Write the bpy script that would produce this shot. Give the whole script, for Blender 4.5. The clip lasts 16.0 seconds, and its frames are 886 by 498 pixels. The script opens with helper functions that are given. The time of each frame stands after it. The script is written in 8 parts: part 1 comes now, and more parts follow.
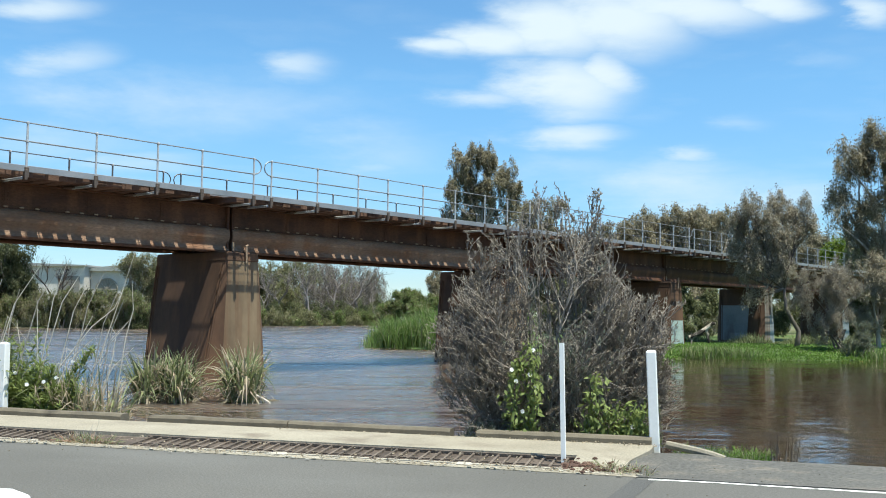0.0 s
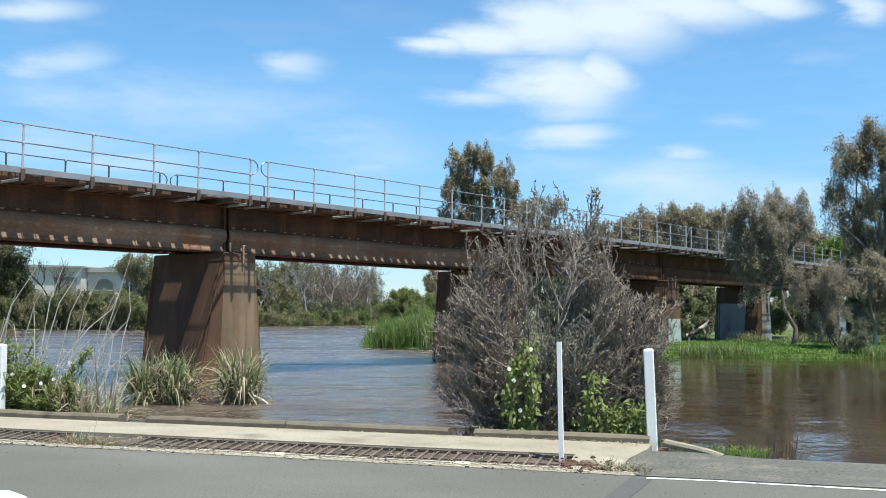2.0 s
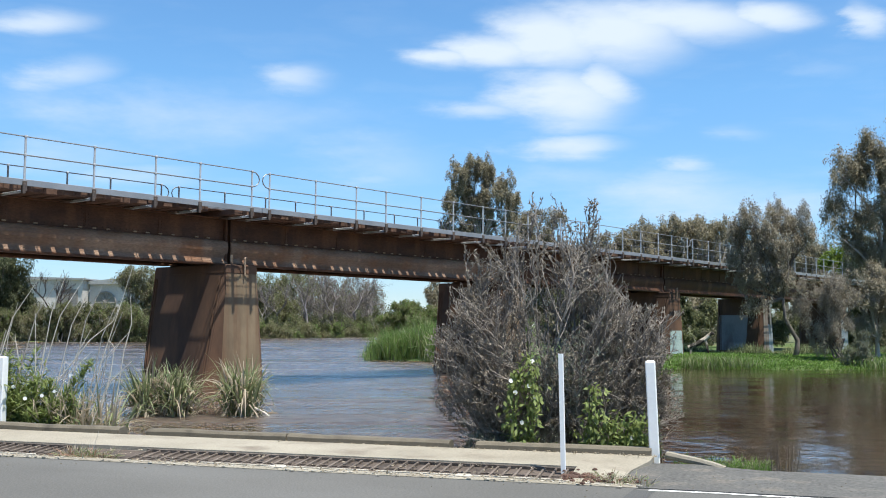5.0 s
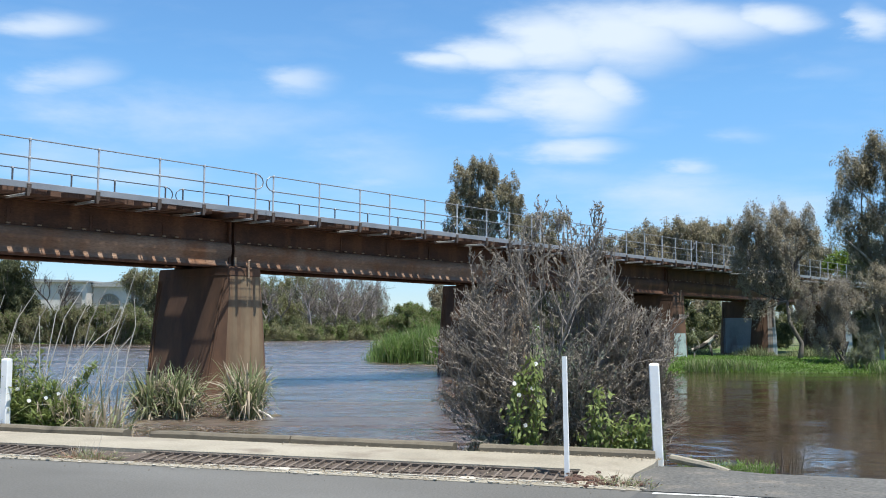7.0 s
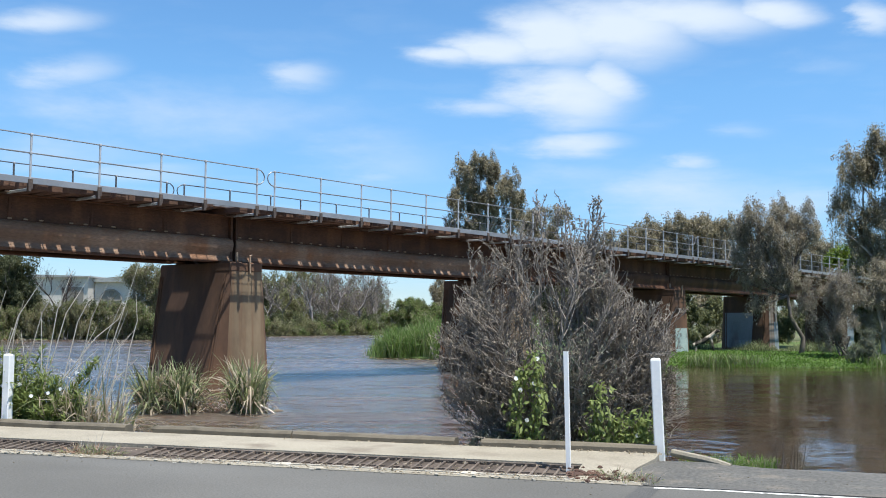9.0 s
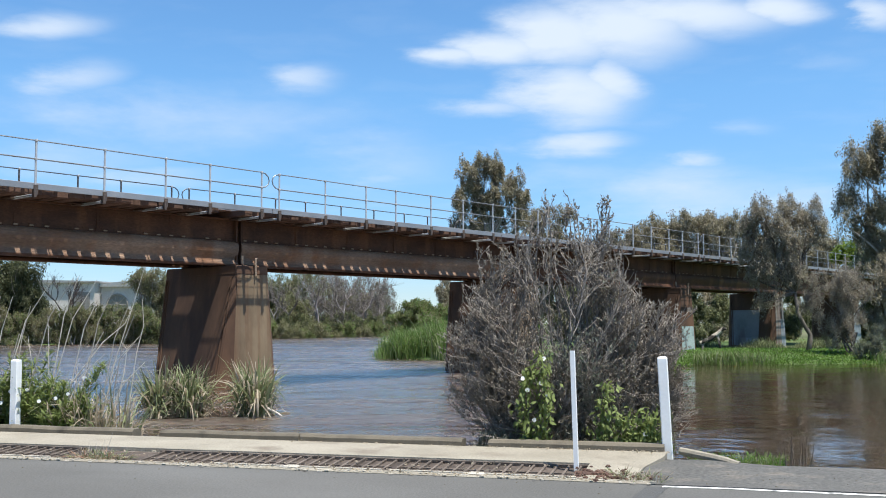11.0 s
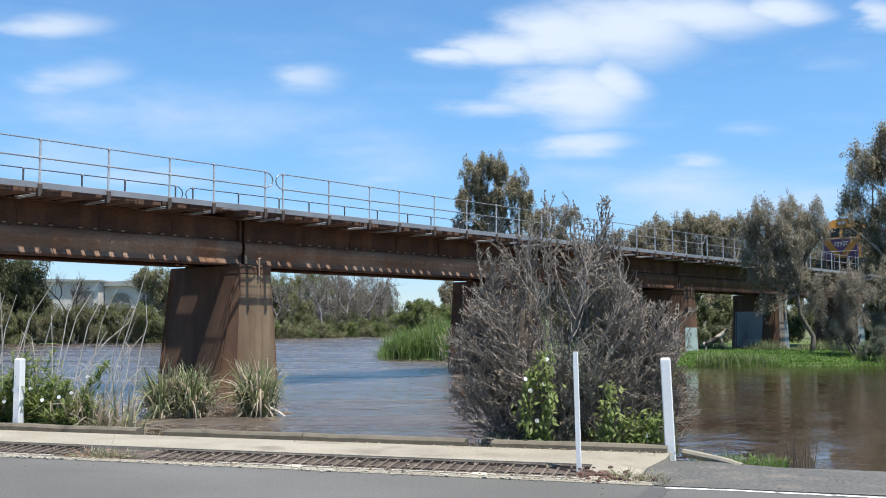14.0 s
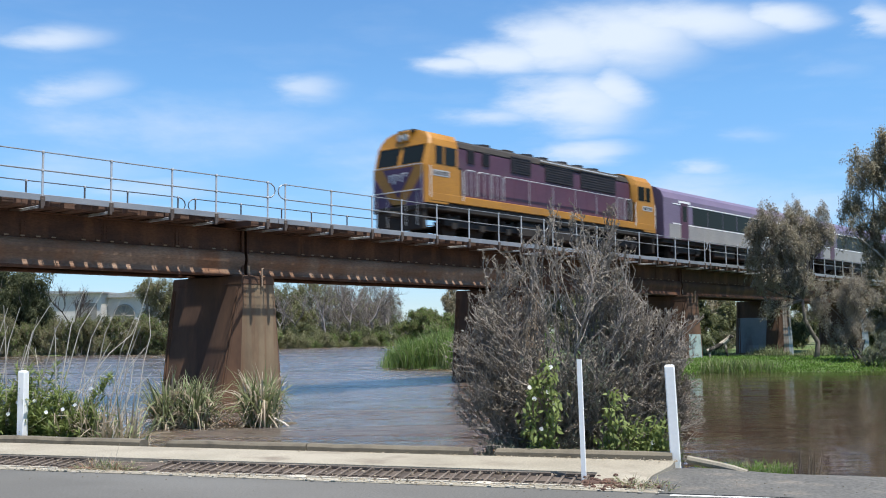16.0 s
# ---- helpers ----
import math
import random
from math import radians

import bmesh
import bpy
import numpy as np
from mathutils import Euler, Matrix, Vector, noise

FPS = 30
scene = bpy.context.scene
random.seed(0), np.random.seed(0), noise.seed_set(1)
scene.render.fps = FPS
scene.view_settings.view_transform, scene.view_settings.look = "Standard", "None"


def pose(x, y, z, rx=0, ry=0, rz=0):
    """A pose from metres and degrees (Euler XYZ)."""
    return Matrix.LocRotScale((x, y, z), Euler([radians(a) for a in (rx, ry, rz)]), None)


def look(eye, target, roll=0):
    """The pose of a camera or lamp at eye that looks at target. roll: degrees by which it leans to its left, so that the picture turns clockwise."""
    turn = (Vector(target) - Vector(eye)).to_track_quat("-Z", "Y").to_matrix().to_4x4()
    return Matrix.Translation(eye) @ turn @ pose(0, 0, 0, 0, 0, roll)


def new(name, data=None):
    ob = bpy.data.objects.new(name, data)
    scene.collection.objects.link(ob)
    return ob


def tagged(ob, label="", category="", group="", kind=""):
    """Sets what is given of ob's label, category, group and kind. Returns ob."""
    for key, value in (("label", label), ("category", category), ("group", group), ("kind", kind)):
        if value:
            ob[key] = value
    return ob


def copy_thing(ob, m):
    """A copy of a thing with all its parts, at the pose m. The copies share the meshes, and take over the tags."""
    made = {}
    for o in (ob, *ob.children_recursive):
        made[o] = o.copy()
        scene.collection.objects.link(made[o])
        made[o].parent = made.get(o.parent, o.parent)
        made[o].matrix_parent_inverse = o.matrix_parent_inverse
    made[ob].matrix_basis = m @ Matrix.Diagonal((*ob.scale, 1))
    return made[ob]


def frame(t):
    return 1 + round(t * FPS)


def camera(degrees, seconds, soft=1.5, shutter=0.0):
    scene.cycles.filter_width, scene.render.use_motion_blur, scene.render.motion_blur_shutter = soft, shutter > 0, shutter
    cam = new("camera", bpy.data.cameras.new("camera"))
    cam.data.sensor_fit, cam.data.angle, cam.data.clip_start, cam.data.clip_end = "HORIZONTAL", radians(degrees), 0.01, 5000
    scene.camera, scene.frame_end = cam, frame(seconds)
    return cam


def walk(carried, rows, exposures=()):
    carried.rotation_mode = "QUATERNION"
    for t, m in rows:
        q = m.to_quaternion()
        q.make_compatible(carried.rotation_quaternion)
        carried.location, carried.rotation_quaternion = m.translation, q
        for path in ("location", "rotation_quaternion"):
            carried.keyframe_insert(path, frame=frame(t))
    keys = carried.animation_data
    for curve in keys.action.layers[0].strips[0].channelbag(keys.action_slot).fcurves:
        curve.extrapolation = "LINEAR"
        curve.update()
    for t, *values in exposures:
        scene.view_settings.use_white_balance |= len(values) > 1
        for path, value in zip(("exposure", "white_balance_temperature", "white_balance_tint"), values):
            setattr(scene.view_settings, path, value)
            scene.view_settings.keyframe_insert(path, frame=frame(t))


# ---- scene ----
# the camera is held by a standing onlooker: yaw to the right, tilt up, lean
HELD = [
    (0, -0, 3.655, 0.7),
    (0.5, 0.039, 3.692, 0.624),
    (1, 0.063, 3.651, 0.662),
    (1.5, 0.124, 3.597, 0.544),
    (2, 0.167, 3.63, 0.42),
    (2.5, 0.184, 3.691, 0.312),
    (3, 0.182, 3.801, 0.234),
    (3.5, 0.203, 3.937, 0.28),
    (4, 0.178, 4.058, 0.328),
    (6.5, -0.061, 4.492, 0.404),
    (7, -0.119, 4.439, 0.415),
    (7.5, -0.213, 4.371, 0.399),
    (8, -0.288, 4.301, 0.453),
    (8.5, -0.269, 4.263, 0.574),
    (9, -0.195, 4.16, 0.368),
    (11.5, -0.613, 4.214, -0.41),
    (12, -0.778, 4.12, -0.408),
    (12.5, -0.863, 4.046, -0.083),
    (13, -0.822, 4.026, 0.038),
    (13.5, -0.744, 4.101, 0.069),
    (14, -0.679, 4.227, -0.069),
    (14.5, -0.68, 4.335, -0.109),
    (15, -0.674, 4.455, -0.212),
    (15.5, -0.693, 4.542, -0.337),
    (16, -0.827, 4.722, -0.556),
]
EYE = (0.0, 0.0, 1.5)


def held(yaw, tilt, lean):
    return pose(*EYE, 0, 0, -yaw) @ pose(0, 0, 0, 90 + tilt) @ pose(0, 0, 0, 0, 0, lean)


cam = camera(47.07, 16.0, 1.0, 0.3)
walk(cam, [(t, held(a, b, c)) for t, a, b, c in HELD], [(0.0, 0.84, 6500, 0), (1.5, 0.84, 6500, 1), (3.0, 0.83, 6450, 5), (7.0, 0.78, 6300, 7), (16.0, 0.75, 6300, 9)])

# ---- daylight: high sun to the right and a little behind, blue sky with loose cloud ----
SUN = Vector((0.225, -0.226, 1.0)).normalized()
sun = new("sun", bpy.data.lights.new("sun", "SUN"))
sun.data.energy, sun.data.angle, sun.data.color = 5.0, radians(0.53), (1.0, 0.94, 0.85)
sun.matrix_world = look(SUN * 60, (0, 0, 0))


def build_sky():
    world = bpy.data.worlds.new("sky")
    scene.world = world
    world.use_nodes = True
    nt = world.node_tree
    nt.nodes.clear()
    add, join = nt.nodes.new, nt.links.new

    def calc(op, a, b=None, c=None):
        n = add("ShaderNodeMath")
        n.operation = op
        for i, v in enumerate((a, b, c)):
            if v is None:
                continue
            if isinstance(v, (int, float)):
                n.inputs[i].default_value = v
            else:
                join(v, n.inputs[i])
        return n.outputs[0]

    sky = add("ShaderNodeTexSky")
    sky.sky_type, sky.sun_disc = "NISHITA", False
    sky.sun_elevation, sky.sun_rotation = math.asin(SUN.z), math.atan2(SUN.x, SUN.y)
    sky.altitude, sky.air_density, sky.dust_density, sky.ozone_density = 50, 1.0, 0.0, 2.0
    co = add("ShaderNodeTexCoord")
    sep = add("ShaderNodeSeparateXYZ")
    join(co.outputs["Generated"], sep.inputs[0])
    x, y, z = sep.outputs
    # clouds drift on a flat ceiling: direction divided by height
    up = calc("MAXIMUM", z, 0.03)
    flat = add("ShaderNodeCombineXYZ")
    join(calc("DIVIDE", x, up), flat.inputs[0])
    join(calc("DIVIDE", y, up), flat.inputs[1])
    puff = add("ShaderNodeTexNoise")
    puff.inputs["Scale"].default_value, puff.inputs["Detail"].default_value, puff.inputs["Roughness"].default_value = 1.1, 7, 0.55
    join(flat.outputs[0], puff.inputs["Vector"])
    wisp = add("ShaderNodeTexNoise")
    wisp.inputs["Scale"].default_value, wisp.inputs["Detail"].default_value, wisp.inputs["Roughness"].default_value = 7.0, 8, 0.6
    mp = add("ShaderNodeMapping")
    mp.inputs["Scale"].default_value = (1.0, 1.0, 3.2)
    join(co.outputs["Generated"], mp.inputs[0])
    join(mp.outputs[0], wisp.inputs["Vector"])
    # banks of cloud: azimuth (right of north), height, half width, half height, weight, all in slopes
    ahead = calc("MAXIMUM", y, 0.05)
    az, el = calc("DIVIDE", x, ahead), calc("DIVIDE", z, ahead)
    warp = calc("MULTIPLY_ADD", wisp.outputs["Fac"], 0.12, -0.06)
    warp2 = calc("MULTIPLY_ADD", puff.outputs["Fac"], 0.04, -0.02)
    total = None
    for a, h, ra, rh, k in CLOUDS:
        da = calc("DIVIDE", calc("ADD", calc("SUBTRACT", az, a), warp), ra)
        dh = calc("DIVIDE", calc("ADD", calc("SUBTRACT", el, h), warp2), rh)
        d = calc("SQRT", calc("ADD", calc("MULTIPLY", da, da), calc("MULTIPLY", dh, dh)))
        m = add("ShaderNodeMapRange")
        m.interpolation_type = "SMOOTHSTEP"
        m.inputs["From Min"].default_value, m.inputs["From Max"].default_value = 1.5, 0.1
        m.inputs["To Max"].default_value = k
        join(d, m.inputs["Value"])
        total = m.outputs[0] if total is None else calc("MAXIMUM", total, m.outputs[0])
    ragged = add("ShaderNodeMapRange")
    ragged.interpolation_type = "SMOOTHSTEP"
    ragged.inputs["From Min"].default_value, ragged.inputs["From Max"].default_value = 0.0, 1.12
    join(calc("ADD", total, calc("MULTIPLY_ADD", wisp.outputs["Fac"], 0.9, -0.46)), ragged.inputs["Value"])
    near = ragged.outputs[0]
    loose = add("ShaderNodeMapRange")
    loose.inputs["From Min"].default_value, loose.inputs["From Max"].default_value = 0.52, 0.80
    loose.inputs["To Max"].default_value = 0.16
    join(puff.outputs["Fac"], loose.inputs["Value"])
    cover = calc("MINIMUM", calc("MAXIMUM", near, loose.outputs[0]), 0.97)
    mix = add("ShaderNodeMix")
    mix.data_type = "RGBA"
    join(cover, mix.inputs["Factor"])
    tone = add("ShaderNodeMix")
    tone.data_type, tone.blend_type = "RGBA", "MULTIPLY"
    tone.inputs["Factor"].default_value = 1.0
    join(sky.outputs[0], tone.inputs["A"])
    hue = add("ShaderNodeMix")
    hue.data_type = "RGBA"
    hue.inputs["A"].default_value, hue.inputs["B"].default_value = LOW_TONE, SKY_TONE
    rise = add("ShaderNodeMapRange")
    rise.inputs["From Min"].default_value, rise.inputs["From Max"].default_value = 0.0, 0.22
    join(z, rise.inputs["Value"])
    join(rise.outputs[0], hue.inputs["Factor"])
    join(hue.outputs["Result"], tone.inputs["B"])
    join(tone.outputs["Result"], mix.inputs["A"])
    mix.inputs["B"].default_value = CLOUD_WHITE
    bg = add("ShaderNodeBackground")
    bg.inputs["Strength"].default_value = SKY_STRENGTH
    join(mix.outputs["Result"], bg.inputs[0])
    out = add("ShaderNodeOutputWorld")
    join(bg.outputs[0], out.inputs[0])


CLOUDS = [(0.007, 0.266, 0.048, 0.012, 0.90), (0.057, 0.274, 0.060, 0.021, 1.00), (0.114, 0.285, 0.072, 0.034, 1.00), (0.176, 0.292, 0.084, 0.037, 1.00), (0.244, 0.306, 0.102, 0.025, 1.00), (0.328, 0.313, 0.054, 0.018, 1.00), (0.047, 0.213, 0.048, 0.012, 0.60), (0.120, 0.227, 0.072, 0.034, 1.00), (0.162, 0.238, 0.039, 0.028, 0.95), (0.125, 0.179, 0.057, 0.018, 0.85), (-0.371, 0.249, 0.051, 0.020, 0.60), (-0.145, 0.244, 0.042, 0.018, 0.60), (-0.302, 0.212, 0.048, 0.025, 0.35), (-0.412, 0.304, 0.072, 0.014, 0.80), (0.254, 0.158, 0.027, 0.012, 0.55), (0.288, 0.191, 0.042, 0.011, 0.35), (-0.076, 0.142, 0.042, 0.014, 0.45), (-0.305, 0.144, 0.078, 0.018, 0.50), (0.427, 0.310, 0.024, 0.021, 0.80), (0.344, 0.122, 0.084, 0.020, 0.50), (0.249, 0.126, 0.156, 0.030, 0.50), (0.120, 0.144, 0.096, 0.020, 0.35), (-0.257, 0.202, 0.168, 0.049, 0.36), (-0.373, 0.167, 0.120, 0.027, 0.36), (-0.082, 0.159, 0.096, 0.036, 0.40), (0.373, 0.261, 0.054, 0.014, 0.30)]
SKY_TONE = (0.70, 0.97, 1.15, 1)
LOW_TONE = (0.57, 0.68, 0.93, 1)
CLOUD_WHITE = (5.3, 5.85, 6.65, 1)
SKY_STRENGTH = 0.09
build_sky()

# ---- materials ----
def surface(name, low, high, scale=2.0, rough=0.8, metal=0.0, bump=0.15, fine=30.0, stretch=(1, 1, 1), tint=0.0,
            stain=None, stain_scale=0.7, stain_at=(0.5, 0.65), stain_stretch=(1, 1, 1), spec=0.4, grit=0.25):
    """Two-scale mottled surface with fine relief and, where given, a second colour in patches or streaks."""
    m = bpy.data.materials.new(name)
    m.use_nodes = True
    nt = m.node_tree
    add, join = nt.nodes.new, nt.links.new
    b = nt.nodes["Principled BSDF"]
    co = add("ShaderNodeTexCoord")
    mp = add("ShaderNodeMapping")
    mp.inputs["Scale"].default_value = stretch
    join(co.outputs["Object"], mp.inputs[0])

    def cloudy(s, detail, src=mp):
        n = add("ShaderNodeTexNoise")
        n.inputs["Scale"].default_value, n.inputs["Detail"].default_value = s, detail
        join(src.outputs[0], n.inputs["Vector"])
        return n.outputs["Fac"]

    def blend(f, a, c, kind="MIX"):
        n = add("ShaderNodeMix")
        n.data_type, n.blend_type = "RGBA", kind
        for sock, v in (("Factor", f), ("A", a), ("B", c)):
            if isinstance(v, (tuple, float, int)):
                n.inputs[sock].default_value = (*v, 1) if isinstance(v, tuple) else v
            else:
                join(v, n.inputs[sock])
        return n.outputs["Result"]

    def ranged(v, a, c, lo=0.0, hi=1.0):
        n = add("ShaderNodeMapRange")
        n.inputs["From Min"].default_value, n.inputs["From Max"].default_value = a, c
        n.inputs["To Min"].default_value, n.inputs["To Max"].default_value = lo, hi
        join(v, n.inputs["Value"])
        return n.outputs[0]

    big, small = cloudy(scale, 5), cloudy(fine, 4)
    col = blend(ranged(big, 0.32, 0.68), low, high)
    if stain:
        mp2 = add("ShaderNodeMapping")
        mp2.inputs["Scale"].default_value = stain_stretch
        join(co.outputs["Object"], mp2.inputs[0])
        col = blend(ranged(cloudy(stain_scale, 6, mp2), *stain_at), col, stain)
    grain = ranged(small, 0.25, 0.75, 0.97 - grit, 0.97 + grit)
    gray = add("ShaderNodeCombineColor")
    for i in range(3):
        join(grain, gray.inputs[i])
    col = blend(1.0, col, gray.outputs[0], "MULTIPLY")
    if tint:
        info = add("ShaderNodeObjectInfo")
        shade = ranged(info.outputs["Random"], 0, 1, 1 - tint, 1 + tint)
        g2 = add("ShaderNodeCombineColor")
        for i in range(3):
            join(shade, g2.inputs[i])
        col = blend(1.0, col, g2.outputs[0], "MULTIPLY")
    join(col, b.inputs["Base Color"])
    join(ranged(big, 0.2, 0.8, max(0.02, rough - 0.12), min(1, rough + 0.1)), b.inputs["Roughness"])
    b.inputs["Metallic"].default_value = metal
    b.inputs["Specular IOR Level"].default_value = spec
    if bump:
        bp = add("ShaderNodeBump")
        bp.inputs["Strength"].default_value, bp.inputs["Distance"].default_value = bump, 0.02
        join(small, bp.inputs["Height"])
        join(bp.outputs[0], b.inputs["Normal"])
    return m


def foliage(name, low, high, shine=0.35, through_light=0.42):
    """Leaves: each leaf its own shade, some light passes through."""
    m = bpy.data.materials.new(name)
    m.use_nodes = True
    nt = m.node_tree
    add, join = nt.nodes.new, nt.links.new
    b = nt.nodes["Principled BSDF"]
    geo = add("ShaderNodeNewGeometry")
    co = add("ShaderNodeTexCoord")
    n = add("ShaderNodeTexNoise")
    n.inputs["Scale"].default_value, n.inputs["Detail"].default_value = 0.9, 3
    join(co.outputs["Object"], n.inputs["Vector"])
    mean = add("ShaderNodeMath")
    mean.operation = "MULTIPLY_ADD"
    join(geo.outputs["Random Per Island"], mean.inputs[0])
    mean.inputs[1].default_value = 0.4
    shift = add("ShaderNodeMath")
    shift.operation = "MULTIPLY_ADD"
    join(n.outputs["Fac"], shift.inputs[0])
    shift.inputs[1].default_value, shift.inputs[2].default_value = 1.0, -0.2
    join(shift.outputs[0], mean.inputs[2])
    ramp = add("ShaderNodeMix")
    ramp.data_type = "RGBA"
    ramp.inputs["A"].default_value, ramp.inputs["B"].default_value = (*low, 1), (*high, 1)
    join(mean.outputs[0], ramp.inputs["Factor"])
    join(ramp.outputs["Result"], b.inputs["Base Color"])
    b.inputs["Roughness"].default_value = 1 - shine
    b.inputs["Specular IOR Level"].default_value = 0.35
    tr = add("ShaderNodeBsdfTranslucent")
    join(ramp.outputs["Result"], tr.inputs[0])
    mx = add("ShaderNodeMixShader")
    mx.inputs[0].default_value = through_light
    join(b.outputs[0], mx.inputs[1])
    join(tr.outputs[0], mx.inputs[2])
    join(mx.outputs[0], nt.nodes["Material Output"].inputs["Surface"])
    return m


def river_water():
    m = bpy.data.materials.new("muddy_water")
    m.use_nodes = True
    nt = m.node_tree
    add, join = nt.nodes.new, nt.links.new
    b = nt.nodes["Principled BSDF"]
    co = add("ShaderNodeTexCoord")

    def waves(scale, stretch, turn, detail=3):
        mp = add("ShaderNodeMapping")
        mp.inputs["Scale"].default_value = stretch
        mp.inputs["Rotation"].default_value = (0, 0, radians(turn))
        join(co.outputs["Object"], mp.inputs[0])
        n = add("ShaderNodeTexNoise")
        n.inputs["Scale"].default_value, n.inputs["Detail"].default_value = scale, detail
        n.inputs["Distortion"].default_value = 1.3
        join(mp.outputs[0], n.inputs["Vector"])
        return n.outputs["Fac"]

    mix = add("ShaderNodeMix")
    mix.data_type = "RGBA"
    mix.inputs["A"].default_value, mix.inputs["B"].default_value = (0.085, 0.064, 0.05, 1), (0.125, 0.097, 0.077, 1)
    join(waves(0.12, (1, 2.2, 1), 15, 5), mix.inputs["Factor"])
    # darker brown mixed in eastward, in place of the trees' dark reflection
    east_tone = add("ShaderNodeMix")
    east_tone.data_type = "RGBA"
    east_tone.inputs["B"].default_value = (0.055, 0.036, 0.021, 1)
    join(mix.outputs["Result"], east_tone.inputs["A"])
    join(east_tone.outputs["Result"], b.inputs["Base Color"])
    b.inputs["Roughness"].default_value = 0.08
    b.inputs["IOR"].default_value = 1.38
    # light spreads in the silt, so shadows lie soft on the water
    b.inputs["Subsurface Weight"].default_value, b.inputs["Subsurface Scale"].default_value = 0.9, 2.6
    b.inputs["Subsurface Radius"].default_value = (1.0, 0.8, 0.6)
    b.inputs["Specular Tint"].default_value = (1.0, 0.94, 0.88, 1)
    # calm and ruffled stretches
    calm = add("ShaderNodeMapRange")
    calm.inputs["From Min"].default_value, calm.inputs["From Max"].default_value = 0.38, 0.62
    calm.inputs["To Min"].default_value, calm.inputs["To Max"].default_value = 0.4, 1.0
    join(waves(0.09, (0.6, 2.5, 1), 8, 4), calm.inputs["Value"])
    add1 = add("ShaderNodeMath")
    add1.operation = "MULTIPLY_ADD"
    join(waves(0.7, (1, 1.15, 1), 25), add1.inputs[0])
    add1.inputs[1].default_value = 4.5
    join(waves(3.0, (1, 1.0, 1), -20), add1.inputs[2])
    height = add("ShaderNodeMath")
    height.operation = "MULTIPLY"
    join(add1.outputs[0], height.inputs[0])
    join(calm.outputs[0], height.inputs[1])
    bp = add("ShaderNodeBump")
    bp.inputs["Strength"].default_value, bp.inputs["Distance"].default_value = 1.0, 0.05
    # the backwater to the east lies calmer; its darker colour paints in tree reflections
    sep = add("ShaderNodeSeparateXYZ")
    join(co.outputs["Object"], sep.inputs[0])
    lee = add("ShaderNodeMapRange")
    lee.inputs["From Min"].default_value, lee.inputs["From Max"].default_value = -0.5, 3.2
    lee.inputs["To Min"].default_value, lee.inputs["To Max"].default_value = 1.0, 0.12
    join(sep.outputs[0], lee.inputs["Value"])
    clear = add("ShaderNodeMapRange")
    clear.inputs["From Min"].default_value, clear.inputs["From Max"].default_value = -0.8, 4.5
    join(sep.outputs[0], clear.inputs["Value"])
    join(clear.outputs[0], east_tone.inputs["Factor"])
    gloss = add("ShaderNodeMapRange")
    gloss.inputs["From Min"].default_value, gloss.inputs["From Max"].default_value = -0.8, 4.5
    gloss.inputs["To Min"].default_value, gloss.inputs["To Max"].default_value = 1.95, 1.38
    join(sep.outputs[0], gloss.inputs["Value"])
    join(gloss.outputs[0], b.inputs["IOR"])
    damp = add("ShaderNodeMath")
    damp.operation = "MULTIPLY"
    join(height.outputs[0], damp.inputs[0])
    join(lee.outputs[0], damp.inputs[1])
    # fine wind ripple dulls the open stream
    dull = add("ShaderNodeMapRange")
    dull.inputs["From Min"].default_value, dull.inputs["From Max"].default_value = -0.5, 3.2
    dull.inputs["To Min"].default_value, dull.inputs["To Max"].default_value = 0.3, 0.1
    join(sep.outputs[0], dull.inputs["Value"])
    patchy = add("ShaderNodeMath")
    patchy.operation = "MULTIPLY"
    join(dull.outputs[0], patchy.inputs[0])
    join(calm.outputs[0], patchy.inputs[1])
    join(patchy.outputs[0], b.inputs["Roughness"])
    join(damp.outputs[0], bp.inputs["Height"])
    join(bp.outputs[0], b.inputs["Normal"])
    return m


def glassy(name, col, rough=0.05, spec=0.6):
    m = bpy.data.materials.new(name)
    m.use_nodes = True
    b = m.node_tree.nodes["Principled BSDF"]
    b.inputs["Base Color"].default_value, b.inputs["Roughness"].default_value = (*col, 1), rough
    b.inputs["Specular IOR Level"].default_value = spec
    return m


ASPHALT = surface("asphalt", (0.092, 0.089, 0.081), (0.121, 0.117, 0.107), 0.35, 0.9, bump=0.3, fine=48, grit=0.3, stain=(0.14, 0.138, 0.13), stain_scale=0.6, stain_at=(0.48, 0.8), stain_stretch=(0.35, 1, 1))
NEW_ASPHALT = surface("dark_asphalt", (0.072, 0.071, 0.069), (0.092, 0.091, 0.088), 1.2, 0.9, bump=0.5, fine=90)
WORN_ASPHALT = surface("worn_asphalt", (0.082, 0.079, 0.072), (0.116, 0.112, 0.102), 1.0, 0.92, bump=0.6, fine=24, grit=0.45, stain=(0.16, 0.14, 0.115), stain_scale=2.0, stain_at=(0.55, 0.75))
CRUMBS = surface("concrete_crumbs", (0.36, 0.33, 0.27), (0.5, 0.46, 0.39), 9.0, 0.9, bump=0.1)
RUST_RED = surface("red_rust", (0.06, 0.034, 0.025), (0.125, 0.07, 0.05), 7.0, 0.85, 0.1, 0.5, 50)
DEADWOOD = surface("weathered_deadwood", (0.16, 0.135, 0.105), (0.5, 0.45, 0.37), 3.0, 0.9, 0, 0.5, 25, (1, 1, 1), 0, (0.03, 0.025, 0.02), 1.8, (0.46, 0.52))
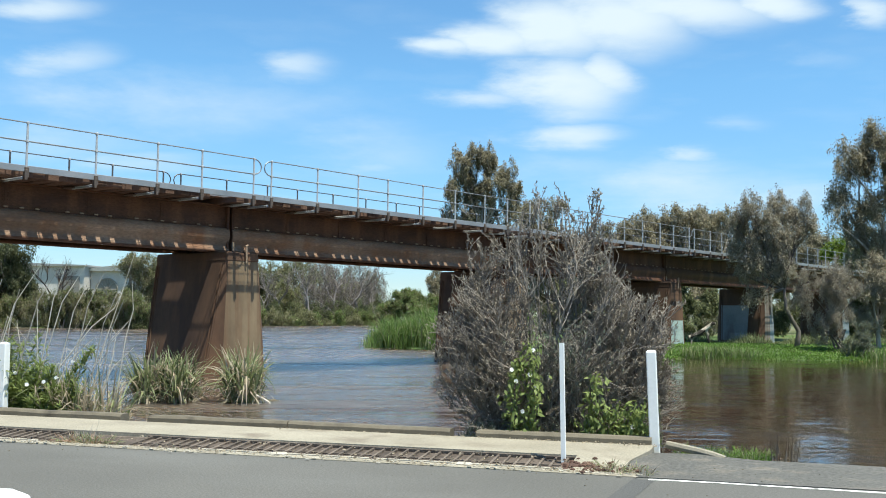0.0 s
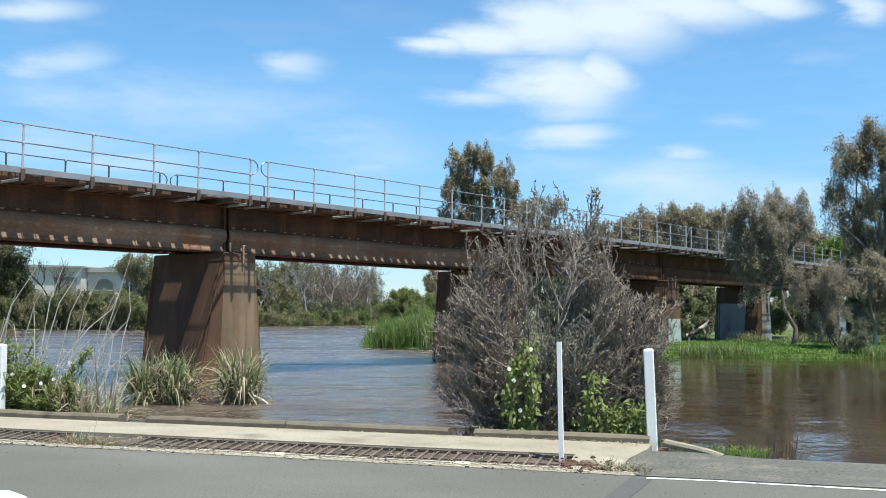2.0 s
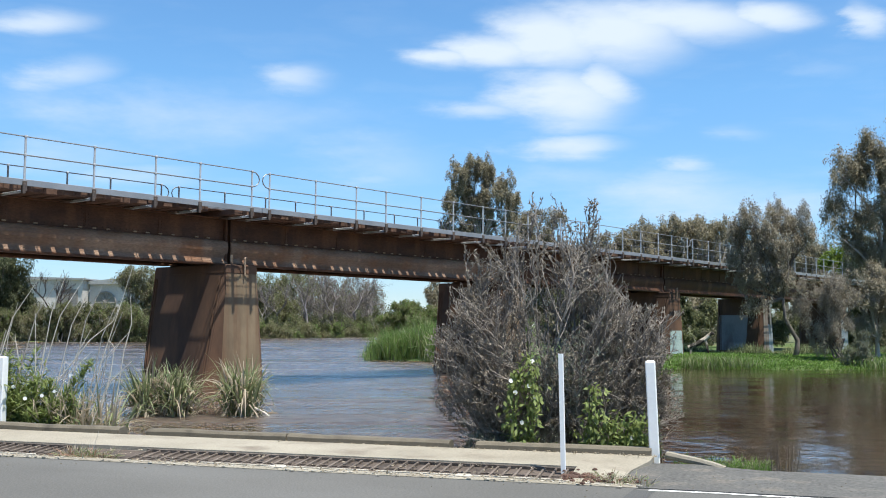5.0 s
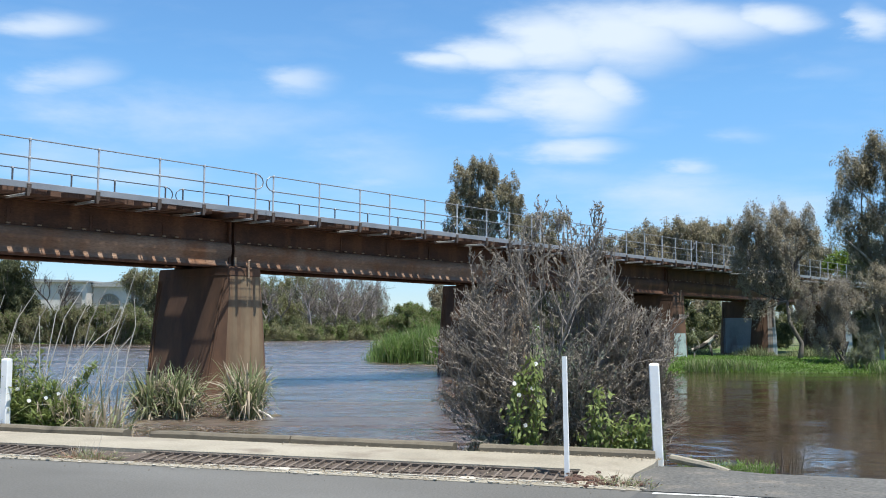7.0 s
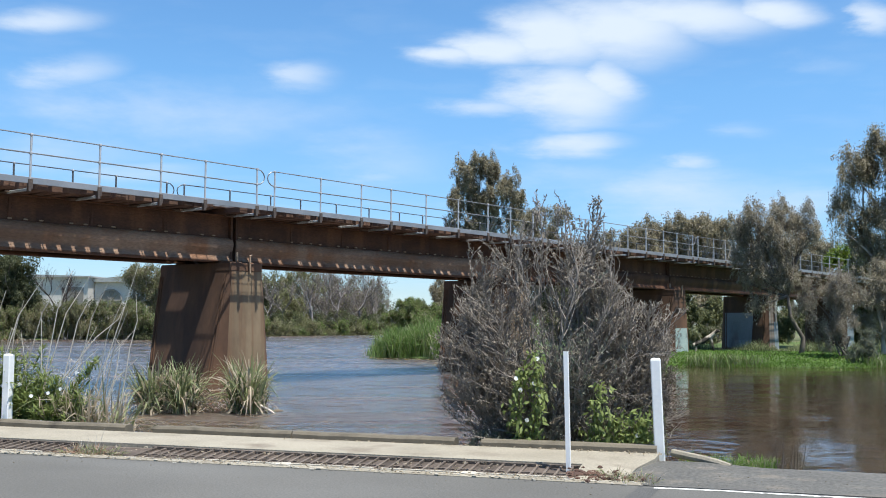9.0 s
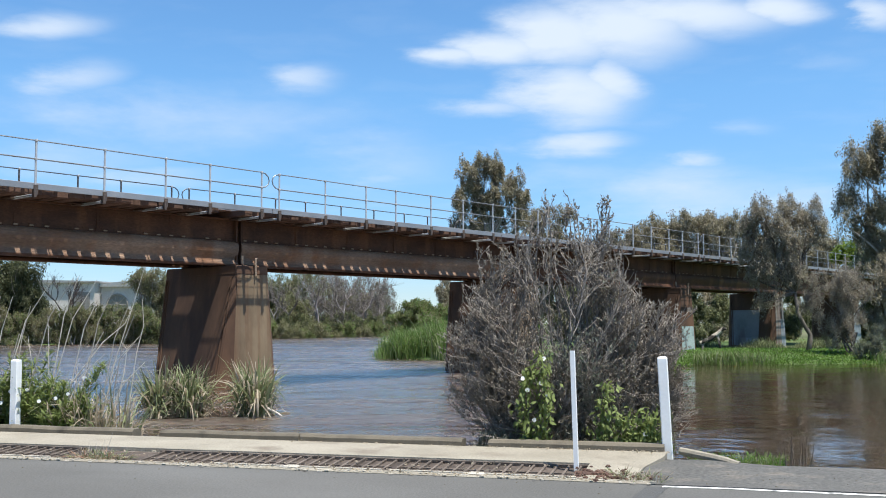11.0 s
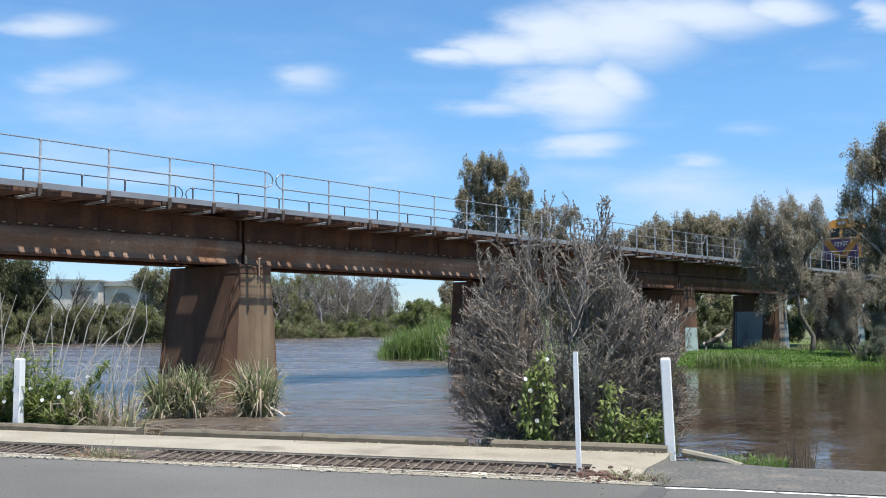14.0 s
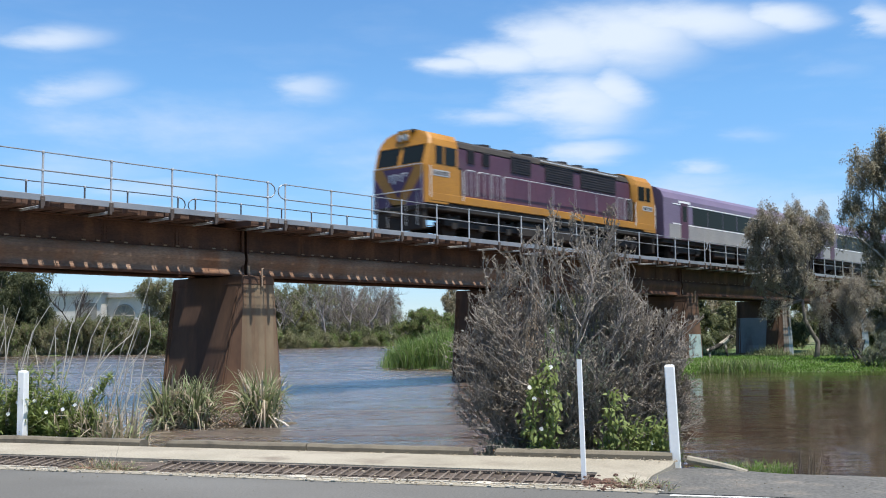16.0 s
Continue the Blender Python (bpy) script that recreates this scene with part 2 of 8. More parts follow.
CONCRETE = surface("pale_concrete", (0.245, 0.219, 0.17), (0.315, 0.284, 0.225), 1.3, 0.9, bump=0.3, fine=50, stain=(0.18, 0.15, 0.115), stain_scale=1.6, stain_at=(0.55, 0.75))
KERB = surface("weathered_kerb", (0.1, 0.085, 0.062), (0.18, 0.155, 0.114), 3.0, 0.92, bump=0.22, fine=85, stain=(0.075, 0.065, 0.05), stain_scale=3.0, stain_at=(0.5, 0.7), tint=0.1)
PAINT = surface("white_paint", (0.8, 0.8, 0.78), (0.86, 0.86, 0.84), 2.0, 0.5, bump=0.02, grit=0.04, stain=(0.55, 0.52, 0.46), stain_scale=3.5, stain_at=(0.7, 0.9))
LINE = surface("line_paint", (0.68, 0.68, 0.65), (0.8, 0.8, 0.77), 6.0, 0.7, bump=0.3, fine=60, stain=(0.2, 0.195, 0.185), stain_scale=9.0, stain_at=(0.5, 0.62))
RUSTY_GRATE = surface("rusty_iron", (0.1, 0.078, 0.062), (0.185, 0.152, 0.125), 6.0, 0.85, 0.2, 0.4, 50, tint=0.25)
# dark bed colour that stands for the shade down in the drain pit
DARK_PIT = surface("drain_mud", (0.05, 0.038, 0.03), (0.11, 0.086, 0.07), 4.0, 0.9)
SOIL = surface("bank_soil", (0.1, 0.085, 0.05), (0.16, 0.14, 0.08), 0.5, 0.95, bump=0.6, fine=12, stain=(0.09, 0.13, 0.035), stain_scale=0.4, stain_at=(0.4, 0.6))
GRASSY = surface("short_grass", (0.045, 0.08, 0.018), (0.075, 0.12, 0.028), 0.4, 0.95, bump=0.6, fine=14, stain=(0.16, 0.15, 0.06), stain_scale=0.3, stain_at=(0.55, 0.75))
GIRDER = surface("rusted_girder_steel", (0.058, 0.027, 0.017), (0.125, 0.06, 0.034), 1.6, 0.75, 0.15, 0.3, 25, (0.4, 1, 1), 0.1, (0.17, 0.08, 0.042), 1.1, (0.5, 0.7), (1.3, 1, 0.22))
PIER_STONE = surface("rust_stained_concrete", (0.056, 0.029, 0.018), (0.13, 0.073, 0.043), 0.7, 0.92, 0, 0.15, 9, (1, 1, 0.45), 0.0, (0.17, 0.085, 0.046), 0.8, (0.48, 0.74), (1.5, 1.5, 0.2), grit=0.1)
# ochre stain, lightened so the colour holds the end face's sunlight
PIER_OCHRE = surface("ochre_stained_concrete", (0.122, 0.085, 0.051), (0.24, 0.178, 0.11), 0.8, 0.92, 0, 0.15, 9, (1, 1, 0.4), 0.0, (0.13, 0.07, 0.038), 1.3, (0.47, 0.66), (2.4, 2.4, 0.1), grit=0.1)
PIER_GREY = surface("grey_stained_concrete", (0.17, 0.145, 0.12), (0.27, 0.24, 0.205), 0.8, 0.92, 0, 0.15, 9, (1, 1, 0.4), 0.0, (0.13, 0.07, 0.045), 1.1, (0.46, 0.62), (2.2, 2.2, 0.12), grit=0.1)
PIER_BLUE = surface("blue_grey_pier_paint", (0.16, 0.17, 0.18), (0.24, 0.25, 0.26), 0.8, 0.85, 0, 0.2, 20, stain=(0.11, 0.085, 0.07), stain_scale=0.8, stain_at=(0.55, 0.7), stain_stretch=(1, 1, 0.3))
PIER_BASE = surface("pale_pier_paint", (0.2, 0.225, 0.24), (0.28, 0.305, 0.32), 0.8, 0.8, 0, 0.2, 20, stain=(0.16, 0.11, 0.08), stain_scale=0.8, stain_at=(0.55, 0.7), stain_stretch=(1, 1, 0.3))
# weathered brown, lightened to put the belly's highlight into the colour
LOWER_PLATE = surface("weathered_lower_plate", (0.16, 0.095, 0.06), (0.33, 0.225, 0.155), 1.2, 0.7, 0.1, 0.3, 25, (0.35, 1, 1), 0.08, (0.21, 0.1, 0.05), 1.3, (0.48, 0.7), (0.8, 1, 0.5))
MINT = surface("mint_paint", (0.25, 0.33, 0.31), (0.36, 0.44, 0.41), 1.5, 0.8, 0, 0.2, 20, stain=(0.12, 0.14, 0.14), stain_scale=2.2, stain_at=(0.52, 0.62))
TIMBER = surface("old_bridge_timber", (0.085, 0.048, 0.034), (0.165, 0.098, 0.068), 3.0, 0.9, 0, 0.5, 40, (1, 0.3, 1), 0.3)
GALV = surface("galvanised_steel", (0.36, 0.37, 0.38), (0.46, 0.47, 0.48), 3.0, 0.5, 0.1, 0.05, 40, spec=0.5)
DECK_EDGE = surface("grey_walkway_steel", (0.22, 0.235, 0.25), (0.3, 0.31, 0.33), 1.0, 0.6, 0.3, 0.04, 30, grit=0.07)
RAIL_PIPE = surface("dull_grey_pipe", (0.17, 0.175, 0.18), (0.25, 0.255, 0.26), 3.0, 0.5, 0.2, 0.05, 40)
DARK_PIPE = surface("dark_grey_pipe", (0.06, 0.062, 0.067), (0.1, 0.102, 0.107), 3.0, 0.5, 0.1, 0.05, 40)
RAIL_STEEL = surface("rail_steel", (0.12, 0.085, 0.065), (0.2, 0.15, 0.12), 2.0, 0.5, 0.7, 0.1)
# pale rust, also the colour of the painted sun dashes on the ledge
RUST_LIGHT = surface("flaky_rust", (0.3, 0.2, 0.13), (0.46, 0.34, 0.24), 5.0, 0.85, 0.1, 0.4, 40)
WATER = river_water()


# ---- mesh helpers ----
class Shape:
    """Collects corners and faces of one mesh."""

    def __init__(self):
        self.v, self.f, self.m = [], [], []

    def add(self, verts, faces, mat=0):
        k = len(self.v)
        self.v += [tuple(p) for p in verts]
        self.f += [tuple(i + k for i in q) for q in faces]
        self.m += [mat] * len(faces)
        return self

    def box(self, x0, x1, y0, y1, z0, z1, mat=0):
        p = [(x, y, z) for x in (x0, x1) for y in (y0, y1) for z in (z0, z1)]
        return self.add(p, [(0, 1, 3, 2), (4, 6, 7, 5), (0, 4, 5, 1), (2, 3, 7, 6), (0, 2, 6, 4), (1, 5, 7, 3)], mat)

    def slab(self, x0, x1, y0, y1, z0, z1, c=0.01, mat=0):
        """A box with chamfered edges."""
        pts, idx = [], {}
        for i, x in enumerate((x0, x1)):
            for j, y in enumerate((y0, y1)):
                for k, z in enumerate((z0, z1)):
                    sx, sy, sz = (c if i == 0 else -c), (c if j == 0 else -c), (c if k == 0 else -c)
                    for a, q in (("x", (x, y + sy, z + sz)), ("y", (x + sx, y, z + sz)), ("z", (x + sx, y + sy, z))):
                        idx[i, j, k, a] = len(pts)
                        pts.append(q)
        g = idx
        faces = []
        for i in (0, 1):
            faces.append([g[i, 0, 0, "x"], g[i, 0, 1, "x"], g[i, 1, 1, "x"], g[i, 1, 0, "x"]][:: 1 if i == 0 else -1])
            faces.append([g[0, i, 0, "y"], g[1, i, 0, "y"], g[1, i, 1, "y"], g[0, i, 1, "y"]][:: 1 if i == 0 else -1])
            faces.append([g[0, 0, i, "z"], g[0, 1, i, "z"], g[1, 1, i, "z"], g[1, 0, i, "z"]][:: 1 if i == 0 else -1])
        for a in (0, 1):
            for b in (0, 1):
                faces.append([g[a, b, 0, "x"], g[a, b, 1, "x"], g[a, b, 1, "y"], g[a, b, 0, "y"]][:: 1 if a != b else -1])
                faces.append([g[a, 0, b, "x"], g[a, 1, b, "x"], g[a, 1, b, "z"], g[a, 0, b, "z"]][:: 1 if a == b else -1])
                faces.append([g[0, a, b, "y"], g[1, a, b, "y"], g[1, a, b, "z"], g[0, a, b, "z"]][:: 1 if a != b else -1])
                for k in (0, 1):
                    faces.append([g[a, b, k, "x"], g[a, b, k, "y"], g[a, b, k, "z"]][:: 1 if (a + b + k) % 2 == 0 else -1])
        return self.add(pts, faces, mat)

    def tube(self, path, radii, sides=8, mat=0, cap=True):
        """A round bar along a path; radii one number or one a point."""
        path = [Vector(p) for p in path]
        n = len(path)
        radii = [radii] * n if isinstance(radii, (int, float)) else radii
        d0 = (path[1] - path[0]).normalized()
        side = d0.orthogonal().normalized()
        verts, faces = [], []
        for i, p in enumerate(path):
            d = (path[min(i + 1, n - 1)] - path[max(i - 1, 0)])
            d = d.normalized() if d.length > 1e-9 else d0
            side = (side - d * side.dot(d))
            side = side.normalized() if side.length > 1e-6 else d.orthogonal().normalized()
            up = d.cross(side)
            for k in range(sides):
                a = 2 * math.pi * k / sides
                verts.append(p + (side * math.cos(a) + up * math.sin(a)) * radii[i])
        for i in range(n - 1):
            for k in range(sides):
                a, b = i * sides + k, i * sides + (k + 1) % sides
                faces.append((a, b, b + sides, a + sides))
        if cap:
            faces.append(tuple(range(sides))[::-1])
            faces.append(tuple((n - 1) * sides + k for k in range(sides)))
        return self.add(verts, faces, mat)

    def extrude(self, outline, axis, a, b, mat=0):
        """A closed outline (pairs) pushed along an axis from a to b."""
        n = len(outline)

        def put(q, d):
            return {"x": (d, q[0], q[1]), "y": (q[0], d, q[1]), "z": (q[0], q[1], d)}[axis]

        verts = [put(q, a) for q in outline] + [put(q, b) for q in outline]
        faces = [tuple(range(n)), tuple(range(2 * n - 1, n - 1, -1))]
        faces += [(i, n + i, n + (i + 1) % n, (i + 1) % n) for i in range(n)]
        return self.add(verts, faces, mat)

    def loft(self, rings, mat=0, cap=True):
        """Skin over rings of equal length."""
        n = len(rings[0])
        verts = [p for r in rings for p in r]
        faces = [(i * n + k, i * n + (k + 1) % n, (i + 1) * n + (k + 1) % n, (i + 1) * n + k)
                 for i in range(len(rings) - 1) for k in range(n)]
        if cap:
            faces += [tuple(range(n))[::-1], tuple((len(rings) - 1) * n + k for k in range(n))]
        return self.add(verts, faces, mat)

    def mesh(self, name, mats, smooth=False, fix=True):
        me = bpy.data.meshes.new(name)
        me.from_pydata(self.v, [], self.f)
        for m in mats if isinstance(mats, (list, tuple)) else [mats]:
            me.materials.append(m)
        if any(self.m):
            me.polygons.foreach_set("material_index", self.m)
        if fix:
            bm = bmesh.new()
            bm.from_mesh(me)
            bmesh.ops.recalc_face_normals(bm, faces=bm.faces)
            bm.to_mesh(me)
            bm.free()
        if smooth:
            me.shade_smooth()
        me.update()
        return me


def part(name, shape, mats, parent=None, label="", at=None, smooth=False, fix=True):
    """Links a Shape, or a finished mesh, as one object under a thing."""
    me = shape.mesh(name, mats, smooth, fix) if isinstance(shape, Shape) else shape
    ob = new(name, me)
    if at is not None:
        ob.matrix_basis = at
    if parent:
        ob.parent = parent
    return tagged(ob, label)


def thing(name, label, category, at=None, group="", kind=""):
    """An empty at the base of a thing that carries its parts."""
    ob = new(name)
    ob.empty_display_size = 0.3
    if at is not None:
        ob.matrix_basis = at
    return tagged(ob, label, category, group, kind)


# two frames: along the road (a: along, q: towards the river) and along the railway (s: along, w: away from the road)
ROAD = pose(0, 0, 0, 0, 0, -16.3)
U, N = Vector((0.63877, 0.76940, 0)), Vector((-0.76940, 0.63877, 0))
LINE_AT = Matrix(((U.x, N.x, 0, N.x * 24.75), (U.y, N.y, 0, N.y * 24.75), (0, 0, 1, 0), (0, 0, 0, 1)))
WATER_Z = -0.55


# ---- ground, water, road ----
RIVER = [(-111.8, 45.5), (118.7, -21.9), (130, 20), (90, 48), (60, 51), (12, 50), (8, 51.5), (0, 58), (-3.8, 60.8), (-3.2, 70),
         (-1, 85), (-3, 130), (-9, 178), (-12, 179), (-21, 161), (-29, 142), (-36, 125), (-38, 112), (-60, 104), (-130, 92)]


def shore(x, y):
    """Distance to the water's edge, positive on land, for arrays."""
    inside = np.zeros(x.shape, bool)
    dist = np.full(x.shape, 1e9)
    for (x0, y0), (x1, y1) in zip(RIVER, RIVER[1:] + RIVER[:1]):
        cross = (y0 > y) != (y1 > y)
        with np.errstate(divide="ignore", invalid="ignore"):
            inside ^= cross & (x < (x1 - x0) * (y - y0) / (y1 - y0 if y1 != y0 else 1e-9) + x0)
        t = np.clip(((x - x0) * (x1 - x0) + (y - y0) * (y1 - y0)) / ((x1 - x0) ** 2 + (y1 - y0) ** 2), 0, 1)
        dist = np.minimum(dist, np.hypot(x - x0 - t * (x1 - x0), y - y0 - t * (y1 - y0)))
    return np.where(inside, -dist, dist)


def ground_height(x, y):
    x, y = np.asarray(x, float), np.asarray(y, float)
    d = shore(x, y)
    wave = 0.25 * np.sin(x * 0.31 + y * 0.17) + 0.2 * np.sin(y * 0.43 - x * 0.23)
    land = WATER_Z + np.clip(d * 0.16, 0, 0.42) + np.clip(d, 0, 3) / 3 * wave * 0.25
    bed = WATER_Z - np.clip(-d * 0.45, 0, 1.4)
    z = np.where(d > 0, land, bed)
    q = x * math.sin(radians(16.3)) + y * math.cos(radians(16.3))
    return np.where(q < 11.4, -0.2, np.where(q < 12.3, np.minimum(-0.06 - (q - 11.62) * 0.72, -0.03), z))


def build_ground():
    def lines(*runs):
        out = []
        for a, b, n in runs:
            out += list(np.linspace(a, b, n, endpoint=False))
        return np.array(out + [runs[-1][1]])

    xs = lines((-2500, -200, 12), (-200, -60, 20), (-60, -12, 30), (-12, 30, 75), (30, 70, 22), (70, 300, 15), (300, 2500, 10))
    ys = lines((-2500, -100, 10), (-100, 0, 12), (0, 10, 14), (10, 18, 30), (18, 46, 26), (46, 72, 42), (72, 130, 26), (130, 260, 30), (260, 3500, 25))
    gx, gy = np.meshgrid(xs, ys)
    gz = ground_height(gx, gy)
    nx, ny = len(xs), len(ys)
    verts = np.stack([gx, gy, gz], -1).reshape(-1, 3)
    i = (np.arange(ny - 1)[:, None] * nx + np.arange(nx - 1)[None]).ravel()
    faces = np.stack([i, i + 1, i + 1 + nx, i + nx], 1)
    me = bpy.data.meshes.new("ground")
    me.from_pydata(verts.tolist(), [], faces.tolist())
    me.materials.append(SOIL)
    me.materials.append(GRASSY)
    cx, cy = verts[faces].mean(1)[:, 0], verts[faces].mean(1)[:, 1]
    q = cx * math.sin(radians(16.3)) + cy * math.cos(radians(16.3))
    green = ((cx > -8) & (cy > 49) & (cy < 95)) | (q < 11)
    me.polygons.foreach_set("material_index", green.astype(int).tolist())
    me.shade_smooth()
    tagged(new("ground", me), "river banks of grass and bare brown soil", "ground", kind="structure")


def build_water():
    s = Shape()
    s.add([(-2400, -200, 0), (2400, -200, 0), (2400, 1500, 0), (-2400, 1500, 0)], [(0, 1, 2, 3)])
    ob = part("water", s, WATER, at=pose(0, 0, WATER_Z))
    return tagged(ob, "swollen muddy brown river with small ripples", "river", kind="structure")


def build_road():
    # carriageway, its patch, the worn shoulder, the concrete apron with kerbs and the grated drain between
    road = thing("road", "grey asphalt road with worn surface beside the river", "road", ROAD, kind="structure")
    part("carriageway", Shape().box(-24, 60, -9, 9.72, -0.3, 0.0), ASPHALT, road)
    part("road_shoulder", Shape().add([(-1.3, 9.78, 0), (-0.6, 9.78, 0.0), (60, 9.78, 0), (60, 11.45, -0.02), (4, 11.45, -0.02), (0.2, 11.5, -0.02), (-0.5, 11.62, 0), (-0.95, 11.55, 0.0), (-1.25, 10.5, 0.0),
          (-1.3, 9.78, -0.3), (60, 9.78, -0.3), (60, 11.6, -0.3), (4, 11.6, -0.3), (-0.5, 11.7, -0.3), (-0.95, 11.6, -0.3)],
          [(0, 1, 2, 3, 4, 5, 6, 7, 8), (0, 9, 10, 2), (3, 2, 10, 11), (3, 11, 12, 4), (4, 12, 13, 5), (5, 13, 6), (6, 13, 14, 7), (7, 14, 9, 8), (8, 9, 0)]), WORN_ASPHALT, road, "darker gritty asphalt shoulder")
    patch = Shape()
    patch.add([(-0.96, 9.6, 0.004), (-0.76, 9.6, 0.004), (-0.87, 8.46, 0.004), (-1.08, 6.9, 0.004), (-1.28, 6.9, 0.004), (-1.07, 8.46, 0.004)], [(0, 5, 4, 3, 2, 1)])
    part("road_patch", patch, NEW_ASPHALT, road, "dark asphalt seam across the road")
    line = Shape()
    n = 40
    top = []
    for i in range(n + 1):
        a = -0.82 + i * 0.6
        q = 9.66 - 0.012 * max(0, i - 1) ** 1.1 + random.uniform(-0.014, 0.014) - (0.03 if i == 0 else 0)
        top.append((a, q))
    for (a0, q0), (a1, q1) in zip(top, top[1:]):
        line.add([(a0, q0 - 0.036, 0.004), (a1, q1 - 0.036, 0.004), (a1, q1 + 0.036, 0.004), (a0, q0 + 0.036, 0.004)], [(0, 1, 2, 3)])
    part("edge_line", line, LINE, road, "white painted edge line")

    apron = thing("pavement", "pale concrete apron with kerb and grated drain", "pavement", ROAD, kind="structure")
    # the slab lies a little above the road and falls away to the shoulder at its end
    rim = [(-24, 10.55, 0.066), (-1.62, 10.55, 0.066), (-1.62, 9.9, 0.006), (-1.0, 9.9, 0.004), (-1.12, 10.3, 0.008), (-1.1, 10.8, 0.012), (-0.95, 11.4, 0.045), (-0.93, 11.66, 0.066), (-1.62, 11.66, 0.066), (-24, 11.66, 0.066)]
    slab = Shape().add(rim + [(x, y, -0.3) for x, y, _ in rim],
                       [(0, 1, 8, 9), (1, 2, 3), (1, 3, 4), (1, 4, 5), (1, 5, 8), (5, 6, 8), (6, 7, 8)] + [(i, i + 10, (i + 1) % 10 + 10, (i + 1) % 10) for i in range(10)])
    part("apron_slab", slab, CONCRETE, apron)
    part("drain_edge", Shape().slab(-24, -0.95, 9.725, 9.897, -0.25, 0.012, 0.006), CONCRETE, apron, "chipped concrete drain edge")
    # shallow bed under the grates, its colour darkened as if deep in shade
    part("drain_bed", Shape().extrude([(9.9, -0.3), (9.9, -0.03), (10.548, 0.018), (10.548, -0.3)], "x", -24, -1.622), DARK_PIT, apron, "drain bed darkened for the shade of the pit")
    # kerb stones
    for a0, a1 in ((-23.9, -14.2), (-14.17, -7.76), (-7.36, -5.4), (-5.38, -3.3), (-2.98, -0.96)):
        k = Shape()
        prof = [(11.66, -0.25), (11.66, 0.115), (11.69, 0.145), (11.83, 0.145), (11.86, 0.115), (11.86, -0.25)]
        ring = []
        m = max(2, int((a1 - a0) / 0.4))
        for i in range(m + 1):
            a = a0 + (a1 - a0) * i / m
            j = random.uniform(-0.006, 0.006)
            ring.append([(a, q + random.uniform(-0.004, 0.004), z + j) for q, z in prof])
        k.loft(ring)
        part("kerb_stone", k, KERB, apron)
    edge = Shape()
    edge.tube([(-0.8, 11.92, 0.05), (-0.62, 11.8, 0.035), (-0.46, 11.7, 0.02), (-0.3, 11.61, 0.0), (-0.16, 11.53, -0.03)], [0.045, 0.044, 0.042, 0.04, 0.036], 8)
    part("edging", edge, CONCRETE, apron, "low rounded concrete edging")

    # drain grates: each panel a frame with bars
    bar = Shape().slab(-0.012, 0.012, 9.96, 10.51, -0.05, 0.0, 0.004).mesh("grate_bar", RUSTY_GRATE)
    rim = Shape().slab(0, 0.985, 9.935, 9.96, -0.06, 0.004, 0.003).slab(0, 0.985, 10.51, 10.542, -0.06, 0.004, 0.003).mesh("grate_frame", RUSTY_GRATE)
    lug = Shape().extrude([(-0.1, 9.83), (0.07, 9.81), (0.09, 9.87), (0.05, 9.932), (-0.07, 9.93)], "z", 0.013, 0.026).mesh("grate_lug", CRUMBS)
    angle = Shape().slab(-0.46, 0.46, 9.9, 9.918, -0.04, 0.026, 0.003).mesh("edge_angle", CRUMBS)
    runner = Shape().slab(0.02, 0.965, 10.2, 10.216, -0.045, -0.012, 0.003).mesh("grate_runner", RUSTY_GRATE)
    for i in range(12):
        a = -13.62 + i
        # each panel tilts up from the road to the slab; one has sunk
        g = thing("drain_grate", "rusty iron drain grate set in concrete", "drain grate", ROAD @ pose(a, 9.935, -0.03 if i == 6 else 0.0, 4.6) @ pose(0, -9.935, 0), "grates along the drain")
        part("grate_frame", rim, None, g)
        if i != 7:
            part("edge_angle", angle, None, g, "pale steel edge angle", at=pose(0.5, 0, 0))
        part("grate_runner", runner, None, g)
        for j in range(8):
            part("grate_bar", bar, None, g, at=pose(0.06 + j * 0.122, 0, random.uniform(-0.008, 0.0)))
        if i % 2 == 0:
            part("grate_lug", lug, None, g, "pale chipped corner lug", at=pose(0.98, 0, 0.004))
    rust = thing("rusted_grate", "rust-brown broken grate piece at the drain end", "drain grate", ROAD @ pose(-1.5, 10.15, 0.035, 5, 0, 8))
    part("plate", Shape().slab(-0.22, 0.22, -0.2, 0.16, -0.06, -0.022, 0.01), RUST_RED, rust)
    part("flange", Shape().slab(-0.14, 0.16, -0.09, 0.02, -0.022, 0.006, 0.01), RUST_RED, rust)


def square_post(name, label, at, half, height, group):
    ob = thing(name, label, "post", at, group)
    s = Shape()
    c = half * 0.18
    rings = []
    for z, k in ((-0.3, 1), (height - half * 0.45, 1), (height - half * 0.2, 0.93), (height, 0.62)):
        h = half * k
        rings.append([(-h + c, -h, z), (h - c, -h, z), (h, -h + c, z), (h, h - c, z), (h - c, h, z), (-h + c, h, z), (-h, h - c, z), (-h, -h + c, z)])
    s.loft(rings)
    part("shaft", s, PAINT, ob)
    return ob


def build_posts():
    tall = thing("guide_post", "slender white steel guide post beside the drain", "post", ROAD @ pose(-1.73, 10.36, 0, 0, -1.2, 0), "white posts by the road")
    part("shaft", Shape().extrude([(-0.022, -0.012), (0.022, -0.012), (0.026, 0.02), (0.018, 0.02), (0.015, 0.0), (-0.015, 0.0), (-0.018, 0.02), (-0.026, 0.02)], "z", -0.25, 1.22), PAINT, tall)
    square_post("bollard", "white painted timber bollard leaning beside the kerb", ROAD @ pose(-0.93, 11.78, 0, 1, -2.2, 3), 0.056, 1.12, "white posts by the road")
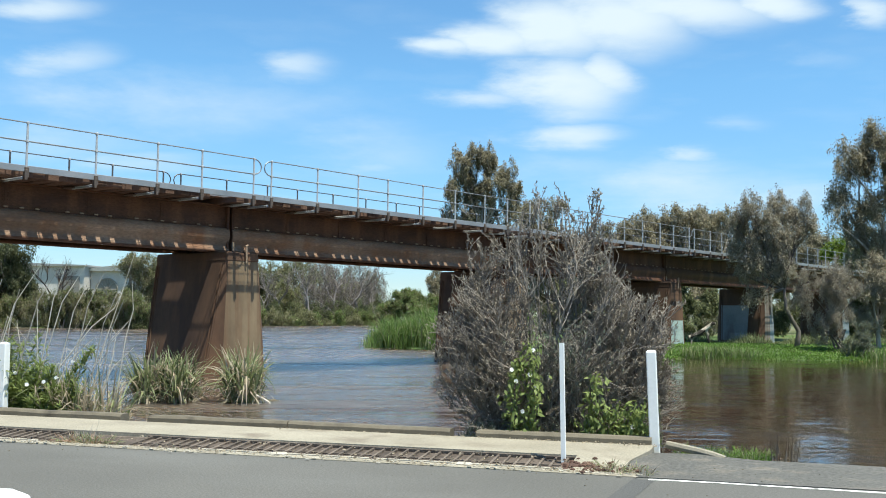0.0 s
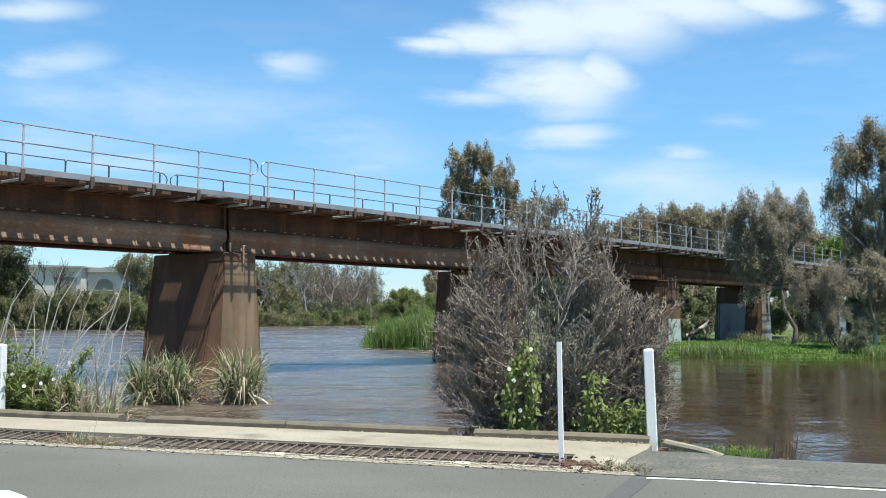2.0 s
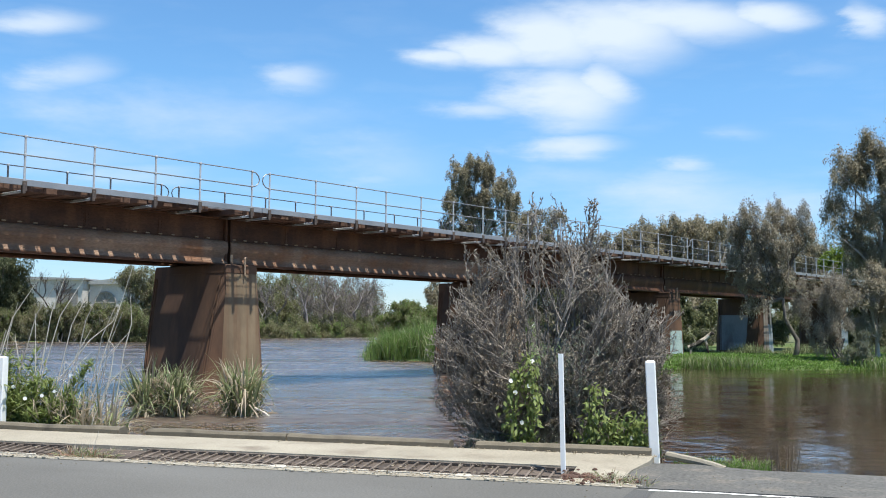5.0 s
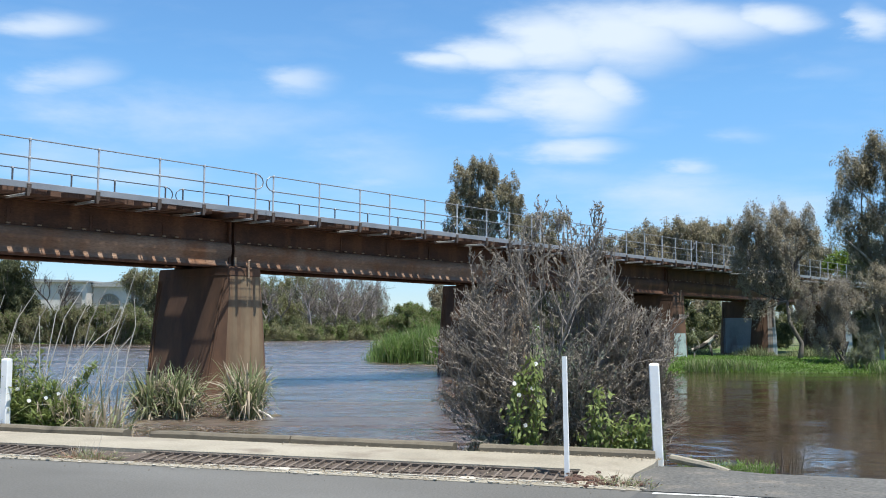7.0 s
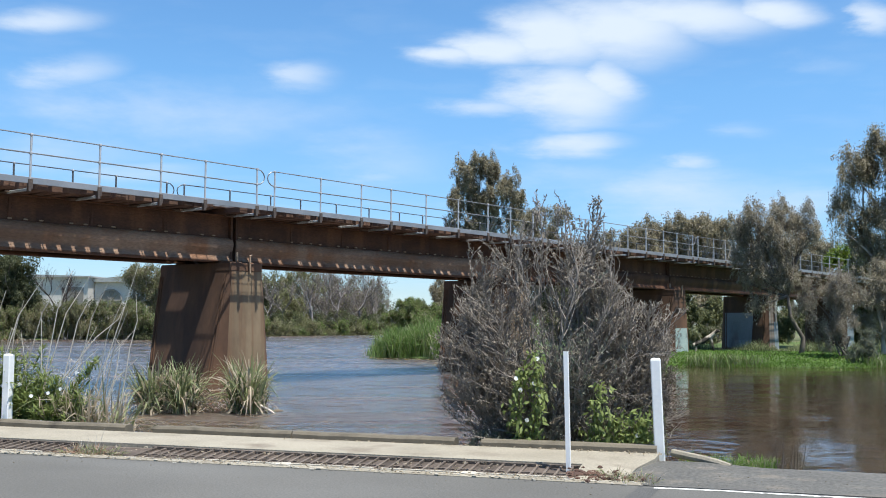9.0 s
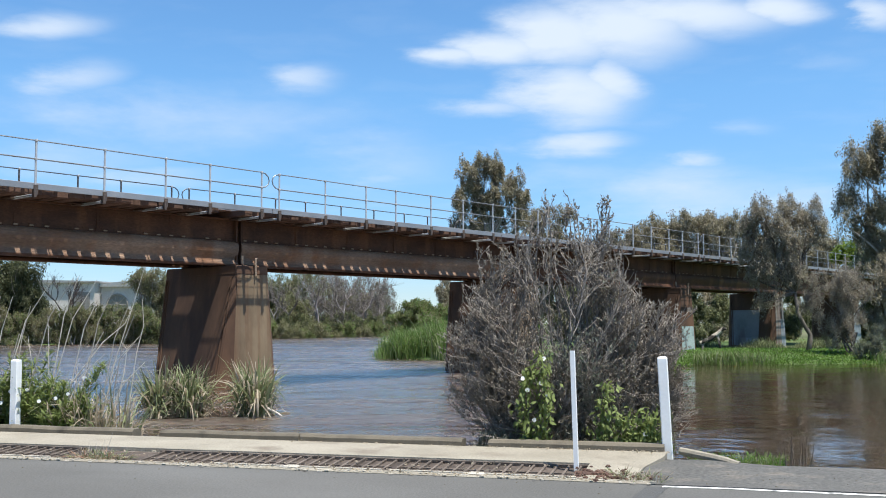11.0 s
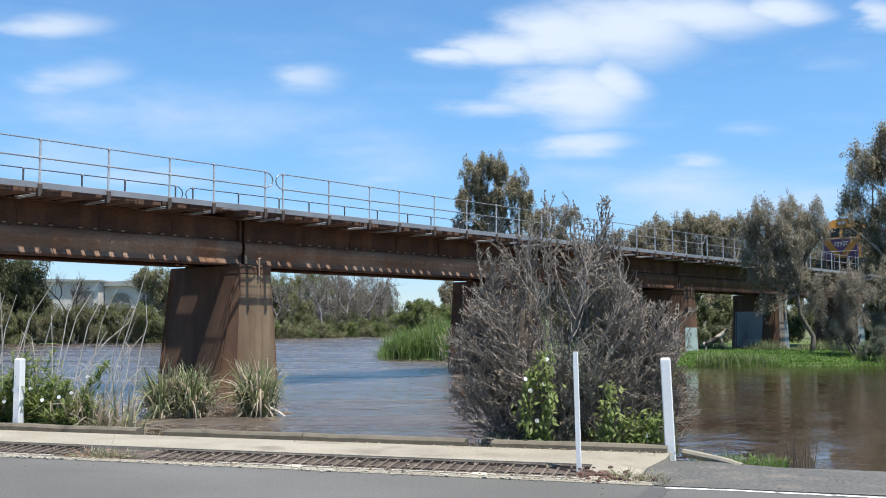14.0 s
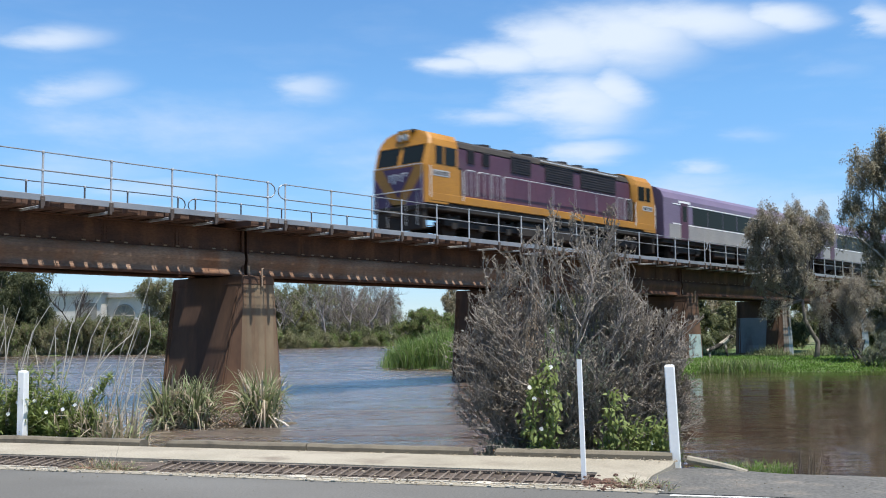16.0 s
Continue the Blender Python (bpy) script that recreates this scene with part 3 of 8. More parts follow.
    square_post("bollard", "white painted timber bollard standing in weeds behind the kerb", pose(-6.13, 14.33, 0, 0, 0, -16), 0.056, 1.03, "white posts by the road")
    square_post("bollard", "white painted bollard with a rounded top at the roadside", pose(-1.155, 2.62, 0, 0, 0, -10), 0.088, 1.035, "white posts by the road")


build_ground()
water = build_water()
build_road()
build_posts()


# ---- railway bridge ----
SPAN, FIRST = 15.0, 20.93
NEAR_W, FAR_W, MID_W = 1.75, 3.75, 2.82
POSTS = {0: (0.33, 2.3, 3.8, 5.2, 7.17, 9.14, 11.09, 12.64, 14.61), 1: (0.33, 2.33, 4.26, 5.78, 7.71, 9.62, 11.51, 13.05, 14.68), 2: (0.33, 2.2, 3.9, 5.5, 7.73, 9.54, 11.39, 12.87, 14.7)}


def girder_shape(face):
    """One riveted plate girder, from 0.06 to SPAN - 0.06, its outer face towards face (-1 near, 1 far)."""
    s = Shape()
    a, b = 0.06, SPAN - 0.06
    s.box(a, b, -0.012, 0.012, 3.45, 4.88)                       # web
    for w in (-1, 1):
        s.box(a, b, min(w * 0.013, w * 0.028), max(w * 0.013, w * 0.028), 4.70, 4.86)
    s.box(a, b, -0.04, 0.04, 4.2, 4.225)
    s.slab(a, b, -0.2, 0.2, 3.42, 3.462, 0.005)                   # lower flange
    s.slab(a + 0.8, b - 0.8, -0.19, 0.19, 3.395, 3.419, 0.004)    # cover plate
    s.slab(a, b, -0.2, 0.2, 4.872, 4.915, 0.005)                  # upper flange
    for i in range(7):                                            # stiffeners
        x = a + 0.04 + (b - a - 0.08) * i / 6
        for w in (-1, 1):
            d = 0.12 if i in (0, 6) else 0.008
            s.box(x - 0.04, x + 0.04, min(w * 0.029, w * (0.029 + d)), max(w * 0.029, w * (0.029 + d)), 3.465 if i in (0, 6) else 4.23, 4.87)
    return s


def lower_plate_shape(w):
    """The plate that bellies out from the web's ledge to the lower flange."""
    prof = [(0.0125, 4.195), (0.06, 4.195), (0.12, 4.175), (0.17, 4.12), (0.2, 4.04), (0.205, 3.95), (0.185, 3.85), (0.15, 3.76), (0.118, 3.68), (0.105, 3.61), (0.12, 3.55), (0.16, 3.5), (0.165, 3.465), (0.0125, 3.465)]
    return Shape().extrude([(w * y, z) for y, z in prof], "x", 0.062, SPAN - 0.062)


def rivet_shape(face):
    """Rows of rivet heads on one face of a girder."""
    s = Shape()
    w = face

    def head(x, z, y):
        r = 0.02
        ring = [(x + r * math.cos(t), y, z + r * math.sin(t)) for t in (0.52, 1.57, 2.62, 3.67, 4.71, 5.76)]
        tip = [(x + 0.5 * r * math.cos(t), y + w * 0.014, z + 0.5 * r * math.sin(t)) for t in (0.52, 1.57, 2.62, 3.67, 4.71, 5.76)]
        s.loft([ring, tip])

    x = 0.3
    while x < SPAN - 0.3:
        head(x, 4.3, w * 0.012)
        head(x + 0.1, 4.78, w * 0.028)
        x += 0.2
    for i in range(1, 6):
        c = 0.1 + (SPAN - 0.2) * i / 6
        for d in (-0.075, 0.075):
            for j in range(5):
                head(c + d, 4.34 + 0.1 * j, w * 0.012)
    return s


def bridge_pier(s, k, base_paint=False):
    mid = MID_W + (0.28 if k >= 3 else 0)
    pier = thing("bridge_pier", "tapered rust-stained concrete bridge pier standing in the river" if not base_paint else
                 "tapered concrete bridge pier with a pale painted base on the bank", "bridge pier", LINE_AT @ pose(s, mid, 0), "piers under the bridge")
    sh = Shape()

    def ring(z, hs, hw, c, grow=0.0):
        return [(-hs + c, -hw, z), (hs - c, -hw, z), (hs, -hw + c, z), (hs, hw - c, z), (hs - c, hw, z), (-hs + c, hw, z), (-hs, hw - c, z), (-hs, -hw + c, z)]

    thin = 0.83 if k >= 3 else 1.0
    zs = [(z, a, b * thin) for z, a, b in ((-2.2, 1.62, 2.08), (-0.6, 1.2, 2.0), (0.8, 1.0, 1.96), (2.0, 0.83, 1.92), (3.0, 0.67, 1.89), (3.12, 0.65, 1.885))]
    # corners are cut back more and more towards the foot
    def cut(z):
        return float(np.interp(z, (-2.2, 3.12), (0.5, 0.05)))

    sh.loft([ring(z, a, b, cut(z)) for z, a, b in zs])
    part("shaft", sh, PIER_STONE, pier)
    cap = Shape()
    cap.loft([ring(3.122, 0.665, 1.9 * thin, 0.05), ring(3.36, 0.64, 1.89 * thin, 0.05), ring(3.39, 0.61, 1.86 * thin, 0.05)])
    part("capstone", cap, PIER_STONE, pier)
    for side in (-1, 1):
        # raised arris strips beside the corner grooves
        for e in (-1, 1):
            for inset, r in ((0.05, 0.035), (0.17, 0.03)):
                path = [(side * (a + 0.005), e * (b - cut(z) - inset), z) for z, a, b in zs[:-1]]
                part("corner_rib", Shape().tube(path, r, 6), PIER_STONE, pier)
    for w in (NEAR_W - mid, FAR_W - mid):
        for d in (-0.35, 0.35):
            part("bearing", Shape().slab(d - 0.2, d + 0.2, w - 0.22, w + 0.22, 3.395, 3.421, 0.005), GIRDER, pier)
    def half(z, j):
        return float(np.interp(z, [q[0] for q in zs], [q[j] for q in zs]))

    def panel(face, z0, z1, u0, u1, label, paint=PIER_BASE, lift=0.004):
        """Paint on one battered face: face -1 flank, 0 near end; from u0 to u1 of the face's half width."""
        levels = [z0] + [q[0] for q in zs if z0 < q[0] < z1] + [z1]
        rings = []
        for z in levels:
            ring4 = []
            for d, u in ((lift, u0), (lift, u1), (-0.02, u1), (-0.02, u0)):
                if face:
                    ring4.append((-half(z, 1) - d, u * (half(z, 2) - cut(z) - 0.01), z))
                else:
                    ring4.append((u * (half(z, 1) - cut(z) - 0.01), -half(z, 2) - d, z))
            rings.append(ring4)
        part("painted_panel" if lift > 0.003 else "stained_face", Shape().loft(rings), paint, pier, label)

    # the sunlit end face gets a lighter stained panel than the shaded flank
    if k < 2:
        panel(0, -1.2, 3.1, -1, 1, "ochre water-stained end face, colour lightened for sunlight", PIER_OCHRE, 0.002)
    elif k > 2:
        panel(0, -1.2, 3.1, -1, 1, "grey-brown stained end face", PIER_GREY, 0.002)
    # a bent steel lug hangs from the cap
    part("cap_lug", Shape().tube([(0.12, -2.0 * thin, 3.62), (0.05, -1.98 * thin, 3.6), (0.08, -1.96 * thin, 3.05)], [0.03, 0.04, 0.03], 6), RUST_LIGHT, pier, "pale bent steel lug")
    if k == 2:
        panel(0, -0.6, 1.3, -1, 0.9, "scrawled mint-green paint on the pier foot", MINT)
    if k == 3:
        panel(-1, 0.0, 2.3, -0.4, 1, "blue-grey paint on the pier flank", PIER_BLUE)
        panel(-1, -0.3, 0.5, -0.3, 0.45, "pale paint block low on the pier flank", PIER_BASE, 0.008)
        panel(0, -0.6, 1.7, 0.1, 1, "white paint on the pier end")
    if k == 4:
        panel(0, -0.6, 2.2, -1, 1, "white paint on the pier end")
    return pier


def handrail(parent, s0, offs, w, top=6.27, mid=5.79, foot=4.9, lean=-1, pipe=None, stem=None):
    a, b = s0 + offs[0], s0 + offs[-1]
    r = 0.019
    loop = []
    for t in range(7):
        ang = math.pi / 2 + math.pi * t / 6
        loop.append((a + 0.3 * math.cos(ang), w, (top + mid) / 2 + (top - mid) / 2 * math.sin(ang)))
    other = []
    for t in range(7):
        ang = -math.pi / 2 + math.pi * t / 6
        other.append((b + 0.3 * math.cos(ang), w, (top + mid) / 2 + (top - mid) / 2 * math.sin(ang)))
    rail = part("handrail", Shape().tube([*loop, *other, loop[0]], r, 6, cap=False), pipe or RAIL_PIPE, parent)
    post = Shape().tube([(0, 0, foot), (0, 0, top)], 0.03, 6)
    clamp = Shape().slab(-0.06, 0.06, -0.03, 0.05, 4.86, 5.12, 0.01)
    me, ce = post.mesh("handrail_post", stem or GALV), clamp.mesh("post_clamp", RAIL_STEEL)
    knob = Shape().slab(-0.034, 0.034, -0.034, 0.034, -0.034, 0.034, 0.01).mesh("rail_fitting", GALV)
    for o in offs:
        p = part("handrail_post", me, None, rail, at=pose(s0 + o, w, 0))
        part("post_clamp", ce, None, rail, at=pose(s0 + o, w + 0.02 * lean, 0))
        part("rail_fitting", knob, None, rail, at=pose(s0 + o, w, mid))
        part("rail_fitting", knob, None, rail, at=pose(s0 + o, w, top))
    return rail


def build_bridge():
    bridge = thing("railway_bridge", "long rusty riveted girder railway bridge with galvanised handrails", "bridge", LINE_AT)
    girders = {f: girder_shape(f).mesh("girder", GIRDER) for f in (-1, 1)}
    lower = {f: lower_plate_shape(f).mesh("lower_plate", LOWER_PLATE) for f in (-1, 1)}
    rusty = {f: lower_plate_shape(f).mesh("lower_plate", GIRDER) for f in (-1, 1)}
    rivets = {f: rivet_shape(f).mesh("rivets", GIRDER) for f in (-1, 1)}
    fascia = Shape().slab(0.01, SPAN - 0.01, -0.02, 0.02, 5.0, 5.165, 0.006).mesh("walkway_fascia", DECK_EDGE)
    grate = Shape()
    for i in range(13):
        w = 0.05 + i * 0.095
        grate.box(0.02, SPAN - 0.02, w, w + 0.004, 5.12, 5.145)
    for i in range(37):
        grate.box(0.1 + i * 0.394, 0.13 + i * 0.394, 0.03, 1.2, 5.1, 5.11)
    grate = grate.mesh("walkway_grating", DECK_EDGE)
    # timber added above the deck; its edge bounds the sun on the girder
    guard = Shape().slab(0.01, SPAN - 0.01, 1.17, 1.58, 5.105, 5.2, 0.01).mesh("guard_timber", TIMBER)
    strut = Shape().tube([(0, -0.04, 4.87), (0, 1.1, 4.87)], 0.025, 8).slab(-0.03, 0.03, 0.02, 1.1, 4.82, 4.842, 0.005).mesh("bracket", GALV)
    web_gusset = Shape().slab(-0.16, 0.16, 0.95, 1.4, 4.852, 4.872, 0.004).mesh("gusset", RAIL_STEEL)
    shoe = Shape().slab(-0.038, 0.038, -0.06, 0.06, 4.79, 5.06, 0.01).mesh("bracket_shoe", RAIL_STEEL)
    # pale blocks added on the ledge in place of dashes of sunlight
    cleat = Shape().slab(-0.06, 0.06, -0.075, -0.03, 4.225, 4.265, 0.006).mesh("cleat", RUST_LIGHT)
    brace = Shape()
    for i in range(6):
        a = 0.4 + i * 2.25
        brace.box(a, a + 0.08, NEAR_W + 0.05, FAR_W - 0.05, 4.3, 4.38)
        brace.box(a, a + 0.08, NEAR_W + 0.05, FAR_W - 0.05, 3.55, 3.63)
        brace.tube([(a, NEAR_W + 0.05, 4.3), (a, FAR_W - 0.05, 3.6)], 0.04, 5)
    brace = brace.mesh("cross_bracing", GIRDER)
    hanger = Shape().slab(-0.03, 0.03, -0.14, -0.03, 3.5, 4.6, 0.01).slab(-0.05, 0.07, -0.16, -0.08, 3.42, 3.75, 0.01).mesh("joint_plate", RUST_LIGHT)
    for k in range(-4, 7):
        s0 = FIRST + SPAN * k
        for w, f in ((NEAR_W, -1), (FAR_W, 1)):
            g = part("girder", girders[f], None, bridge, at=pose(s0, w, 0))
            # near spans take the highlight-lightened plate, farther ones the web's rust
            if k < 1:
                part("lower_plate", lower[f], None, g, "bellied lower plate, brown lightened for its highlight")
            else:
                part("lower_plate", rusty[f], None, g, "dark rusty bellied lower plate")
            if -2 <= k <= 4 and f == -1:
                part("rivets", rivets[f], None, g)["kind"] = "stuff"
        part("cross_bracing", brace, None, bridge, at=pose(s0, 0, 0))
        for w, turn in ((0.0, 1), (4.9, -1)):
            at = pose(s0, w, 0) if turn == 1 else pose(s0 + SPAN, w, 0, 0, 0, 180)
            if turn == -1:
                part("walkway_fascia", fascia, None, bridge, at=at)
                continue
            part("walkway_fascia", fascia, None, bridge, at=at)
            part("walkway_grating", grate, None, bridge, at=at)
            part("guard_timber", guard, None, bridge, at=at)
        offs = POSTS[(k + 1) % 3]
        handrail(bridge, s0 - 0.03, offs, 0.0)
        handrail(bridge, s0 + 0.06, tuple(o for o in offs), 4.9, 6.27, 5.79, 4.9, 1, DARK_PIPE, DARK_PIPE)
        for o in offs:
            br = part("bracket", strut, None, bridge, at=pose(s0 - 0.05 + o, 0, 0))
            part("bracket_shoe", shoe, None, br)
            part("gusset", web_gusset, None, br)
        if -1 <= k <= 3:
            for i in range(32):
                if i % 5 != 4:
                    part("cleat", cleat, None, bridge, at=pose(s0 + 0.3 + i * 0.45, NEAR_W, 0))
        part("joint_plate", hanger, None, bridge, at=pose(s0 + 0.12, NEAR_W, 0))
        # boards between the girders; open joints added to throw sun patches on the pier
        for a, b in ((0.02, 13.735), (13.85, 14.05), (14.16, SPAN - 0.02)):
            part("deck_board", Shape().slab(s0 + a, s0 + b, 1.59, 3.05, 5.104, 5.16, 0.006), TIMBER, bridge)
        part("deck_board", Shape().slab(s0 + 0.02, s0 + SPAN - 0.02, 3.06, 4.4, 5.104, 5.16, 0.006), TIMBER, bridge)
    # running rails
    prof = [(-0.065, 0), (0.065, 0), (0.065, 0.012), (0.012, 0.03), (0.012, 0.1), (0.036, 0.112), (0.036, 0.15), (-0.036, 0.15), (-0.036, 0.112), (-0.012, 0.1), (-0.012, 0.03), (-0.065, 0.012)]
    for c in (-0.8, 0.8):
        part("rail", Shape().extrude([(y + 2.75 + c, z + 5.165) for y, z in prof], "x", -120, 620), RAIL_STEEL, bridge)
    # transoms laid across the girders
    tr = Shape().slab(-0.155, 0.155, 0.4, 4.72, 4.918, 5.1, 0.012).mesh("transom", TIMBER)
    s = -12.0
    while s < 108:
        # transoms left out beside each pier to let the sun patches through
        beside = (s - FIRST + 7.5) % SPAN - 7.5
        if -1.46 < beside < -0.66:
            s += 0.45
            continue
        part("transom", tr, None, bridge, at=pose(s + random.uniform(-0.02, 0.02), random.uniform(-0.16, 0.12), 0, 0, 0, random.uniform(-0.4, 0.4)))
        s += 0.45
    for k in range(-3, 7):
        bridge_pier(FIRST + SPAN * k - (0.7 if k >= 3 else 0), k, k >= 2)
    for s0, s1, name in ((125.9, 640, "embankment"), (-140, -39.0, "embankment")):
        e = Shape().extrude([(-6.5, -0.6), (0.2, 4.8), (4.7, 4.8), (11.4, -0.6)], "x", s0, s1)
        ob = part(name, e, SOIL, at=LINE_AT.copy())
        tagged(ob, "grassy railway embankment carrying the track", "embankment", kind="structure")
        bal = part("ballast", Shape().extrude([(0.4, 4.8), (1.0, 5.1), (3.9, 5.1), (4.5, 4.8)], "x", s0, s1), KERB, ob)


build_bridge()


# ---- train ----
PURPLE = surface("purple_train_paint", (0.074, 0.03, 0.05), (0.1, 0.042, 0.066), 0.8, 0.45, 0, 0.03, 20, stain=(0.1, 0.06, 0.07), stain_scale=1.2, stain_at=(0.55, 0.8))
DEEP_PURPLE = surface("deep_purple_paint", (0.066, 0.026, 0.075), (0.092, 0.038, 0.1), 0.8, 0.4, 0, 0.03, 20)
LILAC = surface("lilac_coach_paint", (0.15, 0.112, 0.168), (0.19, 0.146, 0.208), 0.7, 0.4, 0, 0.02, 20)
ORANGE = surface("orange_yellow_paint", (0.335, 0.15, 0.016), (0.4, 0.186, 0.024), 1.0, 0.45, 0, 0.04, 20, stain=(0.3, 0.15, 0.035), stain_scale=1.6, stain_at=(0.58, 0.8))
COACH_GREY = surface("coach_grey_paint", (0.25, 0.235, 0.225), (0.32, 0.305, 0.29), 0.8, 0.5, 0, 0.02, 20, stain=(0.28, 0.25, 0.22), stain_scale=0.9, stain_at=(0.5, 0.8))
UNDER = surface("grimy_underframe", (0.018, 0.016, 0.014), (0.045, 0.037, 0.03), 2.0, 0.8, 0.1, 0.2, 20)
MESH_DARK = surface("dark_grille", (0.02, 0.018, 0.02), (0.04, 0.035, 0.04), 3.0, 0.7, 0.2, 0.2, 40)
WINDOW = glassy("train_window_glass", (0.014, 0.018, 0.018), 0.15, 0.12)
COACH_GLASS = glassy("dark_coach_glass", (0.02, 0.025, 0.021), 0.3, 0.05)
LAMP = bpy.data.materials.new("headlamp_glow")
LAMP.use_nodes = True
LAMP.node_tree.nodes["Principled BSDF"].inputs["Base Color"].default_value = (0.42, 0.41, 0.38, 1)
LAMP.node_tree.nodes["Principled BSDF"].inputs["Roughness"].default_value = 0.1
LAMP.node_tree.nodes["Principled BSDF"].inputs["Emission Color"].default_value = (1, 0.95, 0.8, 1)
LAMP.node_tree.nodes["Principled BSDF"].inputs["Emission Strength"].default_value = 0.0


def wheel_mesh(r):
    s = Shape()
    n = 24
    for y0, y1, rr in ((-0.07, 0.06, r), (0.06, 0.085, r + 0.03), (-0.075, -0.07, r - 0.12)):
        s.extrude([(rr * math.cos(2 * math.pi * i / n), rr * math.sin(2 * math.pi * i / n)) for i in range(n)], "y", y0, y1)
    return s.mesh("wheel", UNDER)


def bogie(parent, x, axles, half, r=0.5):
    b = Shape()
    for y in (-1.12, 1.12):
        b.extrude([(-half, 0.5), (-half, 0.78), (-half * 0.75, 0.86), (-half * 0.25, 0.66), (half * 0.25, 0.66), (half * 0.75, 0.86), (half, 0.78), (half, 0.5), (half * 0.5, 0.46), (-half * 0.5, 0.46)], "y", y - 0.07, y + 0.07)
        for a in axles:
            b.slab(a - 0.16, a + 0.16, y - 0.12, y + 0.12, 0.36, 0.66, 0.02)
            for d in (-0.3, 0.3):
                b.tube([(a + d, y, 0.62), (a + d, y, 0.95)], 0.09, 8)
    b.slab(-0.5, 0.5, -1.0, 1.0, 0.55, 0.95, 0.03)
    bo = part("bogie", b, UNDER, parent, at=pose(x, 0, 0))
    wm = wheel_mesh(r)
    for a in axles:
        part("axle", Shape().tube([(a, -0.95, r), (a, 0.95, r)], 0.08, 8), UNDER, bo)
        part("wheel", wm, None, bo, at=pose(a, -0.8, r))
        part("wheel", wm, None, bo, at=pose(a, 0.8, r, 0, 0, 180))
    return bo


def roof_ring(x, half, z_side, z_top, z_bot, dx=0.0, drop=0.0):
    """A body section at x: straight sides and a rounded roof."""
    pts = [(x, -half, z_bot), (x, -half, z_side)]
    for i in range(1, 8):
        a = math.pi * i / 8
        pts.append((x, -half * math.cos(a) * 0.97, z_side + (z_top - z_side) * math.sin(a) ** 0.8))
    pts += [(x, half, z_side), (x, half, z_bot)]
    return pts


def build_loco():
    loco = thing("diesel_locomotive", "purple and orange-yellow diesel locomotive crossing the bridge", "locomotive")
    part("underframe", Shape().slab(0.25, 18.05, -1.38, 1.38, 1.05, 1.38, 0.03), UNDER, loco)
    part("sill", Shape().slab(0.3, 18.0, -1.45, 1.45, 1.382, 1.68, 0.02), ORANGE, loco, "orange-yellow side sill")
    hood = Shape().loft([roof_ring(x, 1.12, 3.45, 3.93, 1.735) for x in (1.92, 5, 8, 11, 16.38)])
    part("hood", hood, PURPLE, loco, "dull purple engine hood", smooth=False)
    part("hood_roof", Shape().loft([[(x, y, z + 0.012) for x, y, z in roof_ring(x0, 1.13, 3.52, 3.94, 3.5)] for x0 in (2.2, 8, 16.1)]), UNDER, loco, "sooty dark roof")
    # long hood: door seams, grilles, roof gear
    for i in range(14):
        x = 3.0 + i * 0.82
        part("hood_door", Shape().slab(x, x + 0.78, -1.128, -1.121, 1.85, 2.72, 0.004), PURPLE, loco)
    for x0, x1, z0, z1 in ((6.0, 7.5, 2.95, 3.62), (8.6, 10.9, 2.85, 3.55), (11.5, 14.7, 2.85, 3.6), (3.0, 3.5, 3.0, 3.5), (4.0, 4.5, 3.0, 3.5)):
        g = part("grille", Shape().slab(x0, x1, -1.15, -1.121, z0, z1, 0.01), MESH_DARK, loco, "dark radiator grille")
        part("slats", _slats(x0, x1, z0, z1), MESH_DARK, g)
        part("grille", Shape().slab(x0, x1, 1.121, 1.15, z0, z1, 0.01), MESH_DARK, loco, "dark radiator grille")
    part("grille_lip", Shape().slab(8.2, 14.8, -1.2, -1.122, 3.62, 3.68, 0.01), GALV, loco)
    for x in (5.2, 8.4, 9.6, 11.2, 12.6, 14.0):
        part("roof_fan", Shape().extrude([(x + 0.5 * math.cos(t * 0.3927), 0.5 * math.sin(t * 0.3927)) for t in range(16)], "z", 3.9, 4.02), MESH_DARK, loco)
    part("exhaust", Shape().slab(6.8, 7.5, -0.2, 0.2, 3.9, 4.08, 0.03), UNDER, loco)
    # cabs at both ends
    for end, flip in ((0.0, 1), (18.3, -1)):
        def X(d):
            return end + flip * d

        rings = [roof_ring(X(0.16), 1.42, 2.62, 2.66, 1.735), roof_ring(X(0.2), 1.44, 2.66, 2.7, 1.735)]
        cab = Shape()
        # nose below the windscreens
        low = [[(X(0.06), -1.37, 1.3), (X(0.06), -1.37, 2.62), (X(0.06), 1.37, 2.62), (X(0.06), 1.37, 1.3)],
               [(X(0.2), -1.44, 1.3), (X(0.2), -1.44, 2.62), (X(0.2), 1.44, 2.62), (X(0.2), 1.44, 1.3)],
               [(X(1.35), -1.44, 1.3), (X(1.35), -1.44, 2.62), (X(1.35), 1.44, 2.62), (X(1.35), 1.44, 1.3)],
               [(X(2.2), -1.44, 1.7), (X(2.2), -1.44, 2.62), (X(2.2), 1.44, 2.62), (X(2.2), 1.44, 1.7)]]
        cab.loft(low)
        up = []
        for d0, d1, hw in ((0.08, 0.42, 1.36), (0.2, 0.52, 1.43), (2.05, 2.05, 1.43), (2.2, 2.25, 1.2)):
            ring = [(X(d0), -hw, 2.622), (X(d0 * 0.3 + d1 * 0.7), -hw, 3.4), (X(d1), -hw * 0.95, 3.62)]
            for i in range(1, 6):
                a = math.pi * i / 6
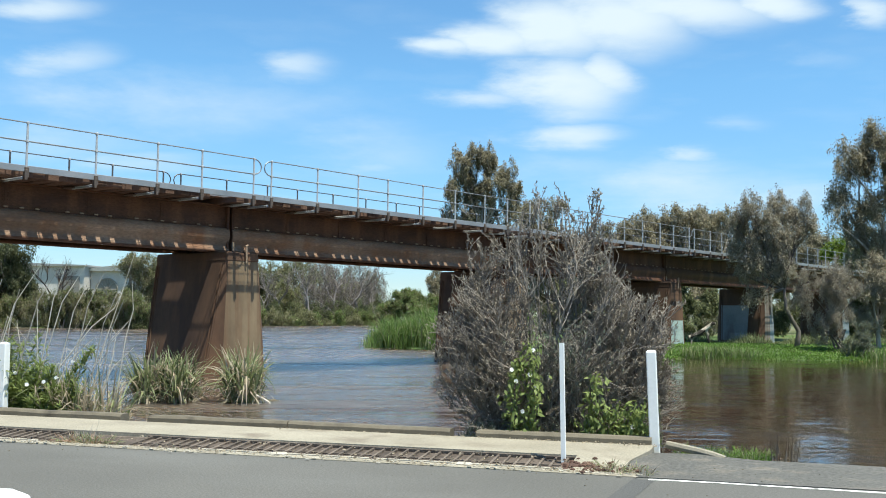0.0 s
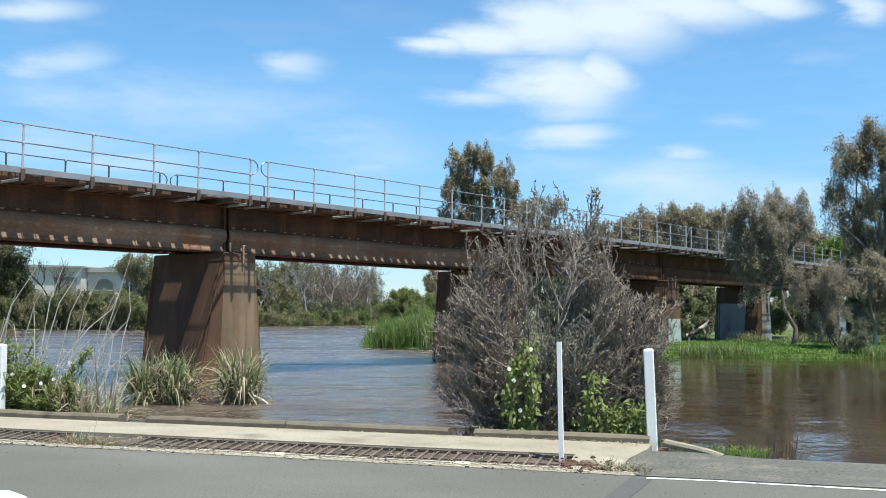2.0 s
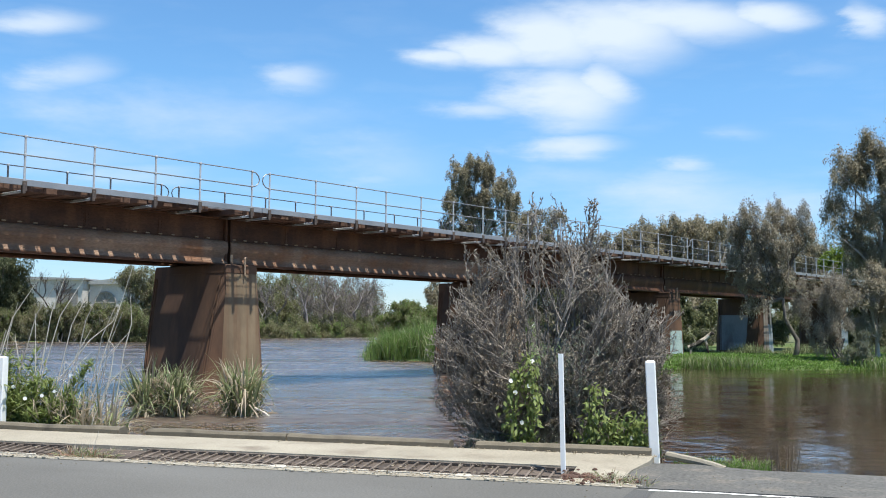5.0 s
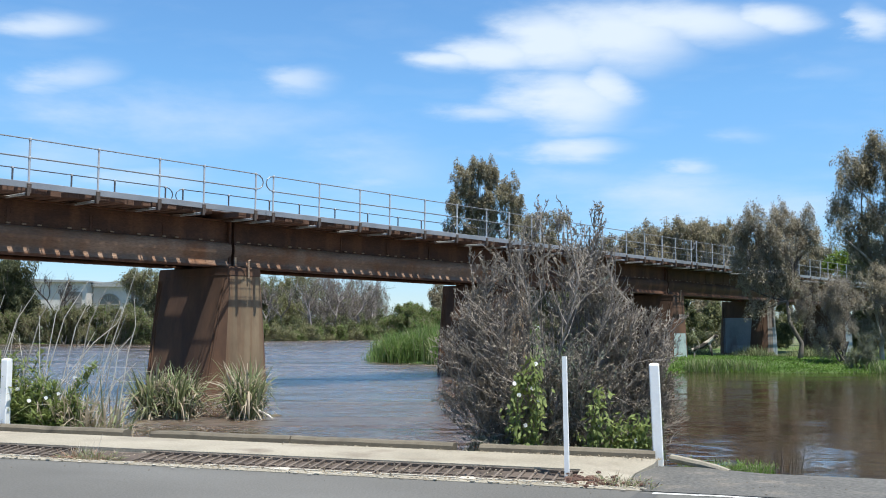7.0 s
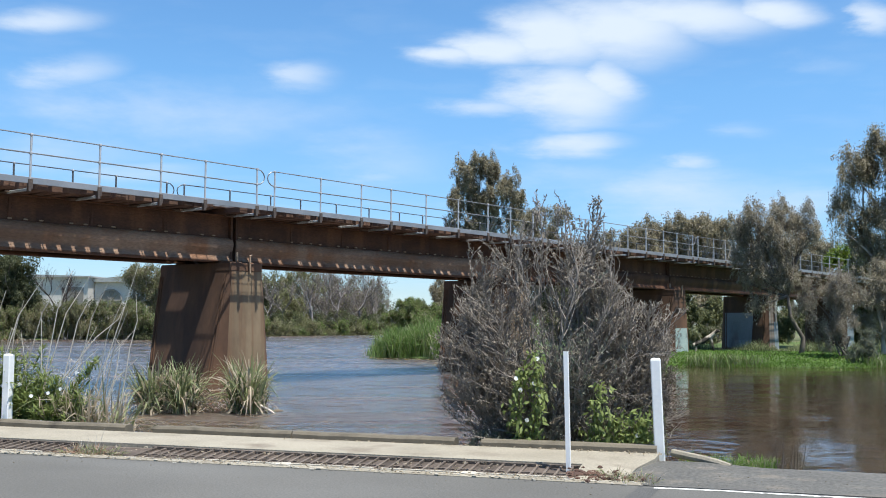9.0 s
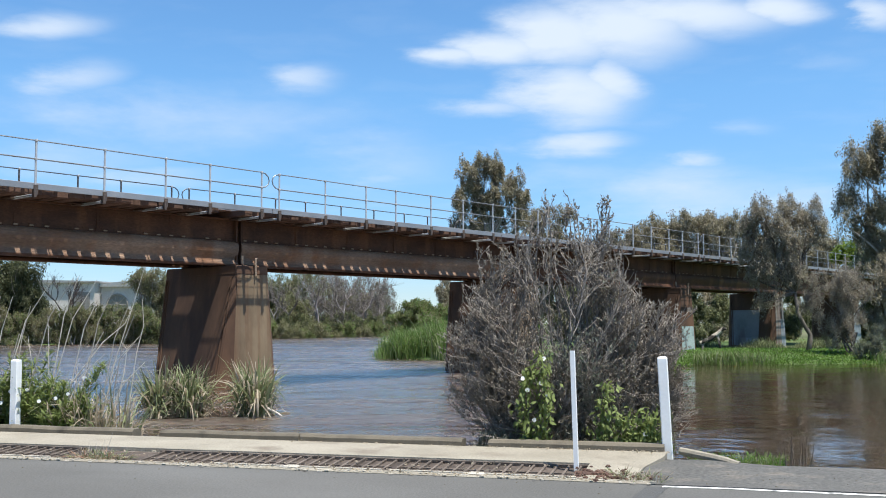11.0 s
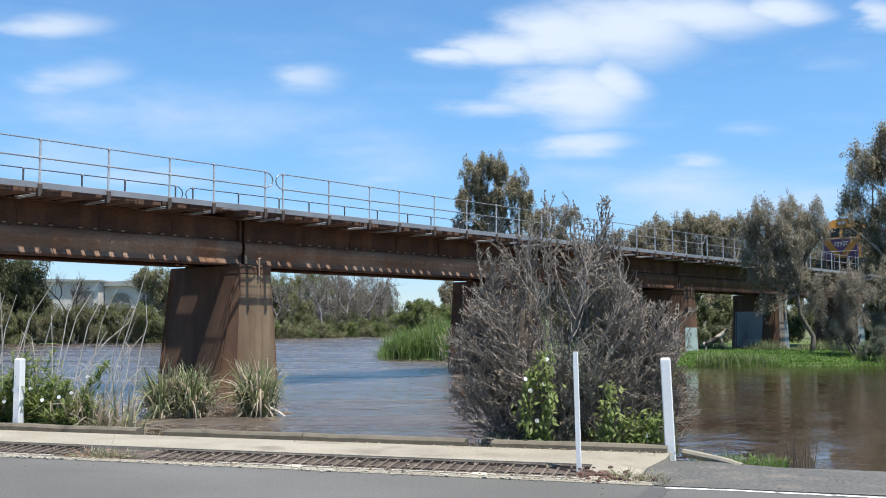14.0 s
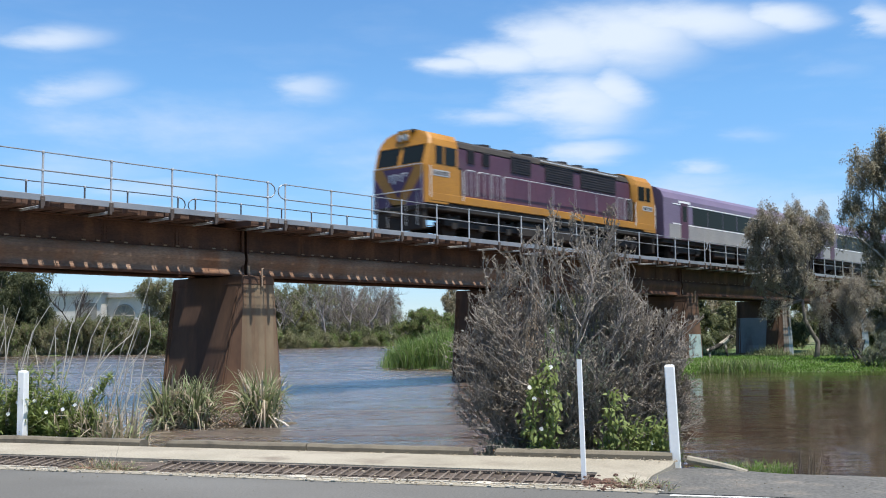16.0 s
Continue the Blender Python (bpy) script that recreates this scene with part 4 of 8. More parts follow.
                ring.append((X(d1 + 0.1), -hw * 0.93 * math.cos(a), 3.62 + 0.4 * math.sin(a) ** 0.75))
            ring += [(X(d1), hw * 0.95, 3.62), (X(d0 * 0.3 + d1 * 0.7), hw, 3.4), (X(d0), hw, 2.622)]
            up.append(ring)
        cab.loft(up)
        cb = part("cab", cab, ORANGE, loco, "orange-yellow driving cab")
        # windscreens, following the raked front
        for y0, y1 in ((-1.22, -0.1), (0.1, 1.22)):
            ws = Shape().add([(X(0.105), y0, 2.72), (X(0.105), y1, 2.72), (X(0.305), y1, 3.38), (X(0.305), y0, 3.38), (X(0.13), y0, 2.72), (X(0.13), y1, 2.72), (X(0.35), y1, 3.38), (X(0.35), y0, 3.38)],
                             [(0, 1, 2, 3), (4, 7, 6, 5), (0, 4, 5, 1), (1, 5, 6, 2), (2, 6, 7, 3), (3, 7, 4, 0)])
            w = part("windscreen", ws, WINDOW, cb, "dark windscreen")
            for za, zb in ((2.68, 2.72), (3.38, 3.42)):
                k = (za - 2.62) / 0.78 * 0.24
                part("window_frame", Shape().slab(min(X(0.06 + k), X(0.14 + k)), max(X(0.06 + k), X(0.14 + k)), y0 - 0.03, y1 + 0.03, za, zb, 0.006), ORANGE, w)
        for y in (-1, 1):
            for d0, d1 in ((0.68, 1.12), (1.24, 1.92)):
                part("cab_window", Shape().slab(min(X(d0), X(d1)), max(X(d0), X(d1)), min(y * 1.432, y * 1.446), max(y * 1.432, y * 1.446), 2.72, 3.36, 0.006), WINDOW, cb, "dark side window")
            part("number_plate", Shape().slab(min(X(0.5), X(1.5)), max(X(0.5), X(1.5)), min(y * 1.441, y * 1.45), max(y * 1.441, y * 1.45), 2.28, 2.5, 0.004), GALV, cb, "pale plate with unreadable dark figures")
            nb = Shape()
            for i in range(4):
                nb.slab(min(X(0.6 + i * 0.22), X(0.74 + i * 0.22)), max(X(0.6 + i * 0.22), X(0.74 + i * 0.22)), min(y * 1.451, y * 1.455), max(y * 1.451, y * 1.455), 2.32, 2.46, 0.001)
            part("figures", nb, UNDER, cb)
            for d in (0.3, 2.3):
                part("grab_rail", Shape().tube([(X(d), y * 1.5, 1.5), (X(d), y * 1.5, 2.6)], 0.02, 6), PAINT, cb)
        # front livery: a deep purple V between orange bars
        vee = Shape().extrude([(-0.84, 2.6), (0.84, 2.6), (0.0, 1.5)], "x", X(0.034), X(0.058))
        part("nose_panel", vee, DEEP_PURPLE, cb, "purple V-shaped nose panel")
        for y in (-1, 1):
            part("nose_corner", Shape().extrude([(y * 1.36, 2.42), (y * 1.36, 1.22), (y * 0.36, 1.22), (y * 0.4, 1.34)], "x", X(0.036), X(0.057)), DEEP_PURPLE, cb, "purple lower corner of the nose")
        mark = Shape()
        for i, (y, z0, z1) in enumerate(((0.42, 2.12, 2.38), (0.2, 2.05, 2.4), (-0.02, 2.15, 2.36), (-0.24, 2.1, 2.42), (-0.44, 2.28, 2.42))):
            mark.slab(min(X(0.022), X(0.033)), max(X(0.022), X(0.033)), y - 0.03, y + 0.03, z0, z1, 0.004)
            mark.slab(min(X(0.022), X(0.033)), max(X(0.022), X(0.033)), y - 0.1, y + 0.04, z1 - 0.05, z1, 0.004)
        part("emblem", mark, PAINT, cb, "small white emblem bars")
        hl = Shape()
        for y in (-0.16, 0.16):
            hl.extrude([(y + 0.13 * math.cos(t * 0.6283), 3.74 + 0.13 * math.sin(t * 0.6283)) for t in range(10)], "x", X(0.3), X(0.5))
        h = part("headlight", hl, LAMP, cb, "paired round headlights above the windscreens")
        part("headlight_box", Shape().slab(min(X(0.36), X(0.7)), max(X(0.36), X(0.7)), -0.36, 0.36, 3.56, 3.98, 0.03), ORANGE, cb)
        part("pilot", Shape().slab(min(X(0.1), X(0.3)), max(X(0.1), X(0.3)), -1.3, 1.3, 0.25, 1.16, 0.03), UNDER, loco, "dark pilot plate")
        part("headstock", Shape().slab(min(X(-0.02), X(0.24)), max(X(-0.02), X(0.24)), -1.35, 1.35, 1.02, 1.2, 0.02), UNDER, loco)
        part("coupler", Shape().slab(min(X(-0.5), X(0.1)), max(X(-0.5), X(0.1)), -0.14, 0.14, 0.75, 1.0, 0.04), UNDER, loco)
        hs = Shape()
        for y in (-1.1, -0.5, 0.5, 1.1):
            hs.tube([(X(-0.05), y, 0.4), (X(-0.05), y, 1.75)], 0.012, 6)
        hs.tube([(X(-0.05), -1.25, 1.75), (X(-0.05), 1.25, 1.75)], 0.018, 6)
        part("front_handrail", hs, GALV, loco)
        for y in (-1.3, 1.3):
            part("nose_rail", Shape().tube([(X(0.0), y, 1.3), (X(0.0), y, 2.66)], 0.013, 6), GALV, cb)
        part("brow_rail", Shape().tube([(X(0.0), -1.3, 2.66), (X(0.0), 1.3, 2.66)], 0.014, 6), GALV, cb)
        horn = Shape()
        for i in range(4):
            horn.tube([(X(0.75), -0.5 + i * 0.12, 3.94), (X(0.4), -0.5 + i * 0.12, 3.96)], [0.02, 0.05], 8)
        part("horn", horn, UNDER, loco)
        part("roof_gear", Shape().slab(min(X(0.5), X(1.1)), max(X(0.5), X(1.1)), -0.45, 0.45, 3.96, 4.05, 0.02), UNDER, loco, "dark aerials on the cab roof")
        # dark vestibule between cab and hood
        part("vestibule", Shape().slab(min(X(2.21), X(2.5)), max(X(2.21), X(2.5)), -1.3, 1.3, 1.69, 2.75, 0.02), UNDER, loco, "dark recess behind the cab")
    # walkway rails along both flanks
    for y in (-1.4, 1.4):
        for x0, x1 in ((2.62, 3.25), (3.4, 4.2), (4.35, 5.0), (5.15, 14.3), (14.45, 15.0), (15.15, 15.75)):
            r = Shape().tube([(x0, y, 1.74), (x0, y, 2.6), (x0 + 0.08, y, 2.68), (x1 - 0.08, y, 2.68), (x1, y, 2.6), (x1, y, 1.74)], 0.02, 6)
            hr = part("side_handrail", r, GALV, loco, "pale grey walkway handrail")
            n = max(2, int((x1 - x0) / 1.7))
            for i in range(1, n):
                part("stanchion", Shape().tube([(x0 + (x1 - x0) * i / n, y, 1.74), (x0 + (x1 - x0) * i / n, y, 2.66)], 0.016, 5), GALV, hr)
    part("fuel_tank", Shape().slab(6.4, 11.9, -1.3, 1.3, 0.3, 1.05, 0.12), UNDER, loco)
    bogie(loco, 3.9, (-1.8, 0, 1.8), 2.4)
    bogie(loco, 14.4, (-1.8, 0, 1.8), 2.4)
    return loco


def _slats(x0, x1, z0, z1):
    s = Shape()
    n = 7
    for i in range(n):
        z = z0 + (z1 - z0) * (i + 0.5) / n
        s.box(x0 + 0.03, x1 - 0.03, -1.165, -1.151, z - 0.012, z + 0.012)
    return s


def build_coach():
    L = 21.6
    c = thing("passenger_carriage", "purple passenger carriage with grey lower side and white stripes", "carriage", None, "carriages behind the locomotive")
    part("body", Shape().loft([roof_ring(x, 1.44, 3.2, 3.9, 1.12) for x in (0, 0.12, L - 0.12, L)]), LILAC, c, "lilac-purple coach body")
    for y in (-1, 1):
        def S(x0, x1, z0, z1, d0=1.442, d1=1.452, ch=0.003):
            return Shape().slab(x0, x1, min(y * d0, y * d1), max(y * d0, y * d1), z0, z1, ch)

        part("lower_panel", S(0.6, L - 0.6, 1.14, 1.9), COACH_GREY, c, "grey lower side panel")
        part("stripe", S(1.0, L - 1.0, 1.92, 1.97, 1.442, 1.456), PAINT, c, "thin white stripe")
        part("stripe", S(1.0, L - 1.0, 2.93, 2.98, 1.442, 1.456), PAINT, c, "thin white stripe")
        for i in range(8):
            x = 3.3 + i * 1.9
            part("window", S(x, x + 1.84, 1.99, 2.91, 1.442, 1.45), COACH_GLASS, c, "dark green-tinted coach window")
        for x in (1.9, L - 2.7):
            d = part("door", S(x, x + 0.85, 1.14, 3.05, 1.442, 1.47, 0.006), PURPLE, c, "purple entrance door")
            part("door_window", S(x + 0.2, x + 0.65, 2.1, 2.9, 1.471, 1.478), COACH_GLASS, d)
        part("destination_sign", S(1.7, 3.0, 3.02, 3.15, 1.445, 1.462), PAINT, c, "small white sign with unreadable marks")
    part("underframe", Shape().slab(0.1, L - 0.1, -1.3, 1.3, 0.9, 1.118, 0.02), UNDER, c)
    for x0, x1 in ((6.2, 9.0), (9.6, 12.0), (12.8, 15.4)):
        part("equipment_box", Shape().slab(x0, x1, -1.25, 1.25, 0.4, 0.9, 0.05), UNDER, c)
    part("gangway", Shape().slab(-0.35, 0.0, -0.5, 0.5, 1.1, 3.2, 0.05), UNDER, c)
    part("gangway", Shape().slab(L, L + 0.35, -0.5, 0.5, 1.1, 3.2, 0.05), UNDER, c)
    for x in (3.0, L - 3.0):
        bogie(c, x, (-1.2, 1.2), 1.7, 0.46)
    return c


TRACK_W, RAIL_Z = 2.75, 5.315
FRONT_AT_END, SPEED = 29.4, 25.3
loco = build_loco()
coach = build_coach()


def heighten(thing_, k):
    """Stretches the body above the sole bar to its true height."""
    done = set()
    for o in thing_.children_recursive:
        if o.type == "MESH" and o.data.name not in done:
            done.add(o.data.name)
            for v in o.data.vertices:
                v.co.x *= 1.01
                if v.co.z > 1.4:
                    v.co.z = 1.4 + (v.co.z - 1.4) * k


heighten(loco, 1.125)
heighten(coach, 1.07)
TRAIN = [(loco, 0.0), (coach, 19.2)]
for i in range(1, 4):
    TRAIN.append((copy_thing(coach, Matrix.Identity(4)), 19.2 + 22.5 * i))


def on_track(s):
    return LINE_AT @ pose(s, TRACK_W, RAIL_Z)


# ---- plants ----
BARK = surface("gum_bark", (0.24, 0.205, 0.17), (0.42, 0.37, 0.31), 2.0, 0.9, 0, 0.5, 25, (1, 1, 0.25))
SHRUB_BARK = surface("shrub_bark", (0.11, 0.095, 0.083), (0.27, 0.235, 0.205), 5.0, 0.9, 0, 0.4, 40)
GREY_TWIG = surface("grey_twigs", (0.185, 0.16, 0.136), (0.325, 0.284, 0.246), 4.0, 0.9, 0, 0.3, 40)
DRY_GREY = surface("grey_stalks", (0.3, 0.27, 0.23), (0.46, 0.42, 0.36), 4.0, 0.9, 0, 0.1, 40)
DRY_STALK = surface("dry_stalks", (0.46, 0.41, 0.34), (0.66, 0.6, 0.52), 4.0, 0.85, 0, 0.1, 40)
GUM_LEAF = foliage("gum_leaves", (0.17, 0.15, 0.096), (0.345, 0.308, 0.205), 0.18, 0.36)
GREY_LEAF = foliage("grey_leaves", (0.2, 0.176, 0.132), (0.42, 0.373, 0.286), 0.18, 0.36)
TWIG_LEAF = foliage("lilac_grey_leaves", (0.17, 0.145, 0.135), (0.3, 0.258, 0.242), 0.12, 0.5)
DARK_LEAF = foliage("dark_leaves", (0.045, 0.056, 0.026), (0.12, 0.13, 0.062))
BANK_LEAF = foliage("bank_shrub_leaves", (0.115, 0.13, 0.055), (0.25, 0.258, 0.115))
LIME_LEAF = foliage("lime_leaves", (0.11, 0.165, 0.022), (0.22, 0.29, 0.05))
REED_LEAF = foliage("reed_blades", (0.06, 0.112, 0.026), (0.185, 0.275, 0.068))
RUSH_LEAF = foliage("rush_blades", (0.06, 0.08, 0.03), (0.16, 0.18, 0.085))
TUFT_LEAF = foliage("sedge_blades", (0.12, 0.148, 0.06), (0.35, 0.38, 0.2))
VINE_LEAF = foliage("vine_leaves", (0.085, 0.12, 0.03), (0.29, 0.345, 0.115))
SHRUB_LEAF = foliage("shrub_leaves", (0.12, 0.104, 0.082), (0.33, 0.29, 0.236), 0.3, 0.22)
RUSTY_LEAF = foliage("rusty_dry_leaves", (0.2, 0.11, 0.07), (0.38, 0.25, 0.17))
DRY_LEAF = foliage("dry_leaves", (0.26, 0.21, 0.145), (0.52, 0.45, 0.34))
WEED_LEAF = foliage("weed_leaves", (0.08, 0.115, 0.03), (0.28, 0.33, 0.1))
SAGE_LEAF = foliage("sage_leaves", (0.12, 0.132, 0.1), (0.27, 0.29, 0.225))
LILAC_BARK = surface("lilac_grey_twigs", (0.2, 0.17, 0.165), (0.34, 0.3, 0.29), 2.0, 0.9, 0, 0.4, 25)
WET_BARK = surface("wet_dark_bark", (0.035, 0.025, 0.021), (0.085, 0.064, 0.054), 2.0, 0.9, 0, 0.4, 25)
DUN_TWIG = surface("dun_grey_twigs", (0.12, 0.103, 0.094), (0.225, 0.197, 0.182), 2.0, 0.9, 0, 0.4, 25)
GREY_BARK = surface("grey_bark", (0.12, 0.107, 0.094), (0.25, 0.226, 0.2), 2.0, 0.9, 0, 0.4, 25)
DARK_BARK = surface("dark_bark", (0.075, 0.062, 0.052), (0.19, 0.165, 0.14), 2.0, 0.9, 0, 0.5, 25, (1, 1, 0.25))
PETAL = foliage("white_petals", (0.75, 0.75, 0.72), (0.85, 0.85, 0.82), 0.3, 0.25)
GRASS_LEAF = foliage("bank_grass", (0.085, 0.165, 0.028), (0.175, 0.285, 0.055))


def blades(base, way, length, width, bend=0.0):
    """Leaf blades as bent diamonds: arrays of base points, directions, lengths and widths."""
    n = len(base)
    way = way / np.linalg.norm(way, axis=1, keepdims=True)
    side = np.cross(way, RNG.normal(size=(n, 3)) * 0.55 + np.array([0, 0, 1.0]))
    side /= np.linalg.norm(side, axis=1, keepdims=True) + 1e-9
    mid = base + way * (length * 0.45)[:, None]
    tip = base + way * length[:, None]
    tip[:, 2] -= bend * length
    v = np.stack([base, mid + side * (width * 0.5)[:, None], tip, mid - side * (width * 0.5)[:, None]], 1)
    return v.reshape(-1, 3)


def darts(base, way, length, width):
    """Small far leaves as slim triangles."""
    way = way / np.linalg.norm(way, axis=1, keepdims=True)
    side = np.cross(way, RNG.normal(size=base.shape) * 0.55 + np.array([0, 0, 1.0]))
    side /= np.linalg.norm(side, axis=1, keepdims=True) + 1e-9
    root = base + way * (length * 0.2)[:, None]
    v = np.stack([root + side * (width * 0.5)[:, None], base + way * length[:, None], root - side * (width * 0.5)[:, None]], 1)
    return v.reshape(-1, 3)


def leaf_mesh(name, groups, k=4):
    """groups: (corner array in fours, or in k, material)."""
    verts = np.concatenate([g for g, _ in groups])
    mats, idx = [], []
    for g, m in groups:
        if m not in mats:
            mats.append(m)
        idx += [mats.index(m)] * (len(g) // k)
    me = bpy.data.meshes.new(name)
    n = len(verts) // k
    me.vertices.add(len(verts))
    me.vertices.foreach_set("co", verts.ravel().astype(np.float32))
    me.loops.add(k * n)
    me.loops.foreach_set("vertex_index", np.arange(k * n, dtype=np.int32))
    me.polygons.add(n)
    me.polygons.foreach_set("loop_start", np.arange(0, k * n, k, dtype=np.int32))
    for m in mats:
        me.materials.append(m)
    me.polygons.foreach_set("material_index", np.array(idx, dtype=np.int32))
    me.update(calc_edges=True)
    me.validate()
    return me


RNG = np.random.default_rng(7)


def in_blobs(blobs, n, shell=0.55):
    """n points in ellipsoids (x, y, z, rx, ry, rz), more towards their skins, spread by volume."""
    b = np.array(blobs, float)
    vol = b[:, 3] * b[:, 4] * b[:, 5]
    which = RNG.choice(len(b), n, p=vol / vol.sum())
    d = RNG.normal(size=(n, 3))
    d /= np.linalg.norm(d, axis=1, keepdims=True)
    r = RNG.uniform(shell ** 3, 1, n) ** (1 / 3)
    return b[which, :3] + d * r[:, None] * b[which, 3:], which


def sprays(blobs, n, boughs=18, size=(0.16, 0.36)):
    """n points in uneven boughs: each mass of the crown breaks into smaller ones with gaps between."""
    small, owner = [], []
    for i, b in enumerate(blobs):
        for _ in range(boughs):
            d = RNG.normal(size=3)
            d /= np.linalg.norm(d)
            r = RNG.uniform(0.3, 1.0)
            k = RNG.uniform(*size)
            small.append((b[0] + d[0] * r * b[3], b[1] + d[1] * r * b[4], b[2] + d[2] * r * b[5], b[3] * k, b[4] * k, b[5] * k * 1.15))
            owner.append(i)
    p, w = in_blobs(small, n, 0.2)
    return p, np.array(owner)[w]


def curve(a, b, sag, n=5):
    a, b = Vector(a), Vector(b)
    side = Vector((random.uniform(-1, 1), random.uniform(-1, 1), random.uniform(-0.4, 0.6))) * sag * (b - a).length
    return [a.lerp(b, t) + side * math.sin(math.pi * t) for t in (i / (n - 1) for i in range(n))]


def tree(name, label, at, blobs, clumps, per, leaf, mats, trunk_r=0.25, lean=None, droop=0.8, spread=0.55, bark=None, stems=1, aspect=0.28, twigs=True, category="tree", group="", boughs=18, tuft=(0.16, 0.36), bow=0.08, trunk=None):
    """A tree from its crown: limbs run from the trunk to each mass of the crown, twigs to each clump of hanging leaves."""
    t = thing(name, label, category, at, group)
    wood = Shape()
    blobs = [tuple(b) for b in blobs]
    cx = sum(b[0] for b in blobs) / len(blobs)
    cy = sum(b[1] for b in blobs) / len(blobs)
    top = max(b[2] for b in blobs)
    low = min(b[2] - b[5] for b in blobs)
    if trunk:
        lean = trunk[-1]
    fork = Vector((cx * 0.5, cy * 0.5, max(0.25 * top, min(low, 0.6 * top)))) if lean is None else Vector(lean)
    for k in range(stems):
        foot = Vector((random.uniform(-0.4, 0.4), random.uniform(-0.4, 0.4), -0.4)) * (0 if stems == 1 else 1) + Vector((0, 0, -0.4 if stems == 1 else 0))
        path = curve(foot, fork + Vector((random.uniform(-0.5, 0.5), random.uniform(-0.5, 0.5), 0)) * (0 if stems == 1 else 1), bow, 6)
        if trunk:
            path = [Vector(p) for p in trunk]
        wood.tube(path, [trunk_r * (1.25 - 0.6 * i / 5) for i in range(6)], 8)
    hubs = []
    for b in blobs:
        c = Vector(b[:3]) - Vector((0, 0, b[5] * 0.4))
        path = curve(fork, c, 0.12, 6)
        wood.tube(path, [trunk_r * (0.6 - 0.45 * i / 5) for i in range(6)], 6)
        hubs.append(path)
    centres, which = sprays(blobs, clumps, boughs, tuft)
    if twigs:
        for p, w in zip(centres[:: max(1, clumps // 120)], which[:: max(1, clumps // 120)]):
            a = hubs[w][random.randint(2, 5)]
            wood.tube(curve(a, p, 0.15, 4), [trunk_r * 0.13, trunk_r * 0.09, trunk_r * 0.06, trunk_r * 0.03], 4, cap=False)
    part("trunk", wood, bark or BARK, t, smooth=True, fix=False)
    size = np.mean([min(b[3:]) for b in blobs]) * spread * 0.5
    cs = np.repeat(centres, per, 0)
    n = len(cs)
    # each clump is a short strand that hangs, or strives up where droop is below nought
    sway_to = np.repeat(RNG.normal(size=(clumps, 3)) * np.array([0.35, 0.35, 0.12]) + np.array([0, 0, -1.0 if droop > 0 else 1.0]), per, 0)
    reach = np.repeat(size * RNG.uniform(0.6, 1.9, clumps) * abs(droop), per)
    off = RNG.normal(size=(n, 3)) * size * np.array([0.34, 0.34, 0.4])
    base = cs + off + sway_to * (reach * RNG.uniform(-0.5, 1.0, n))[:, None]
    way = RNG.normal(size=(n, 3)) * 0.55 + off * 0.3 / max(size, 0.01) + sway_to * 0.7
    L = leaf * RNG.uniform(0.6, 1.4, n)
    pick = RNG.uniform(size=n)
    groups, k0 = [], 0.0
    for m, share in mats:
        sel = (pick >= k0) & (pick < k0 + share)
        k0 += share
        if sel.any():
            groups.append((darts(base[sel], way[sel], L[sel], L[sel] * aspect), m))
    part("crown", leaf_mesh("crown", groups, 3), None, t)
    return t


def tufts(centres, radius, height, count, mats, width=0.03, lean=0.35, bend=0.25, grow=(0.5, 1.1)):
    """Blades that rise from patches of ground: corner groups for leaf_mesh."""
    groups = []
    c = np.asarray(centres, float)
    for m, share in mats:
        n = int(count * share * len(c))
        pick = RNG.integers(0, len(c), n)
        a, r = RNG.uniform(0, 2 * np.pi, n), radius * np.sqrt(RNG.uniform(0, 1, n))
        base = c[pick] + np.stack([r * np.cos(a), r * np.sin(a), np.zeros(n)], 1)
        way = np.stack([np.cos(a) * lean * RNG.uniform(0, 1.6, n) + RNG.normal(size=n) * 0.15, np.sin(a) * lean * RNG.uniform(0, 1.6, n) + RNG.normal(size=n) * 0.15, np.ones(n)], 1)
        L = height * RNG.uniform(grow[0], grow[1], n)
        wide = np.full(n, width) * RNG.uniform(0.6, 1.4, n)
        way = way / np.linalg.norm(way, axis=1, keepdims=True)
        groups.append((blades(base, way, L * 0.66, wide), m))
        # the upper half of each blade nods over
        knee = base + way * (L * 0.52)[:, None]
        nod = way + np.stack([np.cos(a), np.sin(a), np.full(n, -0.6)], 1) * (bend * 3 * RNG.uniform(0, 1.5, n))[:, None]
        groups.append((blades(knee, nod, L * 0.5, wide * 0.8), m))
    return groups


def ribbons(base, az, rise, length, width, bend, segs=5, kink=0.0):
    """Long leaves as tapering strips that arch over: corner rows of segs + 1 pairs for each leaf."""
    n = len(base)
    e = rise.copy()
    at = base.copy()
    turn = az + RNG.normal(size=n) * 0.5
    side0 = np.stack([-np.sin(turn), np.cos(turn), RNG.normal(size=n) * 0.35], 1)
    knee = RNG.integers(1, segs, n)
    rows = []
    for k in range(segs + 1):
        t = k / segs
        w = width * (0.55 + 0.45 * min(1, t * 4)) * max(0.06, 1 - t ** 2.2) * 0.5
        rows += [at + side0 * w[:, None], at - side0 * w[:, None]]
        d = np.stack([np.cos(e) * np.cos(az), np.cos(e) * np.sin(az), np.sin(e)], 1)
        at = at + d * (length / segs)[:, None]
        e = e - bend * (0.5 + t * 1.4) / segs - np.where(knee == k, kink * RNG.uniform(0, 1, n), 0)
        e = np.maximum(e, -1.5)
    return np.stack(rows, 1)


